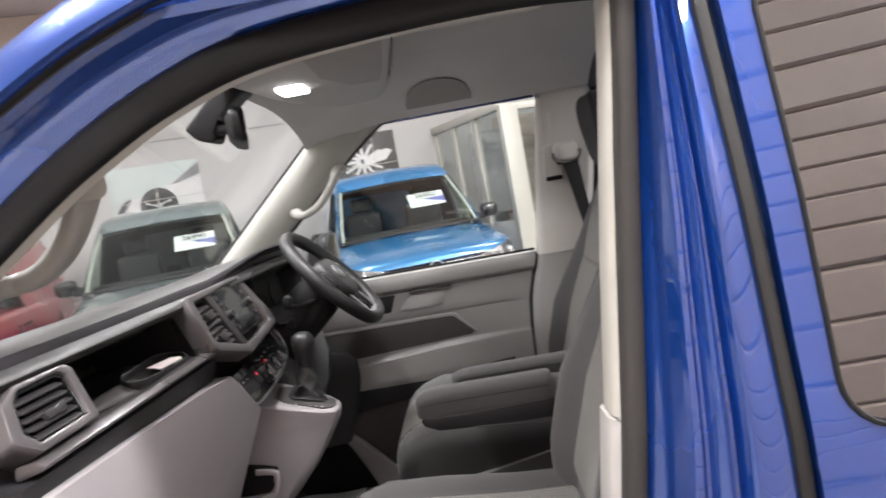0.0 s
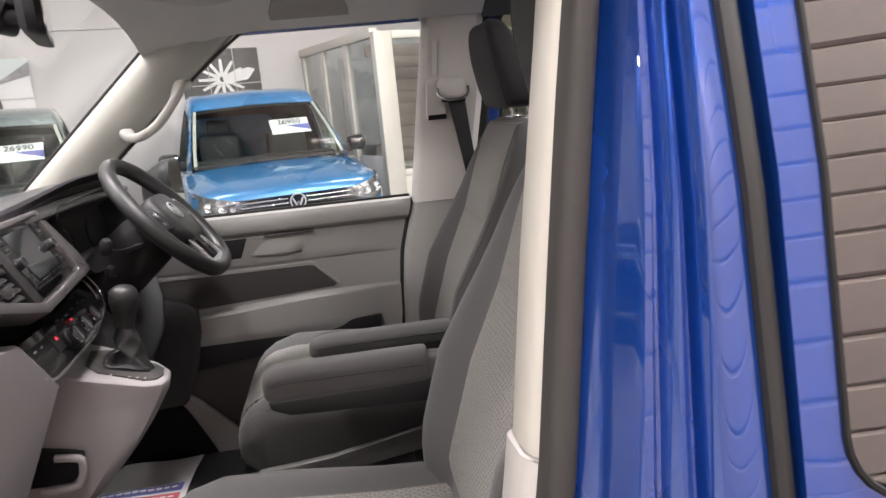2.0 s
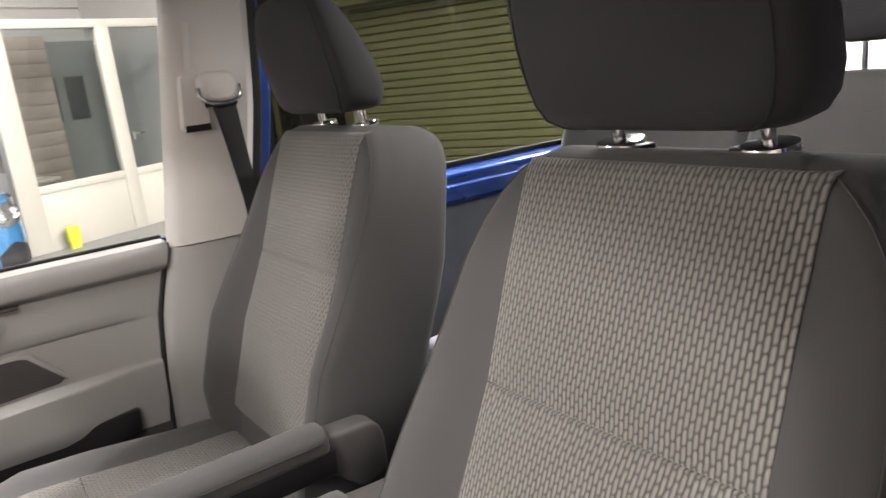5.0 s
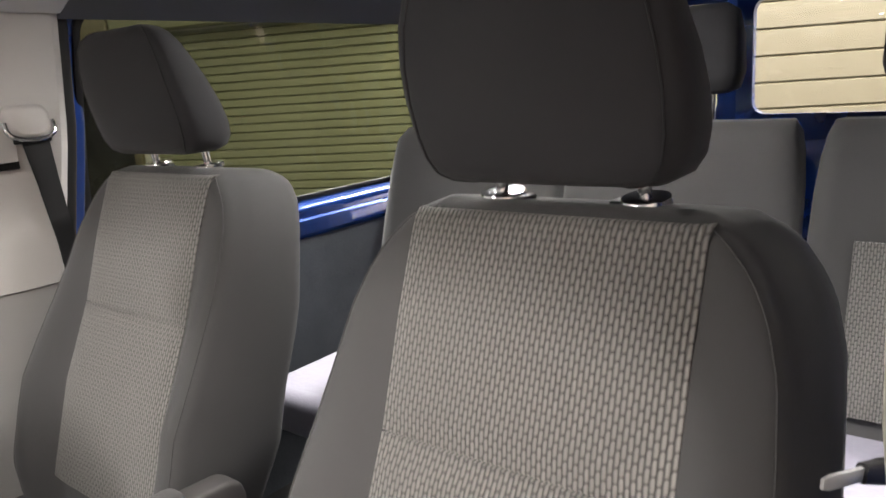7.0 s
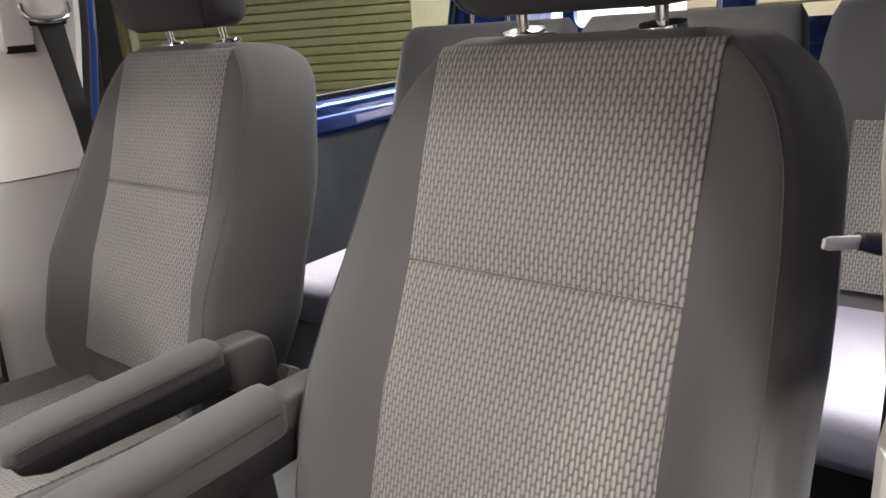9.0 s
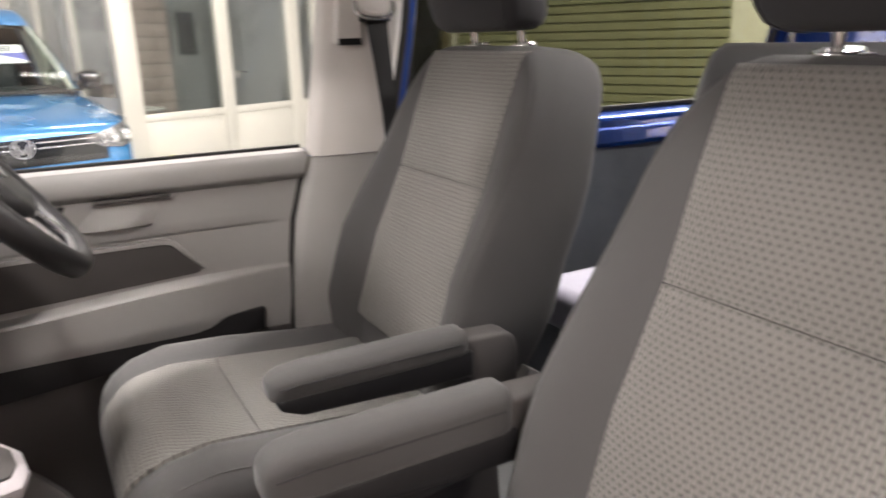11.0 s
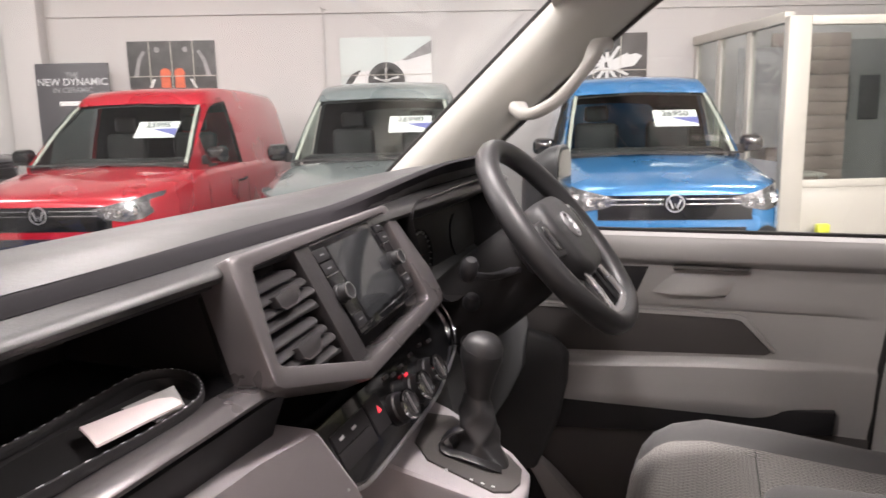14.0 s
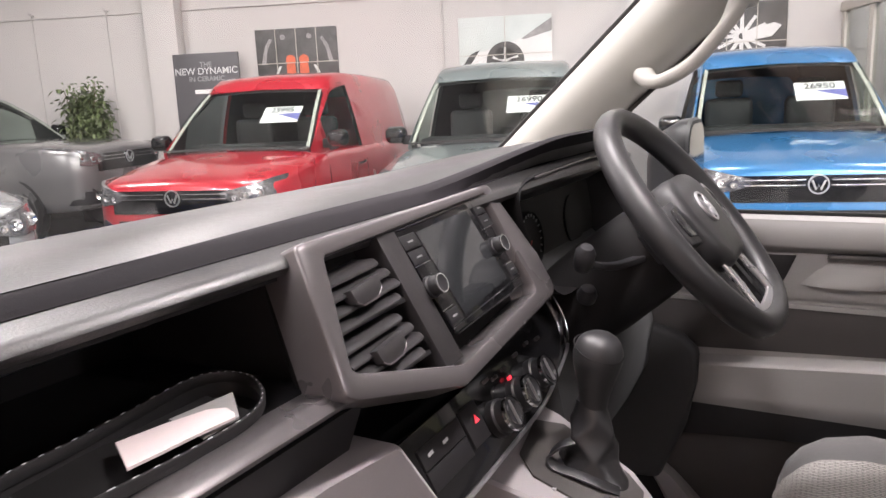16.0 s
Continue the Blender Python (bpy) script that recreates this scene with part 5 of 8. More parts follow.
# loose card and pouch in the shelf
M_CARDPAPER = mat("pinkish_card", (0.66, 0.57, 0.57), 0.7, var=0.03, bump=0.0)
pouch = thing("document_pouch", (-0.45, -0.42, 1.274), "black stitched document pouch with a white card", "document pouch")
bm = bmesh.new()
sheet(bm, [[(x, y, z) for y in np.linspace(-0.50, -0.29, 9)] for x, z in ((-0.455, 1.282), (-0.43, 1.279), (-0.402, 1.276))], (0, 0, -0.004))
part("pouch_back", bm, M_PIT, pouch)
RIM = curve([(-0.455, -0.40, 1.290), (-0.464, -0.345, 1.289), (-0.468, -0.292, 1.290), (-0.456, -0.268, 1.289), (-0.432, -0.264, 1.287), (-0.406, -0.281, 1.284), (-0.392, -0.31, 1.282), (-0.390, -0.36, 1.281), (-0.390, -0.42, 1.283), (-0.388, -0.495, 1.287), (-0.397, -0.525, 1.290), (-0.418, -0.512, 1.292), (-0.438, -0.480, 1.292), (-0.450, -0.445, 1.291)], 8, True)
bm = bmesh.new()
sweep(bm, RIM, rrect(0.0035, 0.009, 0.0015, 2), closed=True)
rim_ = part("pouch_rim", bm, M_LEATHER, pouch)
bm = bmesh.new()
loft(bm, [[(p.x, p.y, p.z - 0.003) for p in RIM], [(lerp(-0.43, p.x, 0.97), lerp(-0.40, p.y, 0.985), 1.2735) for p in RIM]], caps=(False, False))
part("pouch_wall", bm, M_LEATHER, pouch)
bm = bmesh.new()
loft(bm, [[(lerp(x0, x1, 0.5 - 0.5 * math.cos(a)), y - 0.02 * (0.5 - 0.5 * math.cos(a)), 1.2735 + (z1 - 1.2735) * math.sin(a)) for a in np.linspace(0, math.pi, 12)] for x0, x1, y, z1 in ((-0.452, -0.388, -0.465, 1.290), (-0.455, -0.392, -0.51, 1.290), (-0.458, -0.405, -0.55, 1.286), (-0.458, -0.422, -0.59, 1.281), (-0.456, -0.436, -0.625, 1.2765))])
part("pouch_end", bm, M_CARDDARK, pouch, "tapered grey end of the pouch")
for p, q in list(zip(RIM, RIM[1:]))[::2]:
    bm = bmesh.new()
    rod(bm, p + Vector((0, 0, 0.0044)), lerp(p, q, 0.6) + Vector((0, 0, 0.0044)), 0.00045, 5)
    part("stitch", bm, M_LABEL, rim_)
bm = bmesh.new()
sheet(bm, [[(-0.440, -0.338, 1.2855), (-0.432, -0.285, 1.2865)], [(-0.400, -0.345, 1.2825), (-0.400, -0.312, 1.2835)]], (0, 0, -0.0015))
part("leaflet", bm, M_CARD, pouch, "grey folded leaflet")
bm = bmesh.new()
top_ = [(-0.436, -0.384), (-0.429, -0.350), (-0.420, -0.322), (-0.410, -0.314), (-0.398, -0.318)]
low_ = [(-0.404, -0.401), (-0.402, -0.380), (-0.400, -0.350), (-0.398, -0.330), (-0.397, -0.3185)]
sheet(bm, [[(*p, 1.2895) for p in top_], [(*lerp(Vector(p), Vector(q), 0.5), 1.2890) for p, q in zip(top_, low_)], [(*q, 1.2870) for q in low_]], (0, 0, -0.002))
part("card", bm, M_CARDPAPER, pouch, "pinkish white card")

# ---- steering wheel ----
wheel = thing("steering_wheel", (-0.212, 0.345, 1.13), "black leather multifunction steering wheel", "steering wheel")
WA = radians(39.4)
WN, WU, WS = Vector((math.cos(WA), 0, math.sin(WA))), Vector((-math.sin(WA), 0, math.cos(WA))), Vector((0, 1, 0))
WC = Vector((-0.212, 0.345, 1.325))


def wp(s, u, d=0.0):
    return WC + WS * s + WU * u + WN * d


bm = bmesh.new()
N = 56
pts = []
for k in range(N):
    a = 2 * math.pi * k / N
    r = 0.1685
    s, u = r * math.sin(a), r * math.cos(a)
    if u < -0.145:
        u = -0.145 + (u + 0.145) * 0.6
    pts.append(wp(s, u))
loops = []
for k in range(N):
    c = pts[k]
    rad = (c - WC).normalized()
    loops.append([c + rad * 0.0165 * math.cos(q) + WN * 0.0185 * math.sin(q) for q in np.linspace(0, 2 * math.pi, 14, endpoint=False)])
loft(bm, loops + [loops[0]], caps=(False, False))
rim = part("rim", bm, M_LEATHER, wheel, "black leather rim", angle=70)


def wheel_slab(bm, pts, d0, d1, bev=0.004, seg=3):
    n = len(pts)
    A = [bm.verts.new(wp(*p, d0)) for p in pts]
    B = [bm.verts.new(wp(*p, d1)) for p in pts]
    fs = [bm.faces.new(A[::-1]), bm.faces.new(B)] + [bm.faces.new((A[k], A[(k + 1) % n], B[(k + 1) % n], B[k])) for k in range(n)]
    if bev:
        bmesh.ops.bevel(bm, geom=list({e for f_ in fs for e in f_.edges}), offset=bev, segments=seg, profile=0.5, affect="EDGES", clamp_overlap=True)


bm = bmesh.new()
wheel_slab(bm, [(-0.078, 0.044), (-0.086, 0.006), (-0.074, -0.048), (-0.046, -0.076), (0.046, -0.076), (0.074, -0.048), (0.086, 0.006), (0.078, 0.044), (0.05, 0.062), (-0.05, 0.062)], -0.045, 0.022, 0.018, 4)
hub = part("hub", bm, M_LEATHER, wheel, "black hub cover")
bm = bmesh.new()
lathe(bm, [(0.022, 0.0), (0.022, 0.002), (0.019, 0.003), (0.0185, 0.0015), (0, 0.0015)], wp(0, 0.004, 0.0215), WN, 28)
part("badge", bm, M_PIANO, hub, "round black badge")
bm = bmesh.new()
lathe(bm, [(0.0235, 0.0), (0.0235, 0.0035), (0.0205, 0.0038), (0.0205, 0.0)], wp(0, 0.004, 0.0215), WN, 32)
part("badge_ring", bm, M_SILVER, hub, "silver badge ring")
for zig in ([(-0.013, 0.018), (-0.0045, 0.001), (0.0, 0.010), (0.0045, 0.001), (0.013, 0.018)], [(-0.016, 0.008), (-0.0065, -0.013), (0.0, 0.0), (0.0065, -0.013), (0.016, 0.008)]):
    bm = bmesh.new()
    sweep(bm, [wp(a, b, 0.0245) for a, b in zig], rrect(0.0032, 0.002, 0.0006, 2), up=WN)
    part("badge_bar", bm, M_SILVER, hub)
for s in (-1, 1):
    bm = bmesh.new()
    wheel_slab(bm, [(s * 0.06, 0.034), (s * 0.12, 0.032), (s * 0.170, 0.026), (s * 0.170, -0.016), (s * 0.12, -0.026), (s * 0.06, -0.028)], -0.024, -0.002, 0.004)
    sp = part("spoke", bm, M_BLACK, wheel)
    bm = bmesh.new()
    wheel_slab(bm, [(s * 0.084, 0.036), (s * 0.128, 0.034), (s * 0.142, 0.016), (s * 0.134, -0.022), (s * 0.084, -0.028)], -0.018, 0.012, 0.003)
    part("button_pad", bm, M_SILVER if s > 0 else M_BLACK, sp, "silver rimmed button pad" if s > 0 else "black button pad")
    bm = bmesh.new()
    wheel_slab(bm, [(s * 0.086, 0.028), (s * 0.117, 0.026), (s * 0.126, 0.012), (s * 0.121, -0.013), (s * 0.087, -0.018)], 0.010, 0.0145, 0.002)
    part("buttons", bm, M_PIANO, sp)
    bm = bmesh.new()
    wheel_slab(bm, [(s * 0.030, -0.05), (s * 0.050, -0.05), (s * 0.062, -0.13), (s * 0.054, -0.160), (s * 0.030, -0.160), (s * 0.040, -0.128)], -0.018, -0.004, 0.003)
    sp2 = part("lower_spoke", bm, M_BLACK, wheel)
    bm = bmesh.new()
    sweep(bm, curve([wp(s * 0.046, -0.052, 0.004), wp(s * 0.050, -0.09, 0.006), wp(s * 0.056, -0.125, 0.006), wp(s * 0.047, -0.140, 0.006), wp(0, -0.142, 0.006)], 4), rrect(0.016, 0.006, 0.002, 2), up=WN)
    part("spoke_trim", bm, M_SILVER, sp2, "chrome spoke trim")
bm = bmesh.new()
loft(bm, [[WC + WN * d + WS * p[0] * k + WU * p[1] * k for p in rrect(0.13, 0.13, 0.05, 5)] for d, k in ((-0.03, 0.62), (-0.035, 0.85), (-0.07, 1.0), (-0.16, 1.05), (-0.26, 1.0))])
col = part("column_shroud", bm, M_PIT, wheel, "matt black column shroud")
bm = bmesh.new()
a, b = WC + WN * -0.07 + WS * -0.06, Vector((-0.325, 0.205, 1.288))
sweep(bm, curve([a, lerp(a, b, 0.5) + Vector((0, 0, -0.008)), b], 5), rrect(0.016, 0.009, 0.003, 2))
part("stalk", bm, M_BLACK, col)
bm = bmesh.new()
lathe(bm, [(0.0, 0), (0.010, 0.001), (0.013, 0.008), (0.013, 0.026), (0.008, 0.034), (0, 0.035)], (-0.318, 0.195, 1.282), (0.3, -0.3, 0.9), 16)
part("stalk_knob", bm, M_BLACK, col)
bm = bmesh.new()
lathe(bm, [(0.0, 0), (0.012, 0.002), (0.014, 0.012), (0.010, 0.022), (0, 0.024)], (-0.335, 0.262, 1.222), (0.3, -0.3, 0.9), 16)
part("ignition_switch", bm, M_BLACK, col)

# ---- gear console ----
console = thing("gear_console", (-0.35, 0.03, FLOOR), "grey plastic gear console with black gear lever", "gear console")
TOP = [(-0.40, 0.004), (-0.356, 0.010), (-0.236, 0.026), (-0.212, 0.046), (-0.205, 0.085), (-0.212, 0.128), (-0.240, 0.158), (-0.356, 0.212), (-0.40, 0.218)]


def ct(x):
    return 1.083 - (x + 0.37) * 0.30


def console_section(z, xr, front=-0.50):
    return [(lerp(front, xr, (p[0] + 0.40) / 0.195) if p[0] > -0.39 else front, lerp(0.11, p[1], 0.97), z) for p in TOP]


bm = bmesh.new()
loft(bm, [console_section(z, xr) for z, xr in ((0.74, -0.455), (0.785, -0.40), (0.846, -0.336), (0.898, -0.288), (0.95, -0.248), (0.99, -0.222), (1.012, -0.208))]
     + [[(x, y, ct(x) - 0.012) for x, y in TOP], [(x, y, ct(x) - 0.004) for x, y in TOP], [(x, y, ct(x) + 0.0) for x, y in [(lerp(-0.31, p[0], 0.96), lerp(0.11, p[1], 0.96)) for p in TOP]]])
part("console_body", bm, M_LOWER, console, "grey plastic body")
bm = bmesh.new()
IN = [(-0.372, 0.165), (-0.358, 0.080), (-0.330, 0.052), (-0.240, 0.044), (-0.222, 0.060), (-0.216, 0.088), (-0.222, 0.122), (-0.245, 0.144), (-0.340, 0.186)]
loft(bm, [[(x, y, ct(x) - 0.01) for x, y in IN], [(x, y, ct(x) + 0.003) for x, y in IN]])
pl = part("gear_plate", bm, M_CARDDARK, console, "dark gear plate")
for k, (x, y) in enumerate(((-0.305, 0.044), (-0.272, 0.046), (-0.258, 0.048), (-0.245, 0.051))):
    bm = bmesh.new()
    box(bm, x, x + 0.0042, y + 0.001, y + 0.0035, ct(x) + 0.0005, ct(x) + 0.0034)
    part("gear_mark", bm, M_LABEL, pl)
LY = 0.130
M_GAITER = mat("black_gaiter_leather", (0.014, 0.0135, 0.0145), 0.36, bump=0.25, grain=700, depth=0.0004, spec=0.5)
bm = bmesh.new()
loops = []
for k in range(33):
    t = k / 32
    c = Vector((lerp(-0.284, -0.287, t), lerp(0.124, LY, t), lerp(1.050, 1.142, t)))
    r = interp(t, [(0, 0.047), (0.06, 0.045), (0.14, 0.037), (0.26, 0.0300), (0.45, 0.0275), (0.7, 0.0235), (0.88, 0.0190), (1, 0.0165)])
    f_ = 0.30 * math.sin(math.pi * min(1, 0.12 + t * 0.95)) + 0.02
    lp = []
    for a in np.linspace(0, 2 * math.pi, 64, endpoint=False):
        crease = abs(math.sin(1.5 * a + 5.2 * t + 0.4)) * 0.55 + abs(math.sin(2.0 * a - 6.5 * t + 1.1)) * 0.45
        q = r * (1 + f_ * (0.62 - crease))
        lp.append(c + Vector((q * math.cos(a), 0.92 * q * math.sin(a), 0.010 * abs(math.sin(a * 1.0 + 2.2 + 3 * t)) * math.sin(math.pi * t) * (1 - t) - 0.30 * q * math.cos(a) * (1 - t) ** 3)))
    loops.append(lp)
loft(bm, loops)
gaiter = part("gaiter", bm, M_GAITER, console, "creased black leather gaiter", angle=28)
bm = bmesh.new()
sweep(bm, curve([(-0.300, 0.104, 1.098), (-0.313, 0.093, 1.094), (-0.322, 0.085, 1.083), (-0.314, 0.081, 1.073), (-0.290, 0.082, 1.069), (-0.262, 0.086, 1.060), (-0.244, 0.096, 1.050)], 6), rrect(0.0035, 0.013, 0.0015, 2), up=(0, 1, 0.3))
part("gaiter_fold", bm, M_GAITER, gaiter)
bm = bmesh.new()
lathe(bm, [(0.0, 0.0), (0.0165, 0.0), (0.0165, 0.006), (0.0178, 0.020), (0.0215, 0.036), (0.0262, 0.052), (0.0285, 0.062), (0.0290, 0.070), (0.0280, 0.078), (0.0252, 0.086), (0.0205, 0.092), (0.0135, 0.0960), (0.006, 0.0974), (0, 0.0976)], (-0.285, LY, 1.128), (0.10, 0, 1), 28)
knob = part("gear_knob", bm, M_LEATHER, console, "black leather gear knob", angle=70)
bm = bmesh.new()
sweep(bm, [(-0.2775 + 0.0280 * math.cos(a), LY + 0.0280 * math.sin(a), 1.205 - 0.010 * math.cos(a) + 0.004 * math.sin(a)) for a in np.linspace(0, 2 * math.pi, 36, endpoint=False)], ring(0.0008, 6), closed=True)
part("knob_seam", bm, M_PIT, knob)

# ---- driver's door, seen from inside ----
door = thing("driver_door", (-0.1, 0.84, 0.35), "grey plastic driver's door card, door shut", "van door")
def card_end(z):
    return bp_edge(z) - 0.006
def ledge_z(x):
    return lerp(0.999, 0.972, smooth((0.15 - x) / 0.5))


def card_y(x, z):
    """The card's face: sill roll, panel, overhang above the pocket, ledge and lower part."""
    y = 0.806
    y -= 0.022 * smooth((z - 1.192) / 0.016) * (1 - smooth((z - 1.238) / 0.016) * 0.5)
    y += 0.007 * (1 - smooth((z - 1.100) / 0.006)) * (1 - smooth((x - 0.26) / 0.06))
    led = 1 - smooth((x - 0.10) / 0.22)
    y -= (0.032 * led + 0.004) * smooth((ledge_z(x) + 0.004 - z) / 0.012) * (1 - 0.6 * smooth((0.90 - z) / 0.05))
    return y


def card_row(zb):
    w_ = smooth((1.09 - zb) / 0.08) * smooth((zb - 0.87) / 0.08)
    out = []
    for k in range(31):
        x = lerp(-0.62, card_end(zb), k / 30)
        z = zb + (ledge_z(x) - 0.985) * w_
        out.append((x, card_y(x, z), z))
    return out


bm = bmesh.new()
rows_ = [[(lerp(-0.62, card_end(1.25), k / 30), 0.87, 1.252) for k in range(31)], [(lerp(-0.62, card_end(1.25), k / 30), 0.82, 1.2565) for k in range(31)]]
rows_ += [card_row(z) for z in (1.254, 1.248, 1.238, 1.222, 1.210, 1.204, 1.198, 1.192, 1.186, 1.16, 1.13, 1.108, 1.103, 1.100, 1.096, 1.07, 1.04, 1.01, 1.0, 0.994, 0.991, 0.988, 0.985, 0.982, 0.979, 0.976, 0.97, 0.955, 0.935, 0.912, 0.90, 0.88, 0.865, 0.85)]
sheet(bm, rows_, (0, 0.03, 0))
card = part("door_card", bm, M_CARD, door, "grey plastic door card")
# Lower card coloured dark for the shade low on the door
bm = bmesh.new()
sheet(bm, [[(lerp(-0.62, card_end(z), k / 10), 0.802, z) for k in range(11)] for z in (0.852, 0.7, 0.55, 0.42)], (0, 0.03, 0))
part("shaded_lower_door", bm, M_CARDDARK, card, "lower door panel with its shade put into a dark colour")
# Flat dark slab stands in for the shade inside the open pocket
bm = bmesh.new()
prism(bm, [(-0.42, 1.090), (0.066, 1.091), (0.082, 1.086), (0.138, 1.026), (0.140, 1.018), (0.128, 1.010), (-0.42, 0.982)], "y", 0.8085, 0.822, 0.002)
part("upper_pocket_shade", bm, M_CARDDARK, card, "dark slab with the open door pocket's shade in its colour")
bm = bmesh.new()
prism(bm, [(-0.42, 1.094), (0.066, 1.095), (0.086, 1.090), (0.148, 1.020), (0.142, 1.015), (0.080, 1.083), (0.064, 1.087), (-0.42, 1.086)], "y", 0.8035, 0.815, 0.002)
part("pocket_lip", bm, M_CARD, card)
# Black slab: the lower pocket's dark inside is put into colour
bm = bmesh.new()
prism(bm, [(-0.42, 0.884), (0.262, 0.910), (0.258, 0.860), (0.20, 0.855), (-0.42, 0.80)], "y", 0.784, 0.806, 0.004)
part("lower_pocket_shade", bm, M_BLACK, card, "black slab with the lower door pocket's shade in its colour")
bm = bmesh.new()
sheet(bm, [[(lerp(xa, xb, k / 6), 0.808 - 0.018 * smooth(t_) * min(1, 4 * min(k, 6 - k) / 6), lerp(1.190, 1.136, t_)) for k in range(7)] for t_, xa, xb in ((0, -0.056, 0.091), (0.2, -0.064, 0.086), (0.45, -0.076, 0.076), (0.7, -0.088, 0.066), (0.9, -0.098, 0.058), (1.0, -0.104, 0.054), (1.06, -0.106, 0.052))] + [[(lerp(-0.106, 0.052, k / 6), 0.81, 1.128) for k in range(7)]], (0, 0.012, 0))
part("pull_handle", bm, M_CARD, card)
# Dark strip paints the shade along the top of the handle scoop
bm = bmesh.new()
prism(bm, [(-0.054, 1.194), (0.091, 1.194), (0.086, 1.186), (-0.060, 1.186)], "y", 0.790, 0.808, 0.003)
part("handle_recess_shade", bm, M_CARDDARK, card)
bm = bmesh.new()
prism(bm, [(-0.22, 1.186), (-0.108, 1.188), (-0.132, 1.130), (-0.22, 1.128)], "y", 0.8035, 0.812, 0.002)
part("inner_door_handle", bm, M_BLACK, card)
bm = bmesh.new()
sheet(bm, [[(lerp(-0.70 + (z - 1.24) * 1.15, bp_edge(z) + 0.01, k / 10), lerp(0.865, 0.795, (z - 1.24) / 0.56), z) for k in range(11)] for z in np.linspace(1.24, 1.80, 7)], (0, 0.004, 0))
part("door_window", bm, M_CLEAR, door, "clear door window").visible_shadow = False
bm = bmesh.new()
sweep(bm, [(x, 0.85, 1.256) for x in np.linspace(-0.60, 0.39, 6)], rrect(0.012, 0.014, 0.004, 2))
part("window_wiper_seal", bm, M_SEAL, door)
# door mirror outside
bm = bmesh.new()
loft(bm, [[(-0.335 + x_, 1.03 + s * 0.10 * k, 1.305 + u * 0.13 * k) for s, u in [(p[0] * 2, p[1] * 2) for p in rrect(1, 1, 0.28, 5)]] for x_, k in ((-0.09, 0.45), (-0.07, 0.75), (-0.02, 0.98), (0.0, 1.0), (0.006, 0.96))])
mir = part("door_mirror", bm, M_BLACK, door, "black door mirror")
bm = bmesh.new()
prism(bm, [(1.03 + p[0], 1.305 + p[1]) for p in rrect(0.18, 0.235, 0.05, 5)], "x", -0.3295, -0.327)
# Base colour darkened: the dark reflection is put into the mirror itself
part("mirror_glass", bm, mat("mirror_dark_reflection", (0.10, 0.11, 0.12), 0.04, 1.0, 0.0, bump=0.0), mir)
bm = bmesh.new()
box(bm, -0.44, -0.36, 0.86, 0.95, 1.215, 1.255, 0.012)
part("mirror_arm", bm, M_BLACK, mir)

# ---- seat belt on the far pillar ----
belt = thing("seat_belt", (0.52, 0.74, 1.2), "black seat belt with a grey plastic guide", "seat belt")
bm = bmesh.new()
prism(bm, [(0.487 + p[0] + 0.1 * p[1], 1.538 + p[1]) for p in rrect(0.056, 0.115, 0.010, 3)], "y", 0.738, 0.765, 0.004)
plate = part("guide_plate", bm, M_GREYTRIM, belt)
bm = bmesh.new()
box(bm, 0.458, 0.512, 0.7375, 0.7455, 1.479, 1.494, 0.002)
part("plate_slot", bm, M_PIT, plate, "dark slot under the plate")
bm = bmesh.new()
prism(bm, [(0.492, 1.700), (0.508, 1.700), (0.497, 1.605), (0.482, 1.605)], "y", 0.7565, 0.7605, 0.001)
part("height_slot", bm, M_GREYTRIM, plate)
bm = bmesh.new()
loft(bm, [[(0.532 + a * k, y, 1.560 + b * k) for a, b in [(p[0], p[1] + (0.014 if p[1] > 0 else 0)) for p in rrect(0.078, 0.046, 0.021, 6)]] for y, k in ((0.745, 1.0), (0.716, 1.0), (0.706, 0.92), (0.700, 0.72))])
part("guide_cap", bm, M_GREYTRIM, belt, "pale grey guide cap")
bm = bmesh.new()
sweep(bm, curve([(0.489, 0.714, 1.566), (0.490, 0.709, 1.548), (0.505, 0.706, 1.537), (0.532, 0.705, 1.533), (0.560, 0.706, 1.537), (0.574, 0.709, 1.548), (0.575, 0.714, 1.566)], 5), ring(0.0056, 10), up=(0, 1, 0))
part("guide_bar", bm, M_CHROME, belt)
bm = bmesh.new()
box(bm, 0.497, 0.567, 0.707, 0.714, 1.526, 1.545, 0.003)
part("guide_slot", bm, M_PIT, belt)
bm = bmesh.new()
sheet(bm, [[(x - w, 0.722 + dy, z), (x + w, 0.722 + dy, z)] for x, w, dy, z in ((0.540, 0.026, 0, 1.545), (0.553, 0.021, 0.004, 1.45), (0.570, 0.018, 0.012, 1.33), (0.583, 0.018, 0.02, 1.2), (0.59, 0.018, 0.025, 1.05))], (0, 0.003, 0))
part("webbing", bm, M_BELT, belt)

# Cream darkened below the pillar trim: the handle's shade is put into its colour
M_HANDLE_SHADED = mat("shaded_cream_handle_plastic", (0.28, 0.27, 0.25), 0.5, bump=0.2)
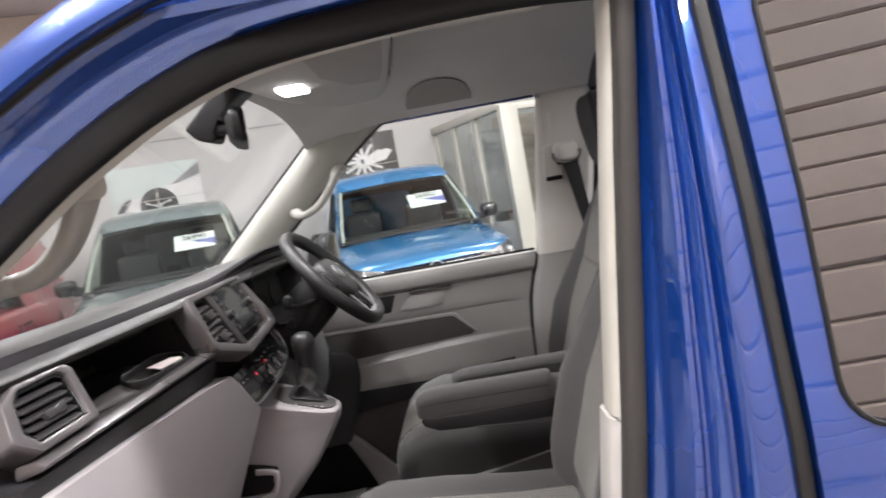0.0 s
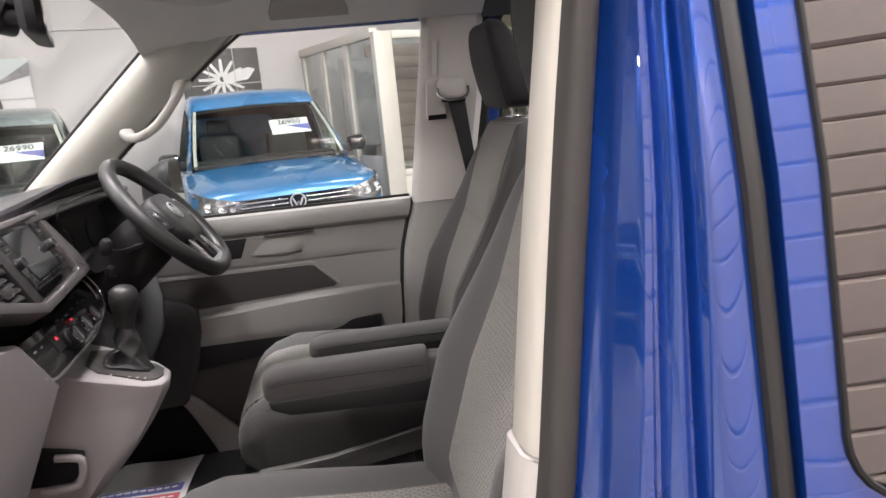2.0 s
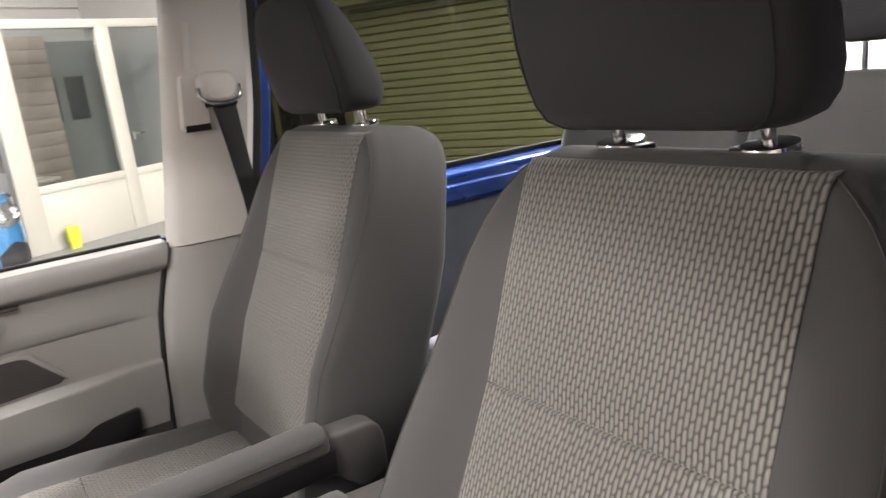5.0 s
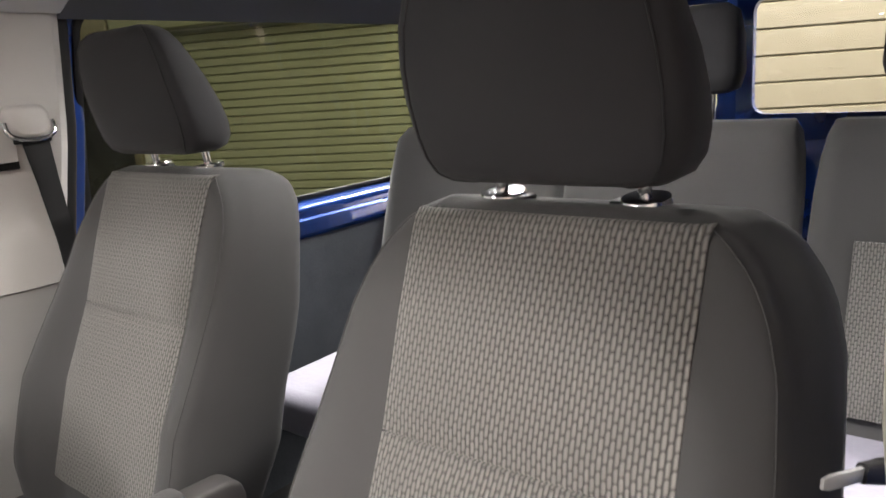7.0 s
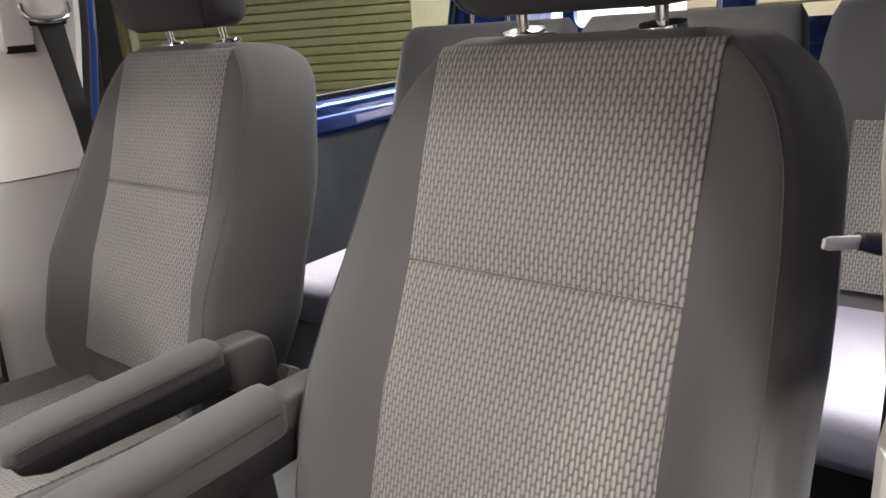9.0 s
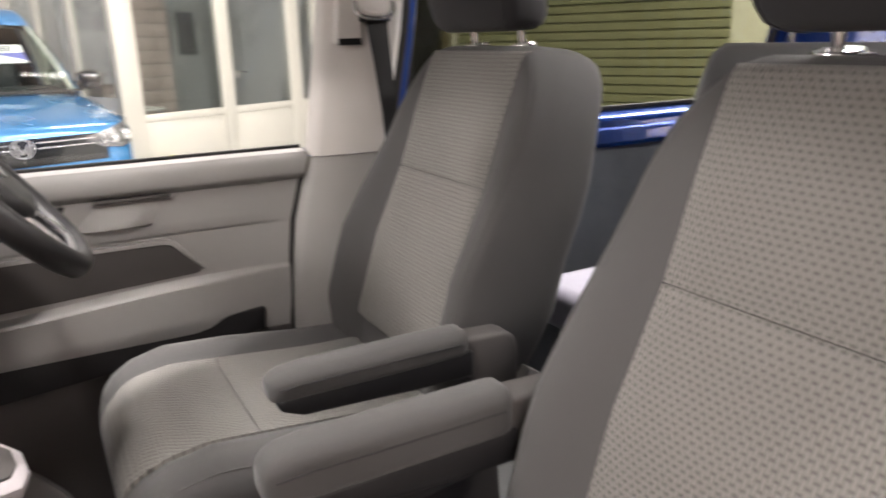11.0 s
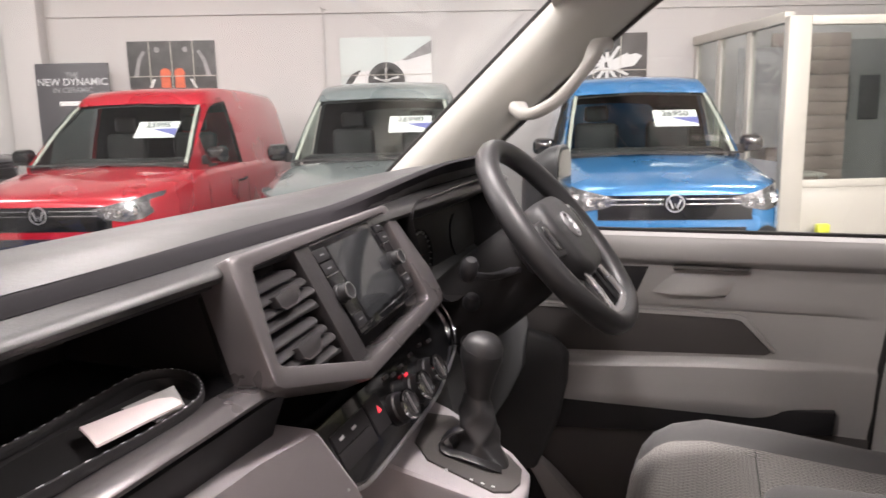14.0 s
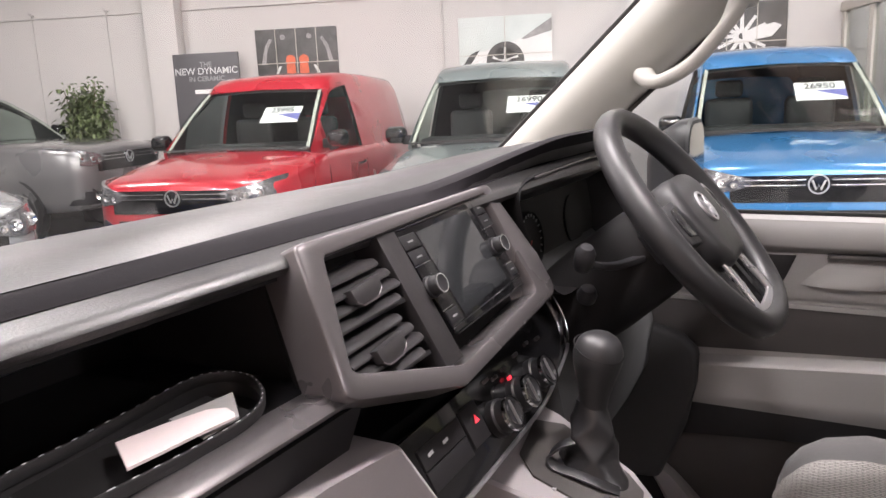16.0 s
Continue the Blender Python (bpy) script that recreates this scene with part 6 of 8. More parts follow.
# ---- grab handles, interior mirror, overhead shelf ----
for pts in ([(-0.20, 0.728, 1.64), (-0.205, 0.678, 1.634), (-0.220, 0.655, 1.598), (-0.268, 0.650, 1.541), (-0.315, 0.653, 1.514), (-0.345, 0.672, 1.511), (-0.370, 0.722, 1.523)],
            [(-0.30, -0.735, 1.60), (-0.325, -0.68, 1.612), (-0.342, -0.665, 1.585), (-0.375, -0.66, 1.535), (-0.42, -0.66, 1.498), (-0.47, -0.67, 1.487), (-0.50, -0.735, 1.49)]):
    gh = thing("grab_handle", pts[3], "cream plastic grab handle on the windscreen pillar", "grab handle", "grab handles")
    bm = bmesh.new()
    C_ = curve(pts, 6)
    sweep(bm, C_, rrect(0.031, 0.023, 0.009, 3) if pts[0][1] > 0 else rrect(0.046, 0.030, 0.011, 3), scale=[1 + 0.25 * abs(2 * k / (len(C_) - 1) - 1) ** 5 for k in range(len(C_))])
    part("bar", bm, M_HANDLE_SHADED, gh)
mirror = thing("interior_mirror", (-0.36, 0.02, 1.72), "black rear-view mirror on its stalk", "mirror")
prism_pts = [(-0.262, 1.835), (-0.33, 1.815), (-0.408, 1.748), (-0.382, 1.718), (-0.346, 1.706), (-0.336, 1.722), (-0.334, 1.765), (-0.252, 1.808)]
bm = bmesh.new()
prism(bm, prism_pts, "y", -0.04, 0.04, 0.010, 3)
part("mount", bm, M_BLACK, mirror)
bm = bmesh.new()
rod(bm, (-0.345, -0.02, 1.735), (-0.300, -0.03, 1.732), 0.012, 12)
part("ball_joint", bm, M_BLACK, mirror)
bm = bmesh.new()
loft(bm, [[(-0.288 + d * 0.961 - p[0] * k * 0.276, -0.02 + d * 0.276 + p[0] * k * 0.961, 1.728 + p[1] * k - 0.1 * d) for p in rrect(0.24, 0.075, 0.028, 4)] for d, k in ((-0.026, 0.55), (-0.012, 0.92), (0.004, 1.0), (0.014, 0.98))])
part("housing", bm, M_BLACK, mirror)
bm = bmesh.new()
loft(bm, [[(-0.288 + d * 0.961 - p[0] * 0.276, -0.02 + d * 0.276 + p[0] * 0.961, 1.727 + p[1]) for p in rrect(0.225, 0.062, 0.02, 4)] for d in (0.0135, 0.016)])
part("glass", bm, M_CHROME, mirror)
M_OVERHEAD = mat("grey_overhead_plastic", (0.36, 0.335, 0.315), 0.6, bump=0.25, grain=1100, var=0.06)
shelf = thing("overhead_console", (-0.1, 0, 1.77), "grey overhead storage console with reading lamp", "overhead console")
OV = [(p.x, p.y) for p in curve([(-0.26, -0.40, 0), (-0.13, -0.52, 0), (0.04, -0.57, 0), (0.115, -0.53, 0), (0.118, -0.40, 0), (0.085, -0.10, 0), (0.056, 0.14, 0), (0.035, 0.30, 0), (-0.005, 0.44, 0), (-0.07, 0.50, 0), (-0.14, 0.46, 0), (-0.205, 0.30, 0), (-0.25, 0.0, 0)], 5, True)]
bm = bmesh.new()
loft(bm, [[(lerp(-0.07, x, k), lerp(-0.07, y, k), z) for x, y in OV] for z, k in ((1.864, 1.0), (1.826, 1.0), (1.810, 0.985), (1.802, 0.95), (1.799, 0.88))])
part("body", bm, M_OVERHEAD, shelf)
# Dark bead stands in for the shaded crease round the console's end
bm = bmesh.new()
sweep(bm, [(x, y, 1.832) for x, y in [(lerp(-0.07, p[0], 1.004), lerp(-0.07, p[1], 1.004)) for p in OV] if x > -0.06], ring(0.006, 6))
part("crease_shade", bm, M_SEAL, shelf)
bm = bmesh.new()
prism(bm, [(-0.06, -0.45), (0.03, -0.52), (0.092, -0.49), (0.094, -0.38), (0.064, -0.10), (0.040, 0.06), (-0.03, 0.05), (-0.075, -0.10)], "z", 1.790, 1.803, 0.008, 3)
part("storage_lid", bm, mat("brown_grey_lid_plastic", (0.27, 0.245, 0.228), 0.6, bump=0.25, grain=1100, var=0.06), shelf, "brownish grey storage lid")
bm = bmesh.new()
box(bm, -0.185, -0.125, -0.045, 0.045, 1.789, 1.802, 0.004)
part("reading_lamp", bm, glow("reading_lamp_lens", (1, 0.97, 0.9), 9.0), shelf, "lit reading lamp")
rl = bpy.data.lights.new("reading_light", "AREA")
rl.size, rl.energy, rl.color = 0.08, 6.5, (1, 0.95, 0.88)
new("reading_light", rl).matrix_world = pose(-0.15, 0, 1.784)

# darker oval patch over the driver's door: a recess's shade put into colour
bm = bmesh.new()
sheet(bm, [[(x, y, 1.859 - 0.10 * (y / 0.74) ** 4) for y in (lerp(0.685 - 0.17 * math.sqrt(max(0.0, 1 - ((x - 0.157) / 0.106) ** 2)), 0.69, k / 5) for k in range(6))] for x in np.linspace(0.052, 0.262, 17)], (0, 0, 0.004))
part("roof_recess_patch", bm, mat("brown_grey_roof_recess", (0.235, 0.216, 0.202), 0.8, bump=0.3), van, "brownish grey oval patch standing in for a recess in the headliner")

# Added lamp, unseen: brightens the rear seats and the seat shoulders
rear_fill = thing("added_rear_lamp", (1.05, 0.0, 1.84), "added unseen lamp on the headliner that brightens the rear seats", "ceiling light")
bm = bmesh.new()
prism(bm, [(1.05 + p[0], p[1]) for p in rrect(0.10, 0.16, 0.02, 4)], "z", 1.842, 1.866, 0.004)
part("lamp_base", bm, M_OVERHEAD, rear_fill)
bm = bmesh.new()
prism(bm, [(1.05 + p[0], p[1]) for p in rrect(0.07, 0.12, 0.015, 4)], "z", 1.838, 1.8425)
part("lens", bm, glow("added_rear_lamp_lens", (0.92, 0.95, 1.0), 6.0), rear_fill, "lit lens")
dl = bpy.data.lights.new("added_rear_light", "AREA")
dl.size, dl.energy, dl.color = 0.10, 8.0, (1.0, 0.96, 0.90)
new("added_rear_light", dl).matrix_world = pose(1.05, 0, 1.834)

# ---- small things in the cab ----
# pocket in the console's side
PKT = Vector((-0.026, 0.072, -0.028))
cup = thing("console_pocket", (-0.43, 0.0, 0.87), "console pocket with a grey rim, its dark inside painted on a plate", "storage pocket")
# Black plate stands in for the shade inside the open pocket
bm = bmesh.new()
prism(bm, [(-0.47, 0.992), (-0.475, 0.92), (-0.46, 0.903), (-0.365, 0.905), (-0.345, 0.925), (-0.340, 0.958), (-0.375, 0.968)], "y", -0.075, -0.052, 0.003)
bmesh.ops.translate(bm, vec=PKT, verts=bm.verts)
part("pocket_shade_plate", bm, M_PIT, cup)
bm = bmesh.new()
sweep(bm, curve([(-0.385, -0.082, 0.962), (-0.345, -0.084, 0.957), (-0.337, -0.085, 0.945), (-0.343, -0.086, 0.915), (-0.358, -0.086, 0.902), (-0.405, -0.086, 0.899), (-0.418, -0.084, 0.902)], 5), rrect(0.014, 0.014, 0.005, 2), up=(0, 1, 0))
bmesh.ops.translate(bm, vec=PKT, verts=bm.verts)
part("pocket_rim", bm, M_LOWER, cup)
# paper mat in the driver's footwell
bm = bmesh.new()
PZ = FLOOR + 0.078


def paper_z(x, y):
    return PZ + 0.012 * noise.noise((x * 7, y * 7, 1))


sheet(bm, [[(x + 0.05 * (y - 0.7), y, paper_z(x, y)) for y in np.linspace(0.40, 0.75, 14)] for x in np.linspace(-0.60, -0.32, 12)], (0, 0, -0.002))
mat_ = single("paper_mat", bm, M_PAPER, "white paper floor mat with a blue and red edge", "floor mat")
for nm, y0, y1, mt in (("blue_edge", 0.540, 0.578, M_PURPLE), ("red_edge", 0.495, 0.528, mat("red_print", (0.55, 0.09, 0.12), 0.6, var=0.05, bump=0.0))):
    bm = bmesh.new()
    sheet(bm, [[(x + 0.05 * (y - 0.7), y, paper_z(x, y) + 0.0025) for y in np.linspace(y0, y1, 3)] for x in np.linspace(-0.59, -0.335, 10)], (0, 0, -0.001))
    strip = part(nm, bm, mt, mat_)
    bm = bmesh.new()
    for k in range(11):
        x = -0.575 + 0.021 * k
        sheet(bm, [[(q + 0.05 * (y - 0.7), y, paper_z(q, y) + 0.0040) for y in (y0 + 0.014, y1 - 0.014)] for q in (x, x + 0.015)], (0, 0, -0.001))
    part("text_bars", bm, M_PAPER, strip)
# sill strip and kick panel by the driver's feet
bm = bmesh.new()
SL = curve([(-0.393, 0, 0.745), (-0.351, 0, 0.692), (-0.285, 0, 0.557), (-0.252, 0, 0.454)], 5)
SR = curve([(-0.343, 0, 0.737), (-0.291, 0, 0.692), (-0.187, 0, 0.57), (-0.165, 0, 0.44)], 5)
sheet(bm, [[(a.x, 0.782, a.z), (lerp(a.x, b.x, 0.15), 0.774, lerp(a.z, b.z, 0.15)), (lerp(a.x, b.x, 0.85), 0.774, lerp(a.z, b.z, 0.85)), (b.x, 0.782, b.z)] for a, b in zip(SL, SR)], (0, 0.018, 0))
part("footwell_sill_strip", bm, M_CARD, van, "grey plastic sill strip")
bm = bmesh.new()
sheet(bm, [[(lerp(-0.80, p.x, k / 4), 0.788, p.z) for k in range(5)] for p in SL], (0, 0.01, 0))
part("kick_panel", bm, M_PIT, van, "black kick panel")
# belt buckles
for y, x, dz in ((-0.125, 0.222, 0.0), (0.165, 0.298, -0.05)):
    bk = thing("belt_buckle", (x, y, 0.80 + dz), "black belt buckle with a red button", "belt buckle", "belt buckles")
    bm = bmesh.new()
    box(bm, x - 0.022, x + 0.022, y - 0.012, y + 0.012, 0.78 + dz, 0.845 + dz, 0.006)
    part("buckle_body", bm, M_BLACK, bk)
    bm = bmesh.new()
    box(bm, x - 0.018, x + 0.018, y - 0.008, y + 0.008, 0.845 + dz, 0.856 + dz, 0.003)
    part("red_button", bm, mat("red_plastic", (0.7, 0.05, 0.04), 0.4, var=0.03), bk)
# passenger belt with its tongue on the near pillar
nb = thing("seat_belt", (0.56, -0.73, 0.7), "black seat belt with a metal tongue", "seat belt")
bm = bmesh.new()
sheet(bm, [[(0.565, -0.709 - dy, z), (0.569, -0.754 - dy, z)] for dy, z in ((0.012, 1.62), (0.006, 1.45), (0.0, 1.3), (0.0, 1.0), (0.006, 0.7))], (0.003, 0, 0))
part("webbing", bm, M_BELT, nb)
bm = bmesh.new()
sweep(bm, [(0.440, -0.6915, 1.306), (0.470, -0.702, 1.296), (0.530, -0.722, 1.275), (0.566, -0.738, 1.262)], rrect(0.012, 0.019, 0.004, 3), scale=[0.75, 1.0, 1.0, 0.9])
part("tongue_grip", bm, M_SLAT, nb)
bm = bmesh.new()
sweep(bm, [(0.398, -0.675, 1.314), (0.404, -0.678, 1.313), (0.445, -0.693, 1.304)], rrect(0.004, 0.011, 0.0015, 2), scale=[0.7, 1, 1])
part("tongue_plate", bm, mat("zinc_plate", (0.62, 0.61, 0.59), 0.42, 0.4, bump=0.05), nb, "silver metal plate")
bm = bmesh.new()
prism(bm, [(0.571, 1.20), (0.571, 1.256), (0.561, 1.256), (0.561, 1.20)], "y", -0.756, -0.707, 0.003)
part("tongue_stop", bm, M_BLACK, nb)


# ---- cars in the showroom ----
def car_paint(name, colour):
    return mat(name, colour, 0.3, 0.3, 0.04, 2500, 0.0, 2, coat=1.0)


M_HEADLAMP = mat("clear_headlamp", (0.20, 0.20, 0.21), 0.08, 0.7, 0.8, 45, 0.8, 14, coat=0.8, depth=0.004)
M_INTERIOR = mat("dark_car_interior", (0.014, 0.014, 0.015), 0.7, bump=0.1)
M_PALEPILLAR = mat("pale_car_trim", (0.36, 0.355, 0.32), 0.7, bump=0.0)
M_SCREEN = glass("car_windscreen", (0.82, 0.86, 0.84), 0.0, 0.08)

def nose(x):
    """How far back the van's front face lies at that distance from its middle."""
    return interp(abs(x), [(0, 0), (0.5, 0.0), (0.58, 0.004), (0.70, 0.03), (0.80, 0.10), (0.87, 0.22), (0.905, 0.5)])


LOW = [  # way back, half width, bottom, shoulder height, crown height
    (0.0, 0.58, 0.34, 0.86, 0.93), (0.03, 0.70, 0.28, 0.90, 0.965), (0.10, 0.80, 0.24, 0.93, 0.99), (0.22, 0.87, 0.22, 0.955, 1.02), (0.5, 0.905, 0.21, 1.0, 1.08),
    (0.9, 0.915, 0.21, 1.06, 1.14), (1.12, 0.92, 0.21, 1.09, 1.17), (1.5, 0.925, 0.21, 1.10, 1.12), (2.2, 0.925, 0.21, 1.10, 1.12), (3.4, 0.925, 0.22, 1.10, 1.12), (4.3, 0.91, 0.26, 1.08, 1.1), (4.48, 0.86, 0.34, 1.0, 1.05)]
CAB = [  # way back, half width at the belt, half width at the roof, roof height
    (1.12, 0.80, 0.80, 1.17), (1.3, 0.83, 0.775, 1.33), (1.5, 0.85, 0.74, 1.50), (1.72, 0.865, 0.70, 1.665), (1.84, 0.87, 0.68, 1.745), (1.93, 0.875, 0.672, 1.83), (2.08, 0.877, 0.67, 1.89), (2.4, 0.88, 0.67, 1.93), (3.2, 0.88, 0.67, 1.93), (4.2, 0.875, 0.665, 1.90), (4.40, 0.86, 0.65, 1.85), (4.46, 0.83, 0.60, 1.7)]


def car(name, m, colour, label, price, group="showroom vans", low=LOW, cab=CAB, dz=0.0, kind_="van", axles=(0.88, 3.63), radius=0.315, back=0.0):
    root = thing(name, label=label, category=kind_, group=group, m=m)
    paint = car_paint(name + "_paint", colour)
    bm = bmesh.new()
    loops = []
    for y, w, b, sh, cr in low:
        half = [(0, b), (w * 0.6, b), (w * 0.92, b + 0.03), (w * 0.99, b + 0.16), (w, lerp(b, sh, 0.55)), (w * 0.99, sh - 0.06), (w * 0.95, sh), (w * 0.82, lerp(sh, cr, 0.55)), (w * 0.5, lerp(sh, cr, 0.85)), (0, cr)]
        loops.append([(x, y, z) for x, z in half] + [(-x, y, z) for x, z in half[-2:0:-1]])
    loft(bm, loops)
    body = part("body", bm, paint, root, world=False, angle=62)
    for nm, k, mt in (("cab", 1.0, paint), ("cab_lining", 0.955, M_INTERIOR)):
        bm = bmesh.new()
        loops = []
        for y, wb, wr, h in cab:
            hh = 1.12 + (h - 1.12) * k if h > 1.12 else h
            wb_, wr_ = wb * k, wr * k
            half = [(wb_, 1.08), (lerp(wb_, wr_, 0.35), lerp(1.1, hh, 0.4)), (lerp(wb_, wr_, 0.8), lerp(1.1, hh, 0.82)), (wr_, hh - 0.05), (wr_ * 0.93, hh - 0.012), (wr_ * 0.6, hh), (0, hh + 0.012)]
            loops.append([(x, y, z) for x, z in half] + [(-x, y, z) for x, z in half[-2::-1]])
        # the windscreen's opening: leave the first rows' middle open
        rows_ = [[bm.verts.new(p) for p in lp] for lp in loops]
        n = len(rows_[0])
        for a in range(len(rows_) - 1):
            for b in range(n - 1):
                mid = 3 <= b <= n - 5
                if a < 4 and mid:
                    continue
                if 2 <= a <= 6 and b in (0, 1, n - 3, n - 2):
                    continue
                bm.faces.new((rows_[a][b], rows_[a][b + 1], rows_[a + 1][b + 1], rows_[a + 1][b]))
        if k == 1.0:
            bm.faces.new(rows_[-1])
        part(nm, bm, mt, body, world=False)
    # windscreen and its frame
    rows_ = []
    for y, wb, wr, h in cab[:5]:
        hh = h
        edge = wr * 0.985
        rows_.append([(x * edge, y - 0.005 - 0.05 * (1 - x * x), hh - 0.006 + 0.012 * (1 - x * x)) for x in np.linspace(-1, 1, 9)])
    bm = bmesh.new()
    sheet(bm, rows_, (0, 0.004, -0.003))
    part("windscreen", bm, M_SCREEN, root, "clear windscreen", world=False).visible_shadow = False
    bm = bmesh.new()
    sheet(bm, [[(x * 0.8, 1.10 + back - 0.06 * (1 - x * x), 1.165 + 0.01 * (1 - x * x)) for x in np.linspace(-1, 1, 9)], [(x * 0.79, 1.125 + back - 0.058 * (1 - x * x), 1.182 + 0.012 * (1 - x * x)) for x in np.linspace(-1, 1, 9)]], (0, 0.003, 0.0))
    part("scuttle", bm, M_SEAL, root, world=False)
    for s in (-1, 1):
        bm = bmesh.new()
        sweep(bm, [(s * (wr * 0.985 - 0.03), y + 0.02, h - 0.012) for y, wb, wr, h in cab[:5]], rrect(0.034, 0.012, 0.004, 2))
        part("pillar_lining", bm, M_PALEPILLAR, root, world=False)
        bm = bmesh.new()
        rod(bm, (s * 0.12 - 0.1, 1.10 + back, 1.185), (s * 0.12 + 0.42, 1.13 + back, 1.20), 0.008, 8)
        part("wiper", bm, M_SEAL, root, world=False)
        # seats and dash inside
        bm = bmesh.new()
        box(bm, s * 0.38 - 0.23, s * 0.38 + 0.23, 2.25 + back, 2.42 + back, 0.9, 1.45, 0.06, 3)
        box(bm, s * 0.38 - 0.13, s * 0.38 + 0.13, 2.28 + back, 2.40 + back, 1.46, 1.63, 0.04, 3)
        part("inner_seat", bm, M_INTERIOR, root, world=False)
        # side window
        bm = bmesh.new()
        def sw(y, t):
            wb = interp(y, [(c[0], c[1]) for c in cab]); wr = interp(y, [(c[0], c[2]) for c in cab]); h = interp(y, [(c[0], c[3]) for c in cab])
            q = interp(t, [(1.08, 0), (lerp(1.1, h, 0.4), 0.35), (lerp(1.1, h, 0.82), 0.8), (h - 0.05, 1.0)])
            return s * (lerp(wb, wr, q) + 0.006)
        top = lambda y: interp(y, [(c[0], c[3]) for c in cab]) - 0.10
        sheet(bm, [[(sw(y, lerp(1.14, max(top(y), 1.16), k / 4)), y, lerp(1.14, max(top(y), 1.16), k / 4)) for k in range(5)] for y in (1.42 + back, 1.55 + back, 1.75 + back, 1.95 + back, 2.2 + back, 2.32 + back)], (-s * 0.004, 0, 0))
        part("side_window", bm, M_SCREEN, root, "clear side window", world=False).visible_shadow = False
        # door mirror
        bm = bmesh.new()
        loft(bm, [[(s * 0.985 + p[0] * k, 1.36 + back + d, 1.245 + dz * 0.4 + p[1] * k) for p in rrect(0.21, 0.165, 0.06, 5)] for d, k in ((-0.06, 0.5), (-0.045, 0.8), (0.0, 0.98), (0.05, 1.0))])
        mr = part("door_mirror", bm, M_PIANO, root, "gloss black door mirror", world=False)
        bm = bmesh.new()
        box(bm, min(s * 0.83, s * 0.92), max(s * 0.83, s * 0.92), 1.35 + back, 1.42 + back, 1.15, 1.24, 0.01)
        part("mirror_foot", bm, M_SEAL, mr, world=False)
        # headlamp
        bm = bmesh.new()
        rows_ = []
        for v_ in np.linspace(0, 1, 6):
            row_ = []
            for k in range(13):
                x = lerp(0.45, 0.893, k / 12)
                lo, hi = interp(x, [(0.45, 0.845), (0.55, 0.80), (0.72, 0.775), (0.84, 0.80), (0.893, 0.90)]), interp(x, [(0.45, 0.882), (0.60, 0.915), (0.78, 0.955), (0.86, 0.985), (0.893, 0.995)])
                z = lerp(lo, hi, v_)
                row_.append((s * x * (1 - 0.03 * smooth((z - 0.84) / 0.09)), nose(x) - 0.016 + 0.014 * smooth((z - 0.86) / 0.1), z + dz))
            rows_.append(row_)
        sheet(bm, rows_, (0, 0.05, 0))
        hl = part("headlamp", bm, M_HEADLAMP, root, "clear headlamp", world=False)
        for cx, r in ((0.575, 0.026), (0.655, 0.040), (0.765, 0.045)):
            bm = bmesh.new()
            lathe(bm, [(r, 0.0), (r * 0.9, 0.012), (r * 0.5, 0.004), (0, 0.01)], (s * cx, nose(cx) - 0.010, 0.835 + 0.18 * (cx - 0.575) + dz), (0, -1, 0.1), 20)
            part("lamp_lens", bm, M_CHROME, hl, world=False)
        bm = bmesh.new()
        sheet(bm, [[(s * x, nose(x) - 0.010, lerp(0.47, interp(x, [(0.56, 0.56), (0.72, 0.66), (0.86, 0.60)]), v_)) for x in np.linspace(0.58, 0.86, 8)] for v_ in (0, 0.5, 1)], (0, 0.05, 0))
        part("fog_lamp_recess", bm, M_BLACK, root, world=False)
        # door seams and handle
        for ys_ in ((1.30 + back, 0.45), (2.42 + back, 0.40), (3.45 + back * 2, 0.40)):
            bm = bmesh.new()
            wb_ = interp(ys_[0], [(c[0], c[1]) for c in low])
            sh_ = interp(ys_[0], [(c[0], c[3]) for c in low])
            sweep(bm, [(s * wb_ * q, ys_[0], lerp(ys_[1], sh_, t_)) for q, t_ in ((0.994, 0.0), (1.0, 0.35), (0.997, 0.7), (0.984, 0.9), (0.955, 1.0))], rrect(0.007, 0.007, 0.002, 2), up=(0, 1, 0))
            part("door_seam", bm, M_SEAL, body, world=False)
        bm = bmesh.new()
        sweep(bm, curve([(s * 0.915, 2.12 + back, 0.93), (s * 0.950, 2.15 + back, 0.935), (s * 0.953, 2.28 + back, 0.945), (s * 0.918, 2.31 + back, 0.947)], 4), rrect(0.016, 0.024, 0.006, 2))
        part("door_handle", bm, M_PIANO, body, world=False)
        # wheel arches
        for wy in axles:
            bm = bmesh.new()
            sweep(bm, [(s * 0.915, wy + (radius + 0.055) * math.cos(a), radius + 0.015 + (radius + 0.055) * math.sin(a)) for a in np.linspace(0, math.pi, 14)], rrect(0.035, 0.05, 0.01, 2), up=(1, 0, 0))
            part("wheel_arch", bm, M_BLACK, root, world=False)
            # Flat black disc painted in for the shade inside the wheel well
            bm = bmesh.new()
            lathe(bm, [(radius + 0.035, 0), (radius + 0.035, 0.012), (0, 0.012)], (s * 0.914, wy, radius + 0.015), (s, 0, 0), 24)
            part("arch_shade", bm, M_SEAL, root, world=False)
    wheel_pair(root, axles, 0.83, radius, world=False)
    # grille, badge, bumper
    bm = bmesh.new()
    sheet(bm, [[(x, nose(x) - 0.010, z) for x in np.linspace(-0.60, 0.60, 17)] for z in (0.905 + dz, 0.85 + dz, 0.78 + dz, 0.705 + dz)], (0, 0.04, 0))
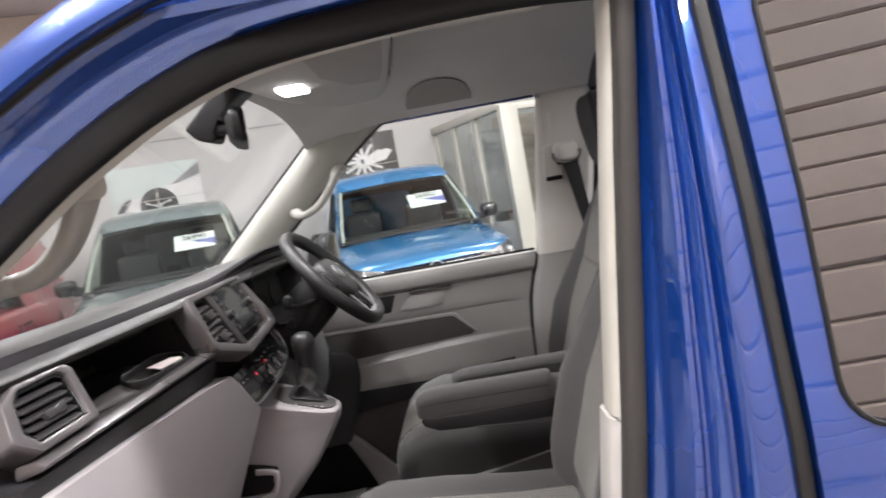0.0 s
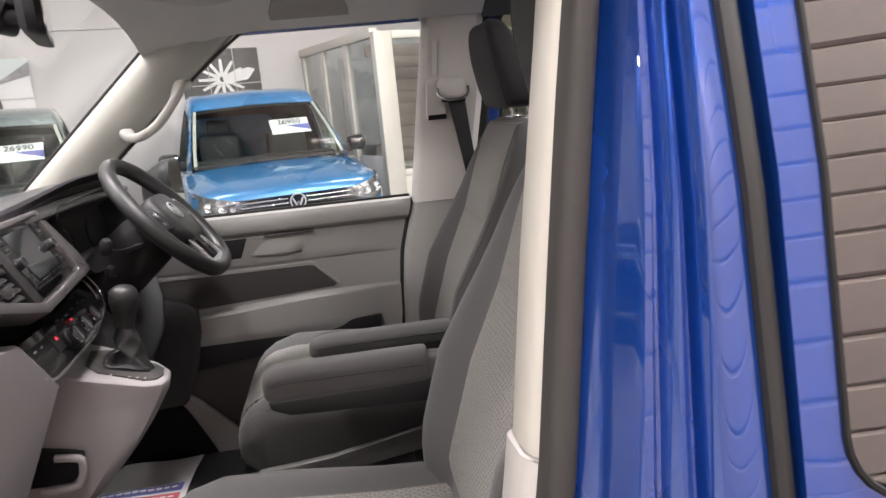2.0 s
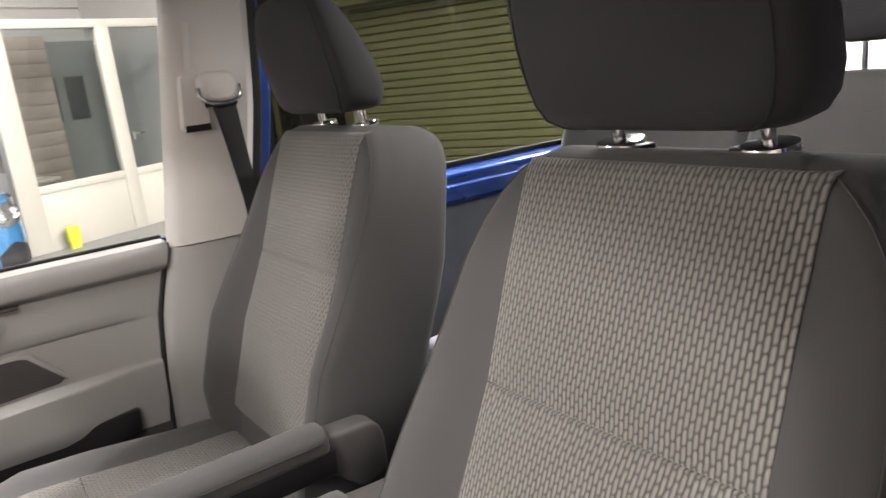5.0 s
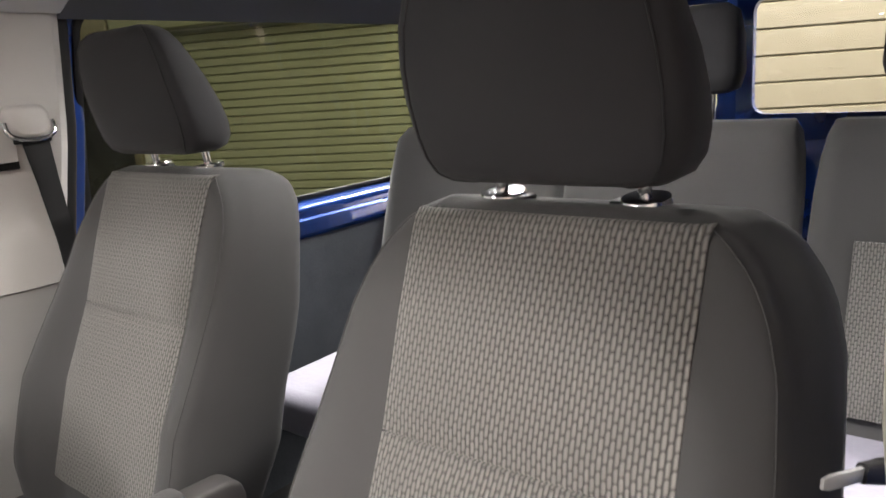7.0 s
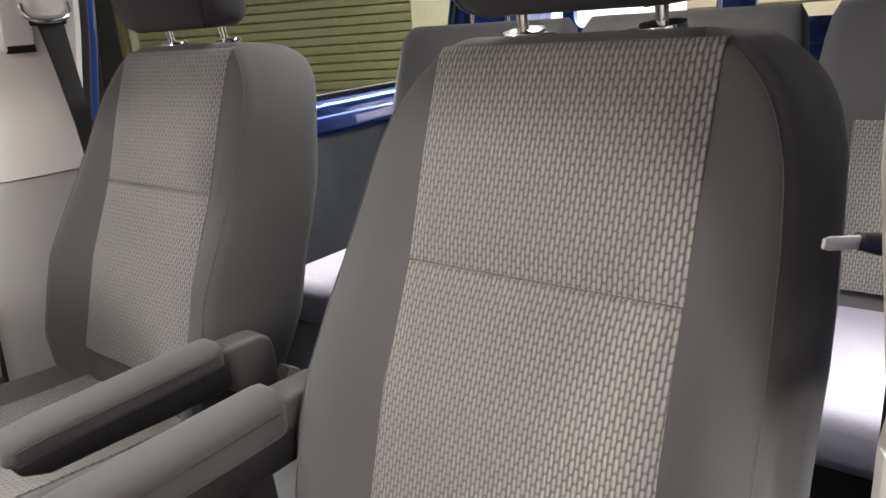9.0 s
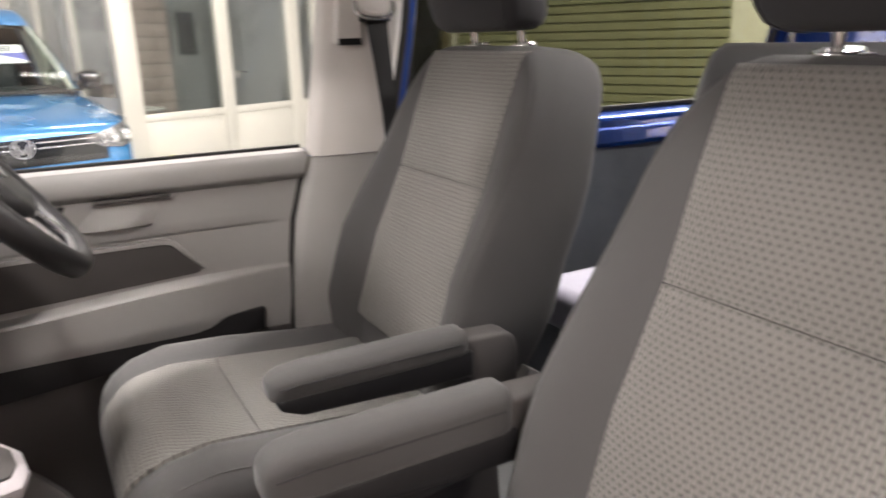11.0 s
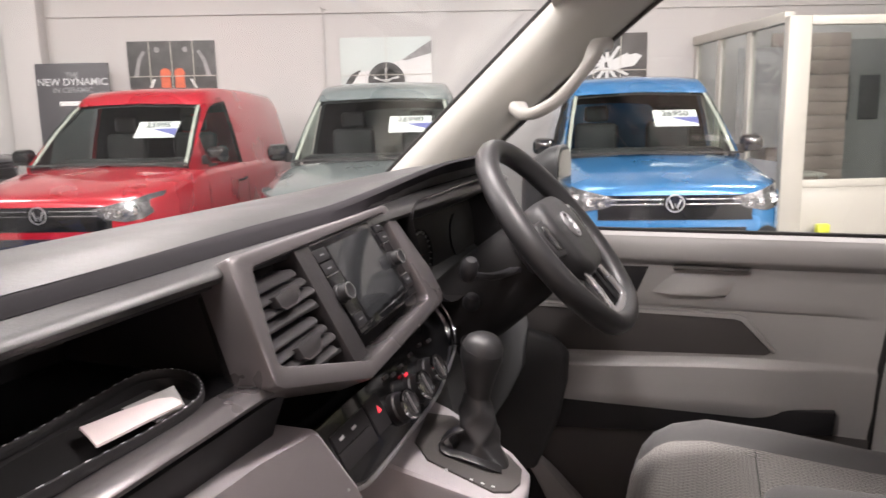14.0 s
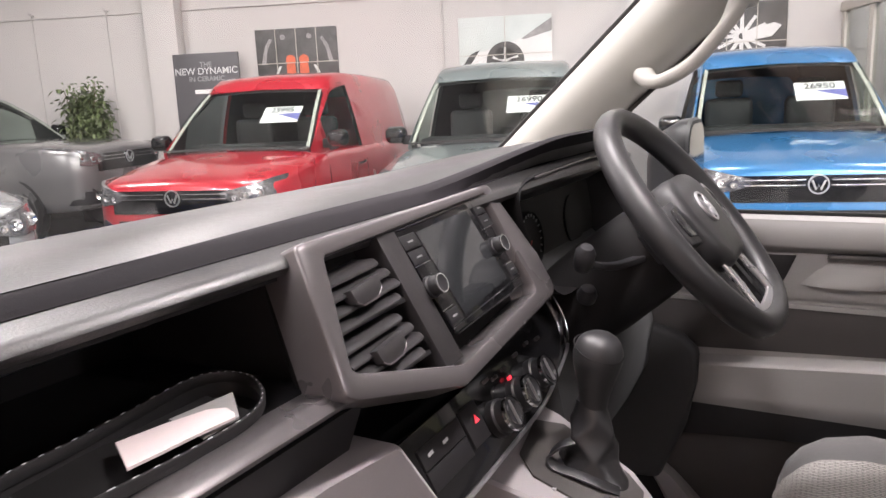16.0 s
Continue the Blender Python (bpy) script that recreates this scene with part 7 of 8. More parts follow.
    grille = part("grille", bm, M_PIANO, root, "gloss black grille", world=False)
    for z, w in ((0.872 + dz, 0.50), (0.832 + dz, 0.50)):
        for s in (-1, 1):
            bm = bmesh.new()
            sweep(bm, [(s * x, nose(x) - 0.014, z) for x in np.linspace(0.085, w, 7)], rrect(0.012, 0.008, 0.002, 2))
            part("grille_strip", bm, M_CHROME, grille, world=False)
    bm = bmesh.new()
    lathe(bm, [(0.072, 0), (0.072, 0.012), (0.064, 0.016), (0.060, 0.010), (0, 0.012)], (0, -0.012, 0.84 + dz), (0, -1, 0), 32)
    part("badge", bm, M_PIANO, grille, world=False)
    bm = bmesh.new()
    lathe(bm, [(0.073, 0.008), (0.073, 0.018), (0.062, 0.018), (0.062, 0.008)], (0, -0.012, 0.84 + dz), (0, -1, 0), 32)
    part("badge_ring", bm, M_SILVER, grille, world=False)
    for pl_ in ([(-0.045, 0.87), (-0.015, 0.80), (0.0, 0.835), (0.015, 0.80), (0.045, 0.87)],):
        bm = bmesh.new()
        sweep(bm, [(a, -0.026, b + dz) for a, b in pl_], rrect(0.016, 0.006, 0.002, 2), up=(0, 1, 0))
        part("badge_bar", bm, M_SILVER, grille, world=False)
    bm = bmesh.new()
    sheet(bm, [[(x, nose(x) - 0.008, z) for x in np.linspace(-0.56, 0.56, 13)] for z in (0.645, 0.60, 0.50, 0.42)], (0, 0.05, 0))
    part("air_intake", bm, M_BLACK, root, world=False)
    bm = bmesh.new()
    box(bm, -0.26, 0.26, -0.03, -0.016, 0.455, 0.565, 0.004)
    pl_ = part("number_plate", bm, M_PAPER, root, "white number plate", world=False)
    for k in range(7):
        bm = bmesh.new()
        x = -0.205 + 0.062 * k + (0.02 if k > 3 else 0)
        box(bm, x, x + 0.036, -0.033, -0.029, 0.475, 0.545)
        part("plate_bar", bm, M_INK, pl_, world=False)
    # price card behind the windscreen
    if price:
        def on(x, t):
            y, h = lerp(1.36, 1.66, t), lerp(1.36, 1.60, t)
            return (x, y + 0.012, h - 0.03)
        bm = bmesh.new()
        sheet(bm, [[on(0.10 + 0.42 * k, t) for k in (0, 1)] for t in (0.35, 1.0)], (0, 0.003, 0))
        pc = part("price_card", bm, M_PAPER, root, "white price card with a blue wedge", world=False)
        bm = bmesh.new()
        q = [on(0.26, 0.70), on(0.52, 0.72), on(0.52, 0.42), on(0.46, 0.50)]
        A = [bm.verts.new(Vector(p) + Vector((0, -0.004, 0))) for p in q]
        B = [bm.verts.new(Vector(p) + Vector((0, -0.002, 0))) for p in q]
        bm.faces.new(A), bm.faces.new(B[::-1])
        for k in range(4):
            bm.faces.new((A[k], B[k], B[(k + 1) % 4], A[(k + 1) % 4]))
        part("card_wedge", bm, M_PURPLE, pc, world=False)
        txt = bpy.data.curves.new("price", "FONT")
        txt.body, txt.size, txt.align_x, txt.extrude = price, 0.105, "CENTER", 0.0005
        txt.offset = 0.002
        tob = new("price", txt)
        dg = bpy.context.evaluated_depsgraph_get()
        me = bpy.data.meshes.new_from_object(tob.evaluated_get(dg))
        bpy.data.objects.remove(tob)
        me.materials.append(M_INK)
        ob = new("price", me)
        ob.parent = pc
        ob.matrix_local = Matrix.Translation(Vector(on(0.31, 0.77)) + Vector((0, -0.006, 0))) @ pose(0, 0, 0, 38.7, 0, 0)
    bm = bmesh.new()
    box(bm, -0.78, 0.78, 1.5 + back, 1.9 + back, 1.0, 1.20, 0.05, 3)
    part("inner_dash", bm, M_INTERIOR, root, world=False)
    return root


car("showroom_van", HALL @ pose(1.796, 5.006, 0, 0, 0, -8.35), (0.03, 0.145, 0.32), "bright blue compact van with price card", "26950")
car("showroom_van", HALL @ pose(-0.724, 5.175, 0, 0, 0, -5.0), (0.16, 0.19, 0.19), "dark grey compact van with price card", "26990")
car("showroom_van", HALL @ pose(-3.30, 5.338, 0, 0, 0, -6.7), (0.38, 0.008, 0.020), "bright red compact van with price card", "25995")

PICK_LOW = [(0.0, 0.60, 0.45, 1.00, 1.07), (0.03, 0.72, 0.42, 1.03, 1.10), (0.10, 0.82, 0.40, 1.06, 1.13), (0.22, 0.89, 0.38, 1.09, 1.15), (0.5, 0.93, 0.36, 1.12, 1.18), (0.9, 0.945, 0.36, 1.14, 1.20),
            (1.45, 0.95, 0.36, 1.15, 1.21), (1.8, 0.95, 0.36, 1.15, 1.17), (3.6, 0.95, 0.36, 1.15, 1.17), (5.1, 0.93, 0.40, 1.13, 1.15), (5.2, 0.88, 0.5, 1.1, 1.12)]
PICK_CAB = [(1.42, 0.82, 0.82, 1.20), (1.65, 0.85, 0.79, 1.38), (1.9, 0.87, 0.755, 1.55), (2.15, 0.88, 0.72, 1.70), (2.3, 0.885, 0.70, 1.77), (2.5, 0.89, 0.695, 1.81), (3.0, 0.89, 0.69, 1.82), (3.5, 0.88, 0.68, 1.78), (3.6, 0.87, 0.66, 1.7), (3.7, 0.86, 0.66, 1.45), (3.75, 0.85, 0.66, 1.25)]
car("pickup_truck", HALL @ pose(-5.52, 8.6, 0, 0, 0, 86) @ Matrix.Scale(1.07, 4), (0.13, 0.128, 0.13), "dark grey double-cab pickup truck", "", "", PICK_LOW, PICK_CAB, 0.13, "pickup truck", (0.95, 4.05), 0.37, 0.30)
car("silver_car", HALL @ pose(-3.90, 3.12, 0, 0, 0, 60) @ Matrix.Scale(1.05, 4), (0.24, 0.245, 0.25), "silver car with clear headlamps, mostly hidden", "", "", kind_="car")


# ---- shutters, office and wall things ----
def slatted(name, label, m, width, height, pitch, material, thick, relief, category):
    """A shutter that hangs in its own x, z plane: each slat a piece of its own on one mesh."""
    root = thing(name, label=label, category=category, m=m)
    bm = bmesh.new()
    sheet(bm, [[(x, y, z) for x in (0, width)] for y, z in ((0, 0.002), (-relief * 0.9, min(pitch * 0.2, 0.014)), (-relief, pitch * 0.5), (-relief * 0.9, pitch - min(pitch * 0.2, 0.014)), (0, pitch - 0.002))], (0, thick, 0))
    me = finish("slat", bm, material)
    for k in range(int(height / pitch)):
        ob = new("slat", me)
        ob.parent = root
        ob.location = (0, 0, k * pitch)
    bm = bmesh.new()
    box(bm, 0, width, thick, thick + 0.02, 0, height)
    part("shutter_backing", bm, material, root, world=False)
    return root


RIGHT_U = 7.0
setting("wall_right", hall_box(RIGHT_U, RIGHT_U + 0.2, -9, WALL_V - 0.002, 0, 5), M_WHITE, "white painted showroom wall")
sh = slatted("roller_shutter", "pale green-grey steel roller shutter, shut", HALL @ pose(RIGHT_U - 0.03, 5.0, 0, 0, 0, -90), 3.25, 2.34, 0.092, M_SHUTTER2, 0.012, 0.018, "roller shutter")
bm = bmesh.new()
box(bm, -0.1, 3.35, -0.30, 0.02, 2.36, 2.75, 0.02)
part("shutter_box", bm, M_SHUTTER2, sh, world=False)
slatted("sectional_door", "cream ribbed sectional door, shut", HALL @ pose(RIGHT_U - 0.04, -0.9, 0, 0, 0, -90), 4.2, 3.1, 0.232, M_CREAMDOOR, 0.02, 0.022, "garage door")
# dark glazed doors with cream frames beside the shutter
gd = thing("glazed_doors", label="dark glazed doors in a cream painted frame", category="door", m=HALL @ pose(RIGHT_U - 0.06, 6.25, 0))
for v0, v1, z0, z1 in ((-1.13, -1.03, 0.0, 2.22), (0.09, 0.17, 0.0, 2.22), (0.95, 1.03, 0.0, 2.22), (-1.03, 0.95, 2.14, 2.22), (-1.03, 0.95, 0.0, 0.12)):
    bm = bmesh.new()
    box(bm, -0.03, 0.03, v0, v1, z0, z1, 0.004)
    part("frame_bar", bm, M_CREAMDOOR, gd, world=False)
for v0, v1 in ((-1.03, 0.09), (0.17, 0.95)):
    bm = bmesh.new()
    box(bm, -0.008, 0.008, v0, v1, 0.12, 2.14)
    part("pane", bm, mat("dark_door_glass", (0.006, 0.006, 0.007), 0.25, bump=0.0, var=0.05), gd, "dark pane", world=False)
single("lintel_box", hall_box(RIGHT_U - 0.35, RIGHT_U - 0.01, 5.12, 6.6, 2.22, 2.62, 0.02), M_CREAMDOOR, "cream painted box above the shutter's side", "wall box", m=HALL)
near_m = pose(-5.2, -3.25, GROUND, 0, 0, 7)
slatted("brown_shutter", "grey-brown steel roller shutter, shut", near_m @ pose(0, 0, 0) @ Matrix.Translation((11.0, -0.0, 0)) @ pose(0, 0, 0, 0, 0, 180), 11.0, 3.6, 0.172, M_SHUTTER, 0.012, 0.012, "roller shutter")
bm = bmesh.new()
box(bm, -8, 14, -0.3, -0.06, 0, 5)
setting("wall_near", bm, M_WHITE, "white painted wall round the shutter", near_m)
setting("wall_beam", hall_box(-11.99, 6.99, WALL_V - 0.20, WALL_V - 0.002, 4.40, 4.99, 0.01), mat("tan_beam_paint", (0.40, 0.33, 0.27), 0.6, var=0.08, grain=20), "tan painted beam under the ceiling")

# pipes on the wall
for u in (-6.55, -7.75, -1.47):
    bm = bmesh.new()
    rod(bm, (u, WALL_V - 0.02, 1.2), (u, WALL_V - 0.02, 3.10), 0.012, 8)
    rod(bm, (u - 0.03, WALL_V - 0.03, 3.13), (u + 0.06, WALL_V - 0.05, 3.09), 0.014, 8)
    single("wall_conduit", bm, M_WHITE, "thin white conduit on the wall", "conduit", "conduits", m=HALL)


def picture(u0, u1, z0, z1, base, label):
    root = thing("wall_picture", label=label, category="picture", group="wall pictures", m=HALL @ pose((u0 + u1) / 2, WALL_V - 0.006, z0 - GROUND * 0))
    w, h = u1 - u0, z1 - z0
    bm = bmesh.new()
    box(bm, -w / 2, w / 2, -0.02, 0, 0, h, 0.002)
    part("print", bm, base, root, world=False)
    return root, w, h


def flat(root, name, pts, material, d=0.023):
    bm = bmesh.new()
    prism(bm, pts, "y", -d, -d + 0.0025)
    part(name, bm, material, root, world=False)


def disc(cx, cz, r, n=20, a0=0, a1=360, r0=0.0):
    out = [(cx + r * math.cos(radians(lerp(a0, a1, k / n))), cz + r * math.sin(radians(lerp(a0, a1, k / n)))) for k in range(n + (r0 > 0 or a1 - a0 < 360))]
    if r0:
        out += [(cx + r0 * math.cos(radians(lerp(a1, a0, k / n))), cz + r0 * math.sin(radians(lerp(a1, a0, k / n)))) for k in range(n + 1)]
    return out


def grid_lines(root, w, h, cols, zs_):
    for k in range(1, cols):
        x = -w / 2 + w * k / cols
        flat(root, "white_line", [(x - 0.006, 0), (x + 0.006, 0), (x + 0.006, h), (x - 0.006, h)], M_PVC, 0.032)
    for z in zs_:
        flat(root, "white_line", [(-w / 2, z - 0.006), (w / 2, z - 0.006), (w / 2, z + 0.006), (-w / 2, z + 0.006)], M_PVC, 0.036)


P_DARK = mat("dark_photo_print", (0.07, 0.068, 0.066), 0.5, var=0.5, grain=9, bump=0.0, blot=4)
P_PALE = mat("pale_photo_print", (0.55, 0.60, 0.58), 0.5, var=0.06, grain=4, bump=0.0, blot=2)
P_WHITE = mat("white_photo_print", (0.68, 0.67, 0.66), 0.5, var=0.08, grain=5, bump=0.0)
P_ORANGE = mat("orange_photo_print", (0.62, 0.13, 0.06), 0.5, var=0.25, grain=12, bump=0.0)
P_GREY = mat("grey_photo_print", (0.28, 0.27, 0.27), 0.5, var=0.4, grain=14, bump=0.0, blot=6)
P_CHAR = mat("charcoal_poster", (0.075, 0.072, 0.078), 0.5, var=0.06, grain=60, bump=0.0)

root, w, h = picture(-4.26, -3.03, 1.75, 2.70, P_DARK, "dark engine photograph split by white lines")
for s in (-1, 1):
    flat(root, "bulb", disc(s * 0.10, 0.50, 0.075, 16), P_ORANGE, 0.024)
    flat(root, "bulb_neck", [(s * 0.10 - 0.07, 0.30), (s * 0.10 + 0.07, 0.30), (s * 0.10 + 0.06, 0.5), (s * 0.10 - 0.06, 0.5)], P_ORANGE, 0.027)
    flat(root, "pale_pipe", [(s * 0.55, 0.45), (s * 0.48, 0.70), (s * 0.40, 0.82), (s * 0.36, 0.80), (s * 0.44, 0.66), (s * 0.48, 0.45)], P_GREY, 0.024)
    flat(root, "pale_strut", [(s * 0.24, 0.42), (s * 0.28, 0.42), (s * 0.36, 0.26), (s * 0.32, 0.26)], P_WHITE, 0.024)
    flat(root, "clip", disc(s * 0.20, 0.83, 0.04, 12), P_GREY, 0.024)
grid_lines(root, w, h, 4, (0.46,))
root, w, h = picture(-1.25, 0.07, 1.75, 2.70, P_PALE, "pale photograph of a white car's wheel")
flat(root, "car_side", [(-0.66, 0.0), (0.66, 0.0), (0.66, 0.70), (0.3, 0.66), (-0.1, 0.52), (-0.4, 0.46), (-0.52, 0.30)], P_WHITE, 0.024)
flat(root, "car_window", [(0.22, 0.62), (0.66, 0.90), (0.66, 0.72), (0.3, 0.62)], P_GREY, 0.027)
flat(root, "tyre", disc(0.0, 0.33, 0.27, 28, 0, 360, 0.19), P_DARK, 0.030)
flat(root, "hub_shade", disc(0.0, 0.33, 0.185, 28), P_GREY, 0.0275)
for k in range(5):
    a = radians(90 + 72 * k)
    flat(root, "wheel_spoke", [(0.02 * math.cos(a + 1.57), 0.33 + 0.02 * math.sin(a + 1.57)), (0.19 * math.cos(a - 0.1), 0.33 + 0.19 * math.sin(a - 0.1)), (0.19 * math.cos(a + 0.1), 0.33 + 0.19 * math.sin(a + 0.1)), (0.02 * math.cos(a - 1.57), 0.33 + 0.02 * math.sin(a - 1.57))], P_WHITE, 0.0305)
flat(root, "headlamp_shape", [(-0.60, 0.30), (-0.50, 0.44), (-0.36, 0.50), (-0.44, 0.38), (-0.50, 0.30)], P_DARK, 0.028)
flat(root, "lower_grille", [(-0.58, 0.05), (-0.44, 0.05), (-0.40, 0.30), (-0.56, 0.28)], P_DARK, 0.028)
grid_lines(root, w, h, 2, (0.42,))
root, w, h = picture(2.05, 3.24, 1.75, 2.70, P_DARK, "dark photograph of a spoked wheel")
for k in range(12):
    a = radians(30 * k)
    flat(root, "wheel_spoke", [(0.05 * math.cos(a - 0.6), 0.50 + 0.05 * math.sin(a - 0.6)), (0.36 * math.cos(a - 0.06), 0.50 + 0.30 * math.sin(a - 0.06)), (0.36 * math.cos(a + 0.06), 0.50 + 0.30 * math.sin(a + 0.06)), (0.05 * math.cos(a + 0.6), 0.50 + 0.05 * math.sin(a + 0.6))], P_WHITE, 0.024 + 0.0003 * k)
flat(root, "pale_blade", [(0.02, 0.42), (0.40, 0.48), (0.52, 0.62), (0.42, 0.66), (0.0, 0.55)], P_WHITE, 0.0285)
grid_lines(root, w, h, 3, (0.42,))

M_LABELDIM = mat("grey_print", (0.26, 0.26, 0.27), 0.6, var=0.02, bump=0.0)
poster = thing("advert_poster", label="charcoal free-standing poster board with pale lettering", category="poster", m=HALL @ pose(-4.96, WALL_V - 0.28, 0, -1, 0, 0))
bm = bmesh.new()
box(bm, -0.5, 0.5, -0.02, 0.02, 0.35, 2.40, 0.004)
part("board", bm, P_CHAR, poster, world=False)
bm = bmesh.new()
box(bm, -0.45, 0.45, -0.15, 0.15, 0, 0.36, 0.02)
part("board_foot", bm, M_BLACK, poster, world=False)


def words(text, size, m, material, parent, name="lettering"):
    c = bpy.data.curves.new(name, "FONT")
    c.body, c.size, c.align_x, c.align_y, c.extrude, c.offset = text, size, "CENTER", "CENTER", 0.001, 0.002
    o_ = new(name, c)
    me = bpy.data.meshes.new_from_object(o_.evaluated_get(bpy.context.evaluated_depsgraph_get()))
    bpy.data.objects.remove(o_)
    me.materials.append(material)
    ob = new(name, me)
    ob.parent = parent
    ob.matrix_local = m
    return ob


words("THE", 0.10, pose(0.0, -0.024, 2.235, 90), M_LABELDIM, poster)
words("NEW DYNAMIC", 0.135, pose(0.0, -0.024, 2.14, 90), M_LABEL, poster)
words("IN CERAMIC", 0.10, pose(0.0, -0.024, 2.03, 90), M_LABELDIM, poster)
bm = bmesh.new()
box(bm, -0.20, 0.20, -0.024, -0.02, 1.82, 1.88)
part("text_bar", bm, M_PAPER, poster, world=False)

# office: white frames, glass, panelled door
OU, OV, OH = 3.98, 7.5, 2.56
M_OFFICE_WALL = mat("pinkish_brown_boards", (0.30, 0.24, 0.21), 0.6, var=0.08, grain=20, bump=0.1)
M_OFFICE_GLASS = glass("office_glass", (0.82, 0.85, 0.85))
office = thing("office", label="glazed white-framed showroom office with a half-glazed door", category="office", m=HALL @ pose(OU, OV, 0))
for nm, x0, x1, y0, y1, z0, z1 in (("corner_post", -0.06, 0.20, -0.02, 0.10, 0, OH), ("mullion", 1.30, 1.48, -0.02, 0.08, 0, OH), ("door_post", 2.42, 2.62, -0.02, 0.08, 0, OH),
                                  ("end_post", 2.88, 3.01, -0.02, 0.10, 0, OH), ("head_rail", 0.20, 2.88, -0.02, 0.08, 2.46, OH), ("side_head_rail", -0.06, 0.06, 0.10, 2.79, 2.50, OH + 0.06),
                                  ("side_mullion", -0.03, 0.05, 0.98, 1.10, 0.0, 2.50), ("side_mullion", -0.03, 0.05, 1.86, 1.98, 0, 2.50), ("end_mullion", -0.03, 0.05, 2.70, 2.79, 0, 2.50)):
    bm = bmesh.new()
    box(bm, x0, x1, y0, y1, z0, z1, 0.008)
    part(nm, bm, M_PVC, office, world=False)
for nm, x0, x1, z1 in (("lower_panel", 0.20, 1.30, 0.66), ("door_lower_panel", 1.48, 2.42, 0.66), ("lower_panel", 2.62, 2.88, 0.66)):
    bm = bmesh.new()
    box(bm, x0, x1, 0.0, 0.05, 0, z1, 0.004)
    lp = part(nm, bm, M_PVC, office, world=False)
    bm = bmesh.new()
    box(bm, x0, x1, -0.015, 0.06, z1, z1 + 0.09, 0.008)
    part("panel_rail", bm, M_PVC, lp, world=False)
    bm = bmesh.new()
    box(bm, x0, x1, 0.02, 0.026, z1 + 0.09, 2.46)
    part("pane", bm, M_OFFICE_GLASS, office, world=False).visible_shadow = False
for y0, y1 in ((0.10, 0.98), (1.10, 1.86), (1.98, 2.70)):
    bm = bmesh.new()
    box(bm, 0.0, 0.006, y0, y1, 0.95, 2.50)
    part("side_pane", bm, M_OFFICE_GLASS, office, world=False).visible_shadow = False
    bm = bmesh.new()
    box(bm, -0.01, 0.04, y0, y1, 0, 0.95, 0.004)
    part("side_lower_panel", bm, M_GREYTRIM, office, world=False)
bm = bmesh.new()
box(bm, 1.505, 1.52, -0.07, -0.02, 1.10, 1.20, 0.004)
box(bm, 1.50, 1.66, -0.075, -0.055, 1.165, 1.185, 0.005)
part("door_lever", bm, M_CHROME, office, "chrome door lever", world=False)
# inside the office
for k in range(13):
    bm = bmesh.new()
    box(bm, 0.55, 1.62, 1.60, 1.63, 0.2 + 0.18 * k, 0.2 + 0.18 * k + 0.174, 0.004)
    part("wall_board", bm, M_OFFICE_WALL, office, world=False)
bm = bmesh.new()
box(bm, 1.63, 3.0, 2.2, 2.25, 0, 2.5)
part("inner_wall", bm, mat("grey_office_wall", (0.20, 0.20, 0.195), 0.7, var=0.06, grain=20), office, world=False)
bm = bmesh.new()
box(bm, 2.52, 2.62, 1.7, 1.8, 0, 2.5, 0.01)
part("brown_post", bm, mat("brown_wood", (0.14, 0.07, 0.04), 0.5, var=0.2, grain=30), office, world=False)
for x0, x1, y, z0, z1, mt in ((0.72, 0.95, 1.585, 1.35, 1.95, M_CARDDARK), (1.72, 2.0, 2.185, 1.38, 2.0, M_INK), (2.14, 2.44, 2.185, 1.38, 2.0, M_INK), (0.06, 0.95, 1.5, 1.05, 2.35, P_GREY)):
    bm = bmesh.new()
    box(bm, x0, x1, y, y + 0.012, z0, z1, 0.003)
    part("office_picture", bm, mt, office, world=False)
bm = bmesh.new()
box(bm, 2.20, 2.42, 0.01, 0.014, 2.12, 2.32)
part("yellow_notice", bm, mat("yellow_paper", (0.75, 0.60, 0.03), 0.6, var=0.03, bump=0), office, "yellow paper notice", world=False)
bm = bmesh.new()
box(bm, 0.05, 0.9, 0.7, 1.3, 0.72, 0.76, 0.008)
part("desk_top", bm, M_PVC, office, world=False)
for x, y in ((0.1, 0.75), (0.85, 0.75), (0.1, 1.25), (0.85, 1.25)):
    bm = bmesh.new()
    box(bm, x - 0.02, x + 0.02, y - 0.02, y + 0.02, 0, 0.72)
    part("desk_leg", bm, M_SILVER, office, world=False)
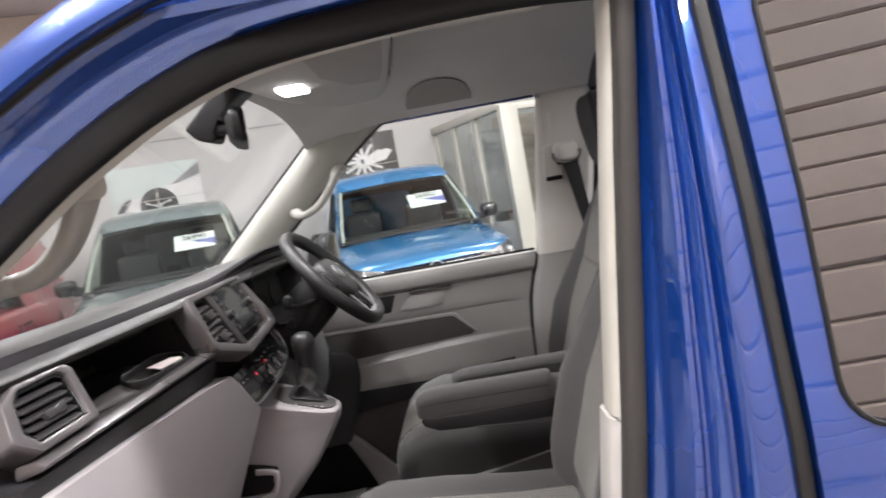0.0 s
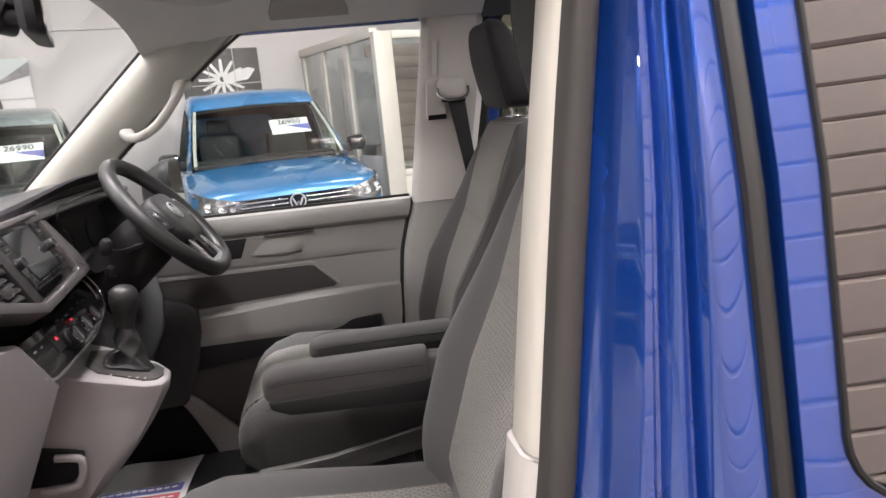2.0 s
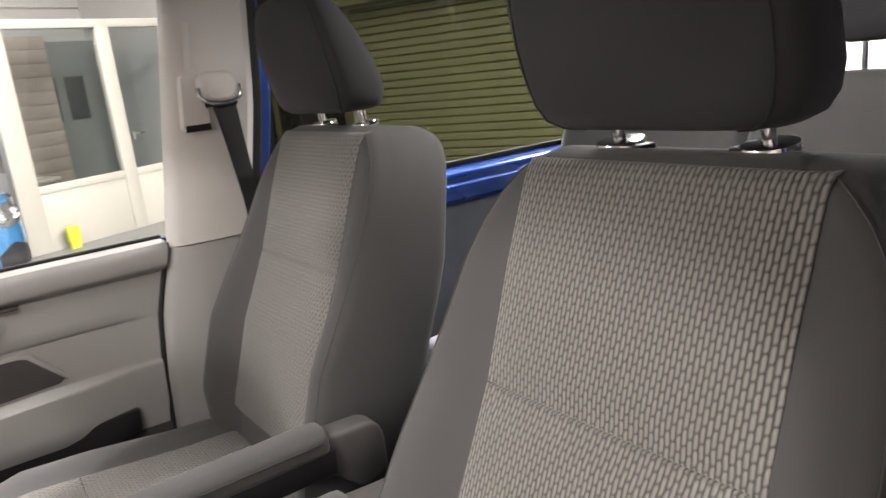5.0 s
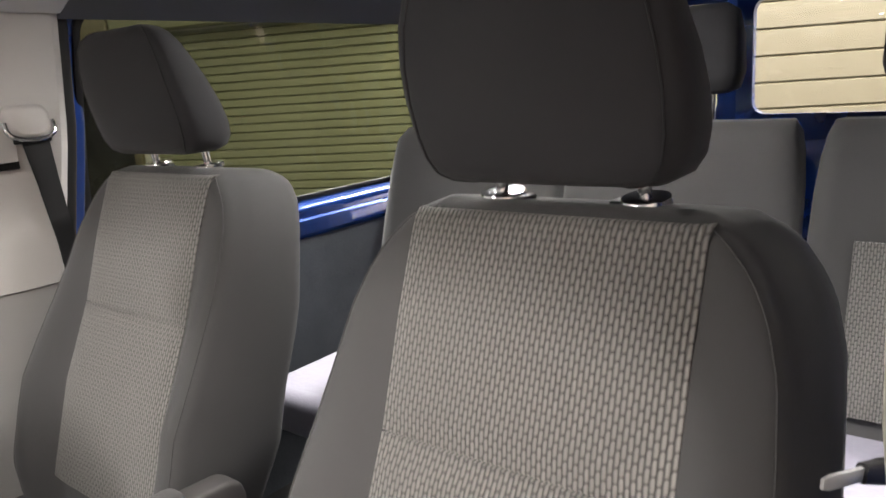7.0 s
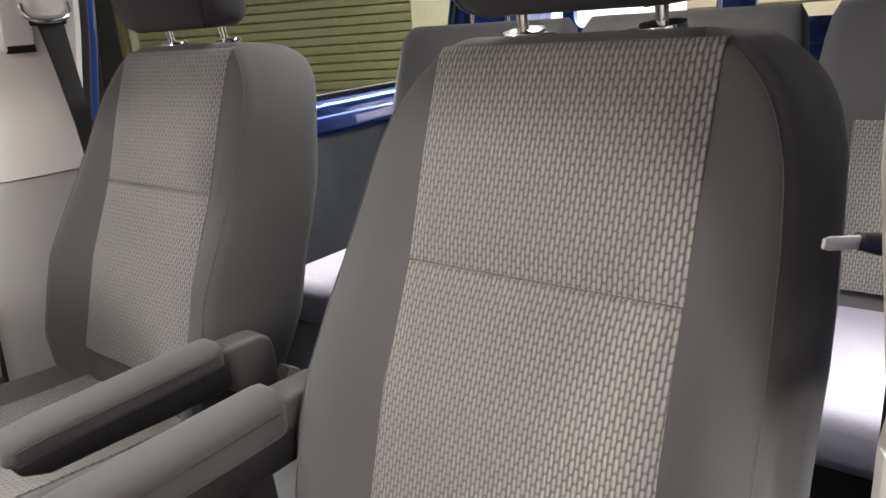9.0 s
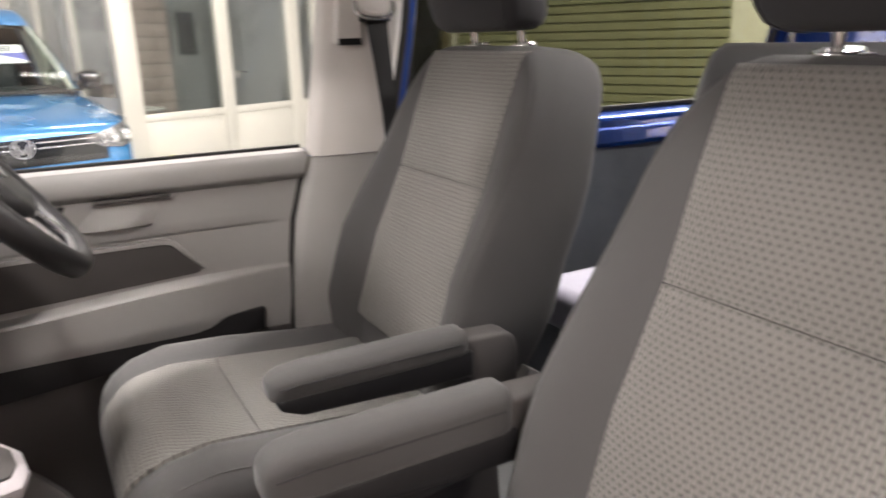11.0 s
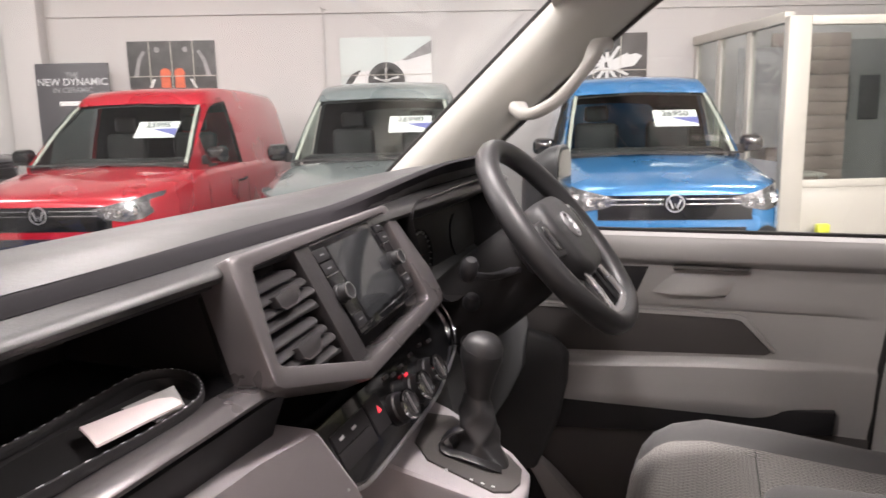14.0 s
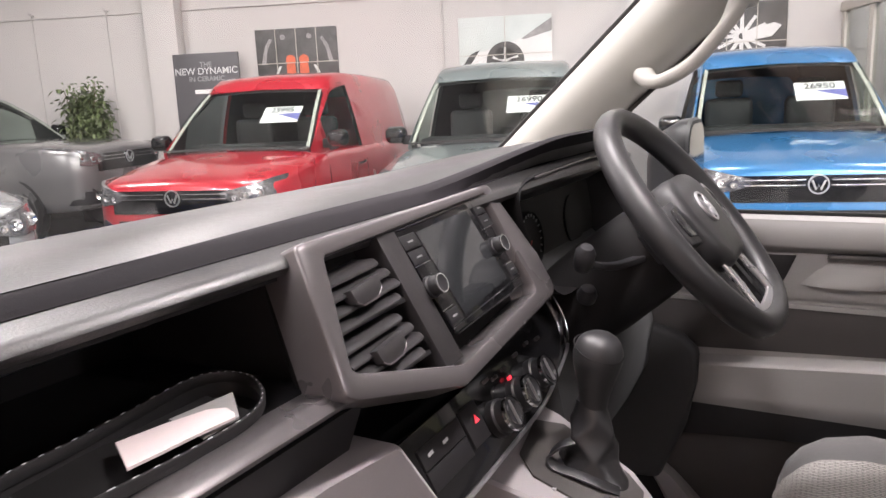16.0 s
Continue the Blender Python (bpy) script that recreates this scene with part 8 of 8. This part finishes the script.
# a yellow tag that lies on the floor by the office
bm = bmesh.new()
box(bm, 4.30, 4.45, 7.32, 7.40, 0.08, 0.26, 0.02)
box(bm, 4.32, 4.43, 7.33, 7.39, 0.0, 0.08)
single("yellow_sign_stand", bm, mat("yellow_plastic", (0.6, 0.62, 0.05), 0.5, var=0.05), "small yellow plastic stand by the office", "floor sign", m=HALL)

# potted plant behind the pickup
plant = thing("potted_plant", label="bushy green potted plant against the wall", category="plant", m=HALL @ pose(-6.90, 9.93, 0))
bm = bmesh.new()
lathe(bm, [(0.0, 0), (0.18, 0), (0.24, 0.45), (0.26, 0.46), (0.26, 0.5), (0.22, 0.5), (0.20, 0.42), (0, 0.42)], (0, 0, 0), (0, 0, 1), 20)
part("pot", bm, M_CARDDARK, plant, world=False)
rnd = random.Random(5)
bm = bmesh.new()
stems = []
for k in range(26):
    a = rnd.uniform(0, 6.28)
    r = rnd.uniform(0.10, 0.36)
    top = Vector((r * math.cos(a), 0.4 * r * math.sin(a), rnd.uniform(1.45, 2.12)))
    pts = curve([(0.05 * math.cos(a), 0.05 * math.sin(a), 0.42), (0.3 * top.x, 0.3 * top.y, 1.0), top], 5)
    stems.append(pts)
    sweep(bm, pts, ring(0.012, 5), scale=[lerp(1, 0.4, i_ / (len(pts) - 1)) for i_ in range(len(pts))], up=(1, 0.2, 0))
part("stems", bm, mat("plant_stem", (0.10, 0.09, 0.04), 0.7), plant, world=False)
bm = bmesh.new()
for pts in stems:
    for k in range(110):
        t = rnd.uniform(0.55, 1.0)
        p = pts[int(t * (len(pts) - 1))] + Vector((rnd.gauss(0, 0.10), rnd.gauss(0, 0.05), rnd.gauss(0, 0.10)))
        d = Vector((rnd.gauss(0, 1), rnd.gauss(0, 1), rnd.gauss(-0.3, 0.6))).normalized()
        s_ = d.cross((0, 0, 1)).normalized() * 0.022
        l_ = rnd.uniform(0.07, 0.13)
        q = [p, p + d * l_ * 0.4 + s_ + Vector((0, 0, 0.01)), p + d * l_ - Vector((0, 0, 0.03)), p + d * l_ * 0.4 - s_ + Vector((0, 0, 0.01))]
        vs = [bm.verts.new(c) for c in q]
        bm.faces.new(vs)
ob = part("foliage", bm, mat("plant_leaf", (0.13, 0.17, 0.07), 0.5, var=0.35, grain=8, bump=0.0), plant, "green leaves", world=False)
tagged(ob, kind="stuff")
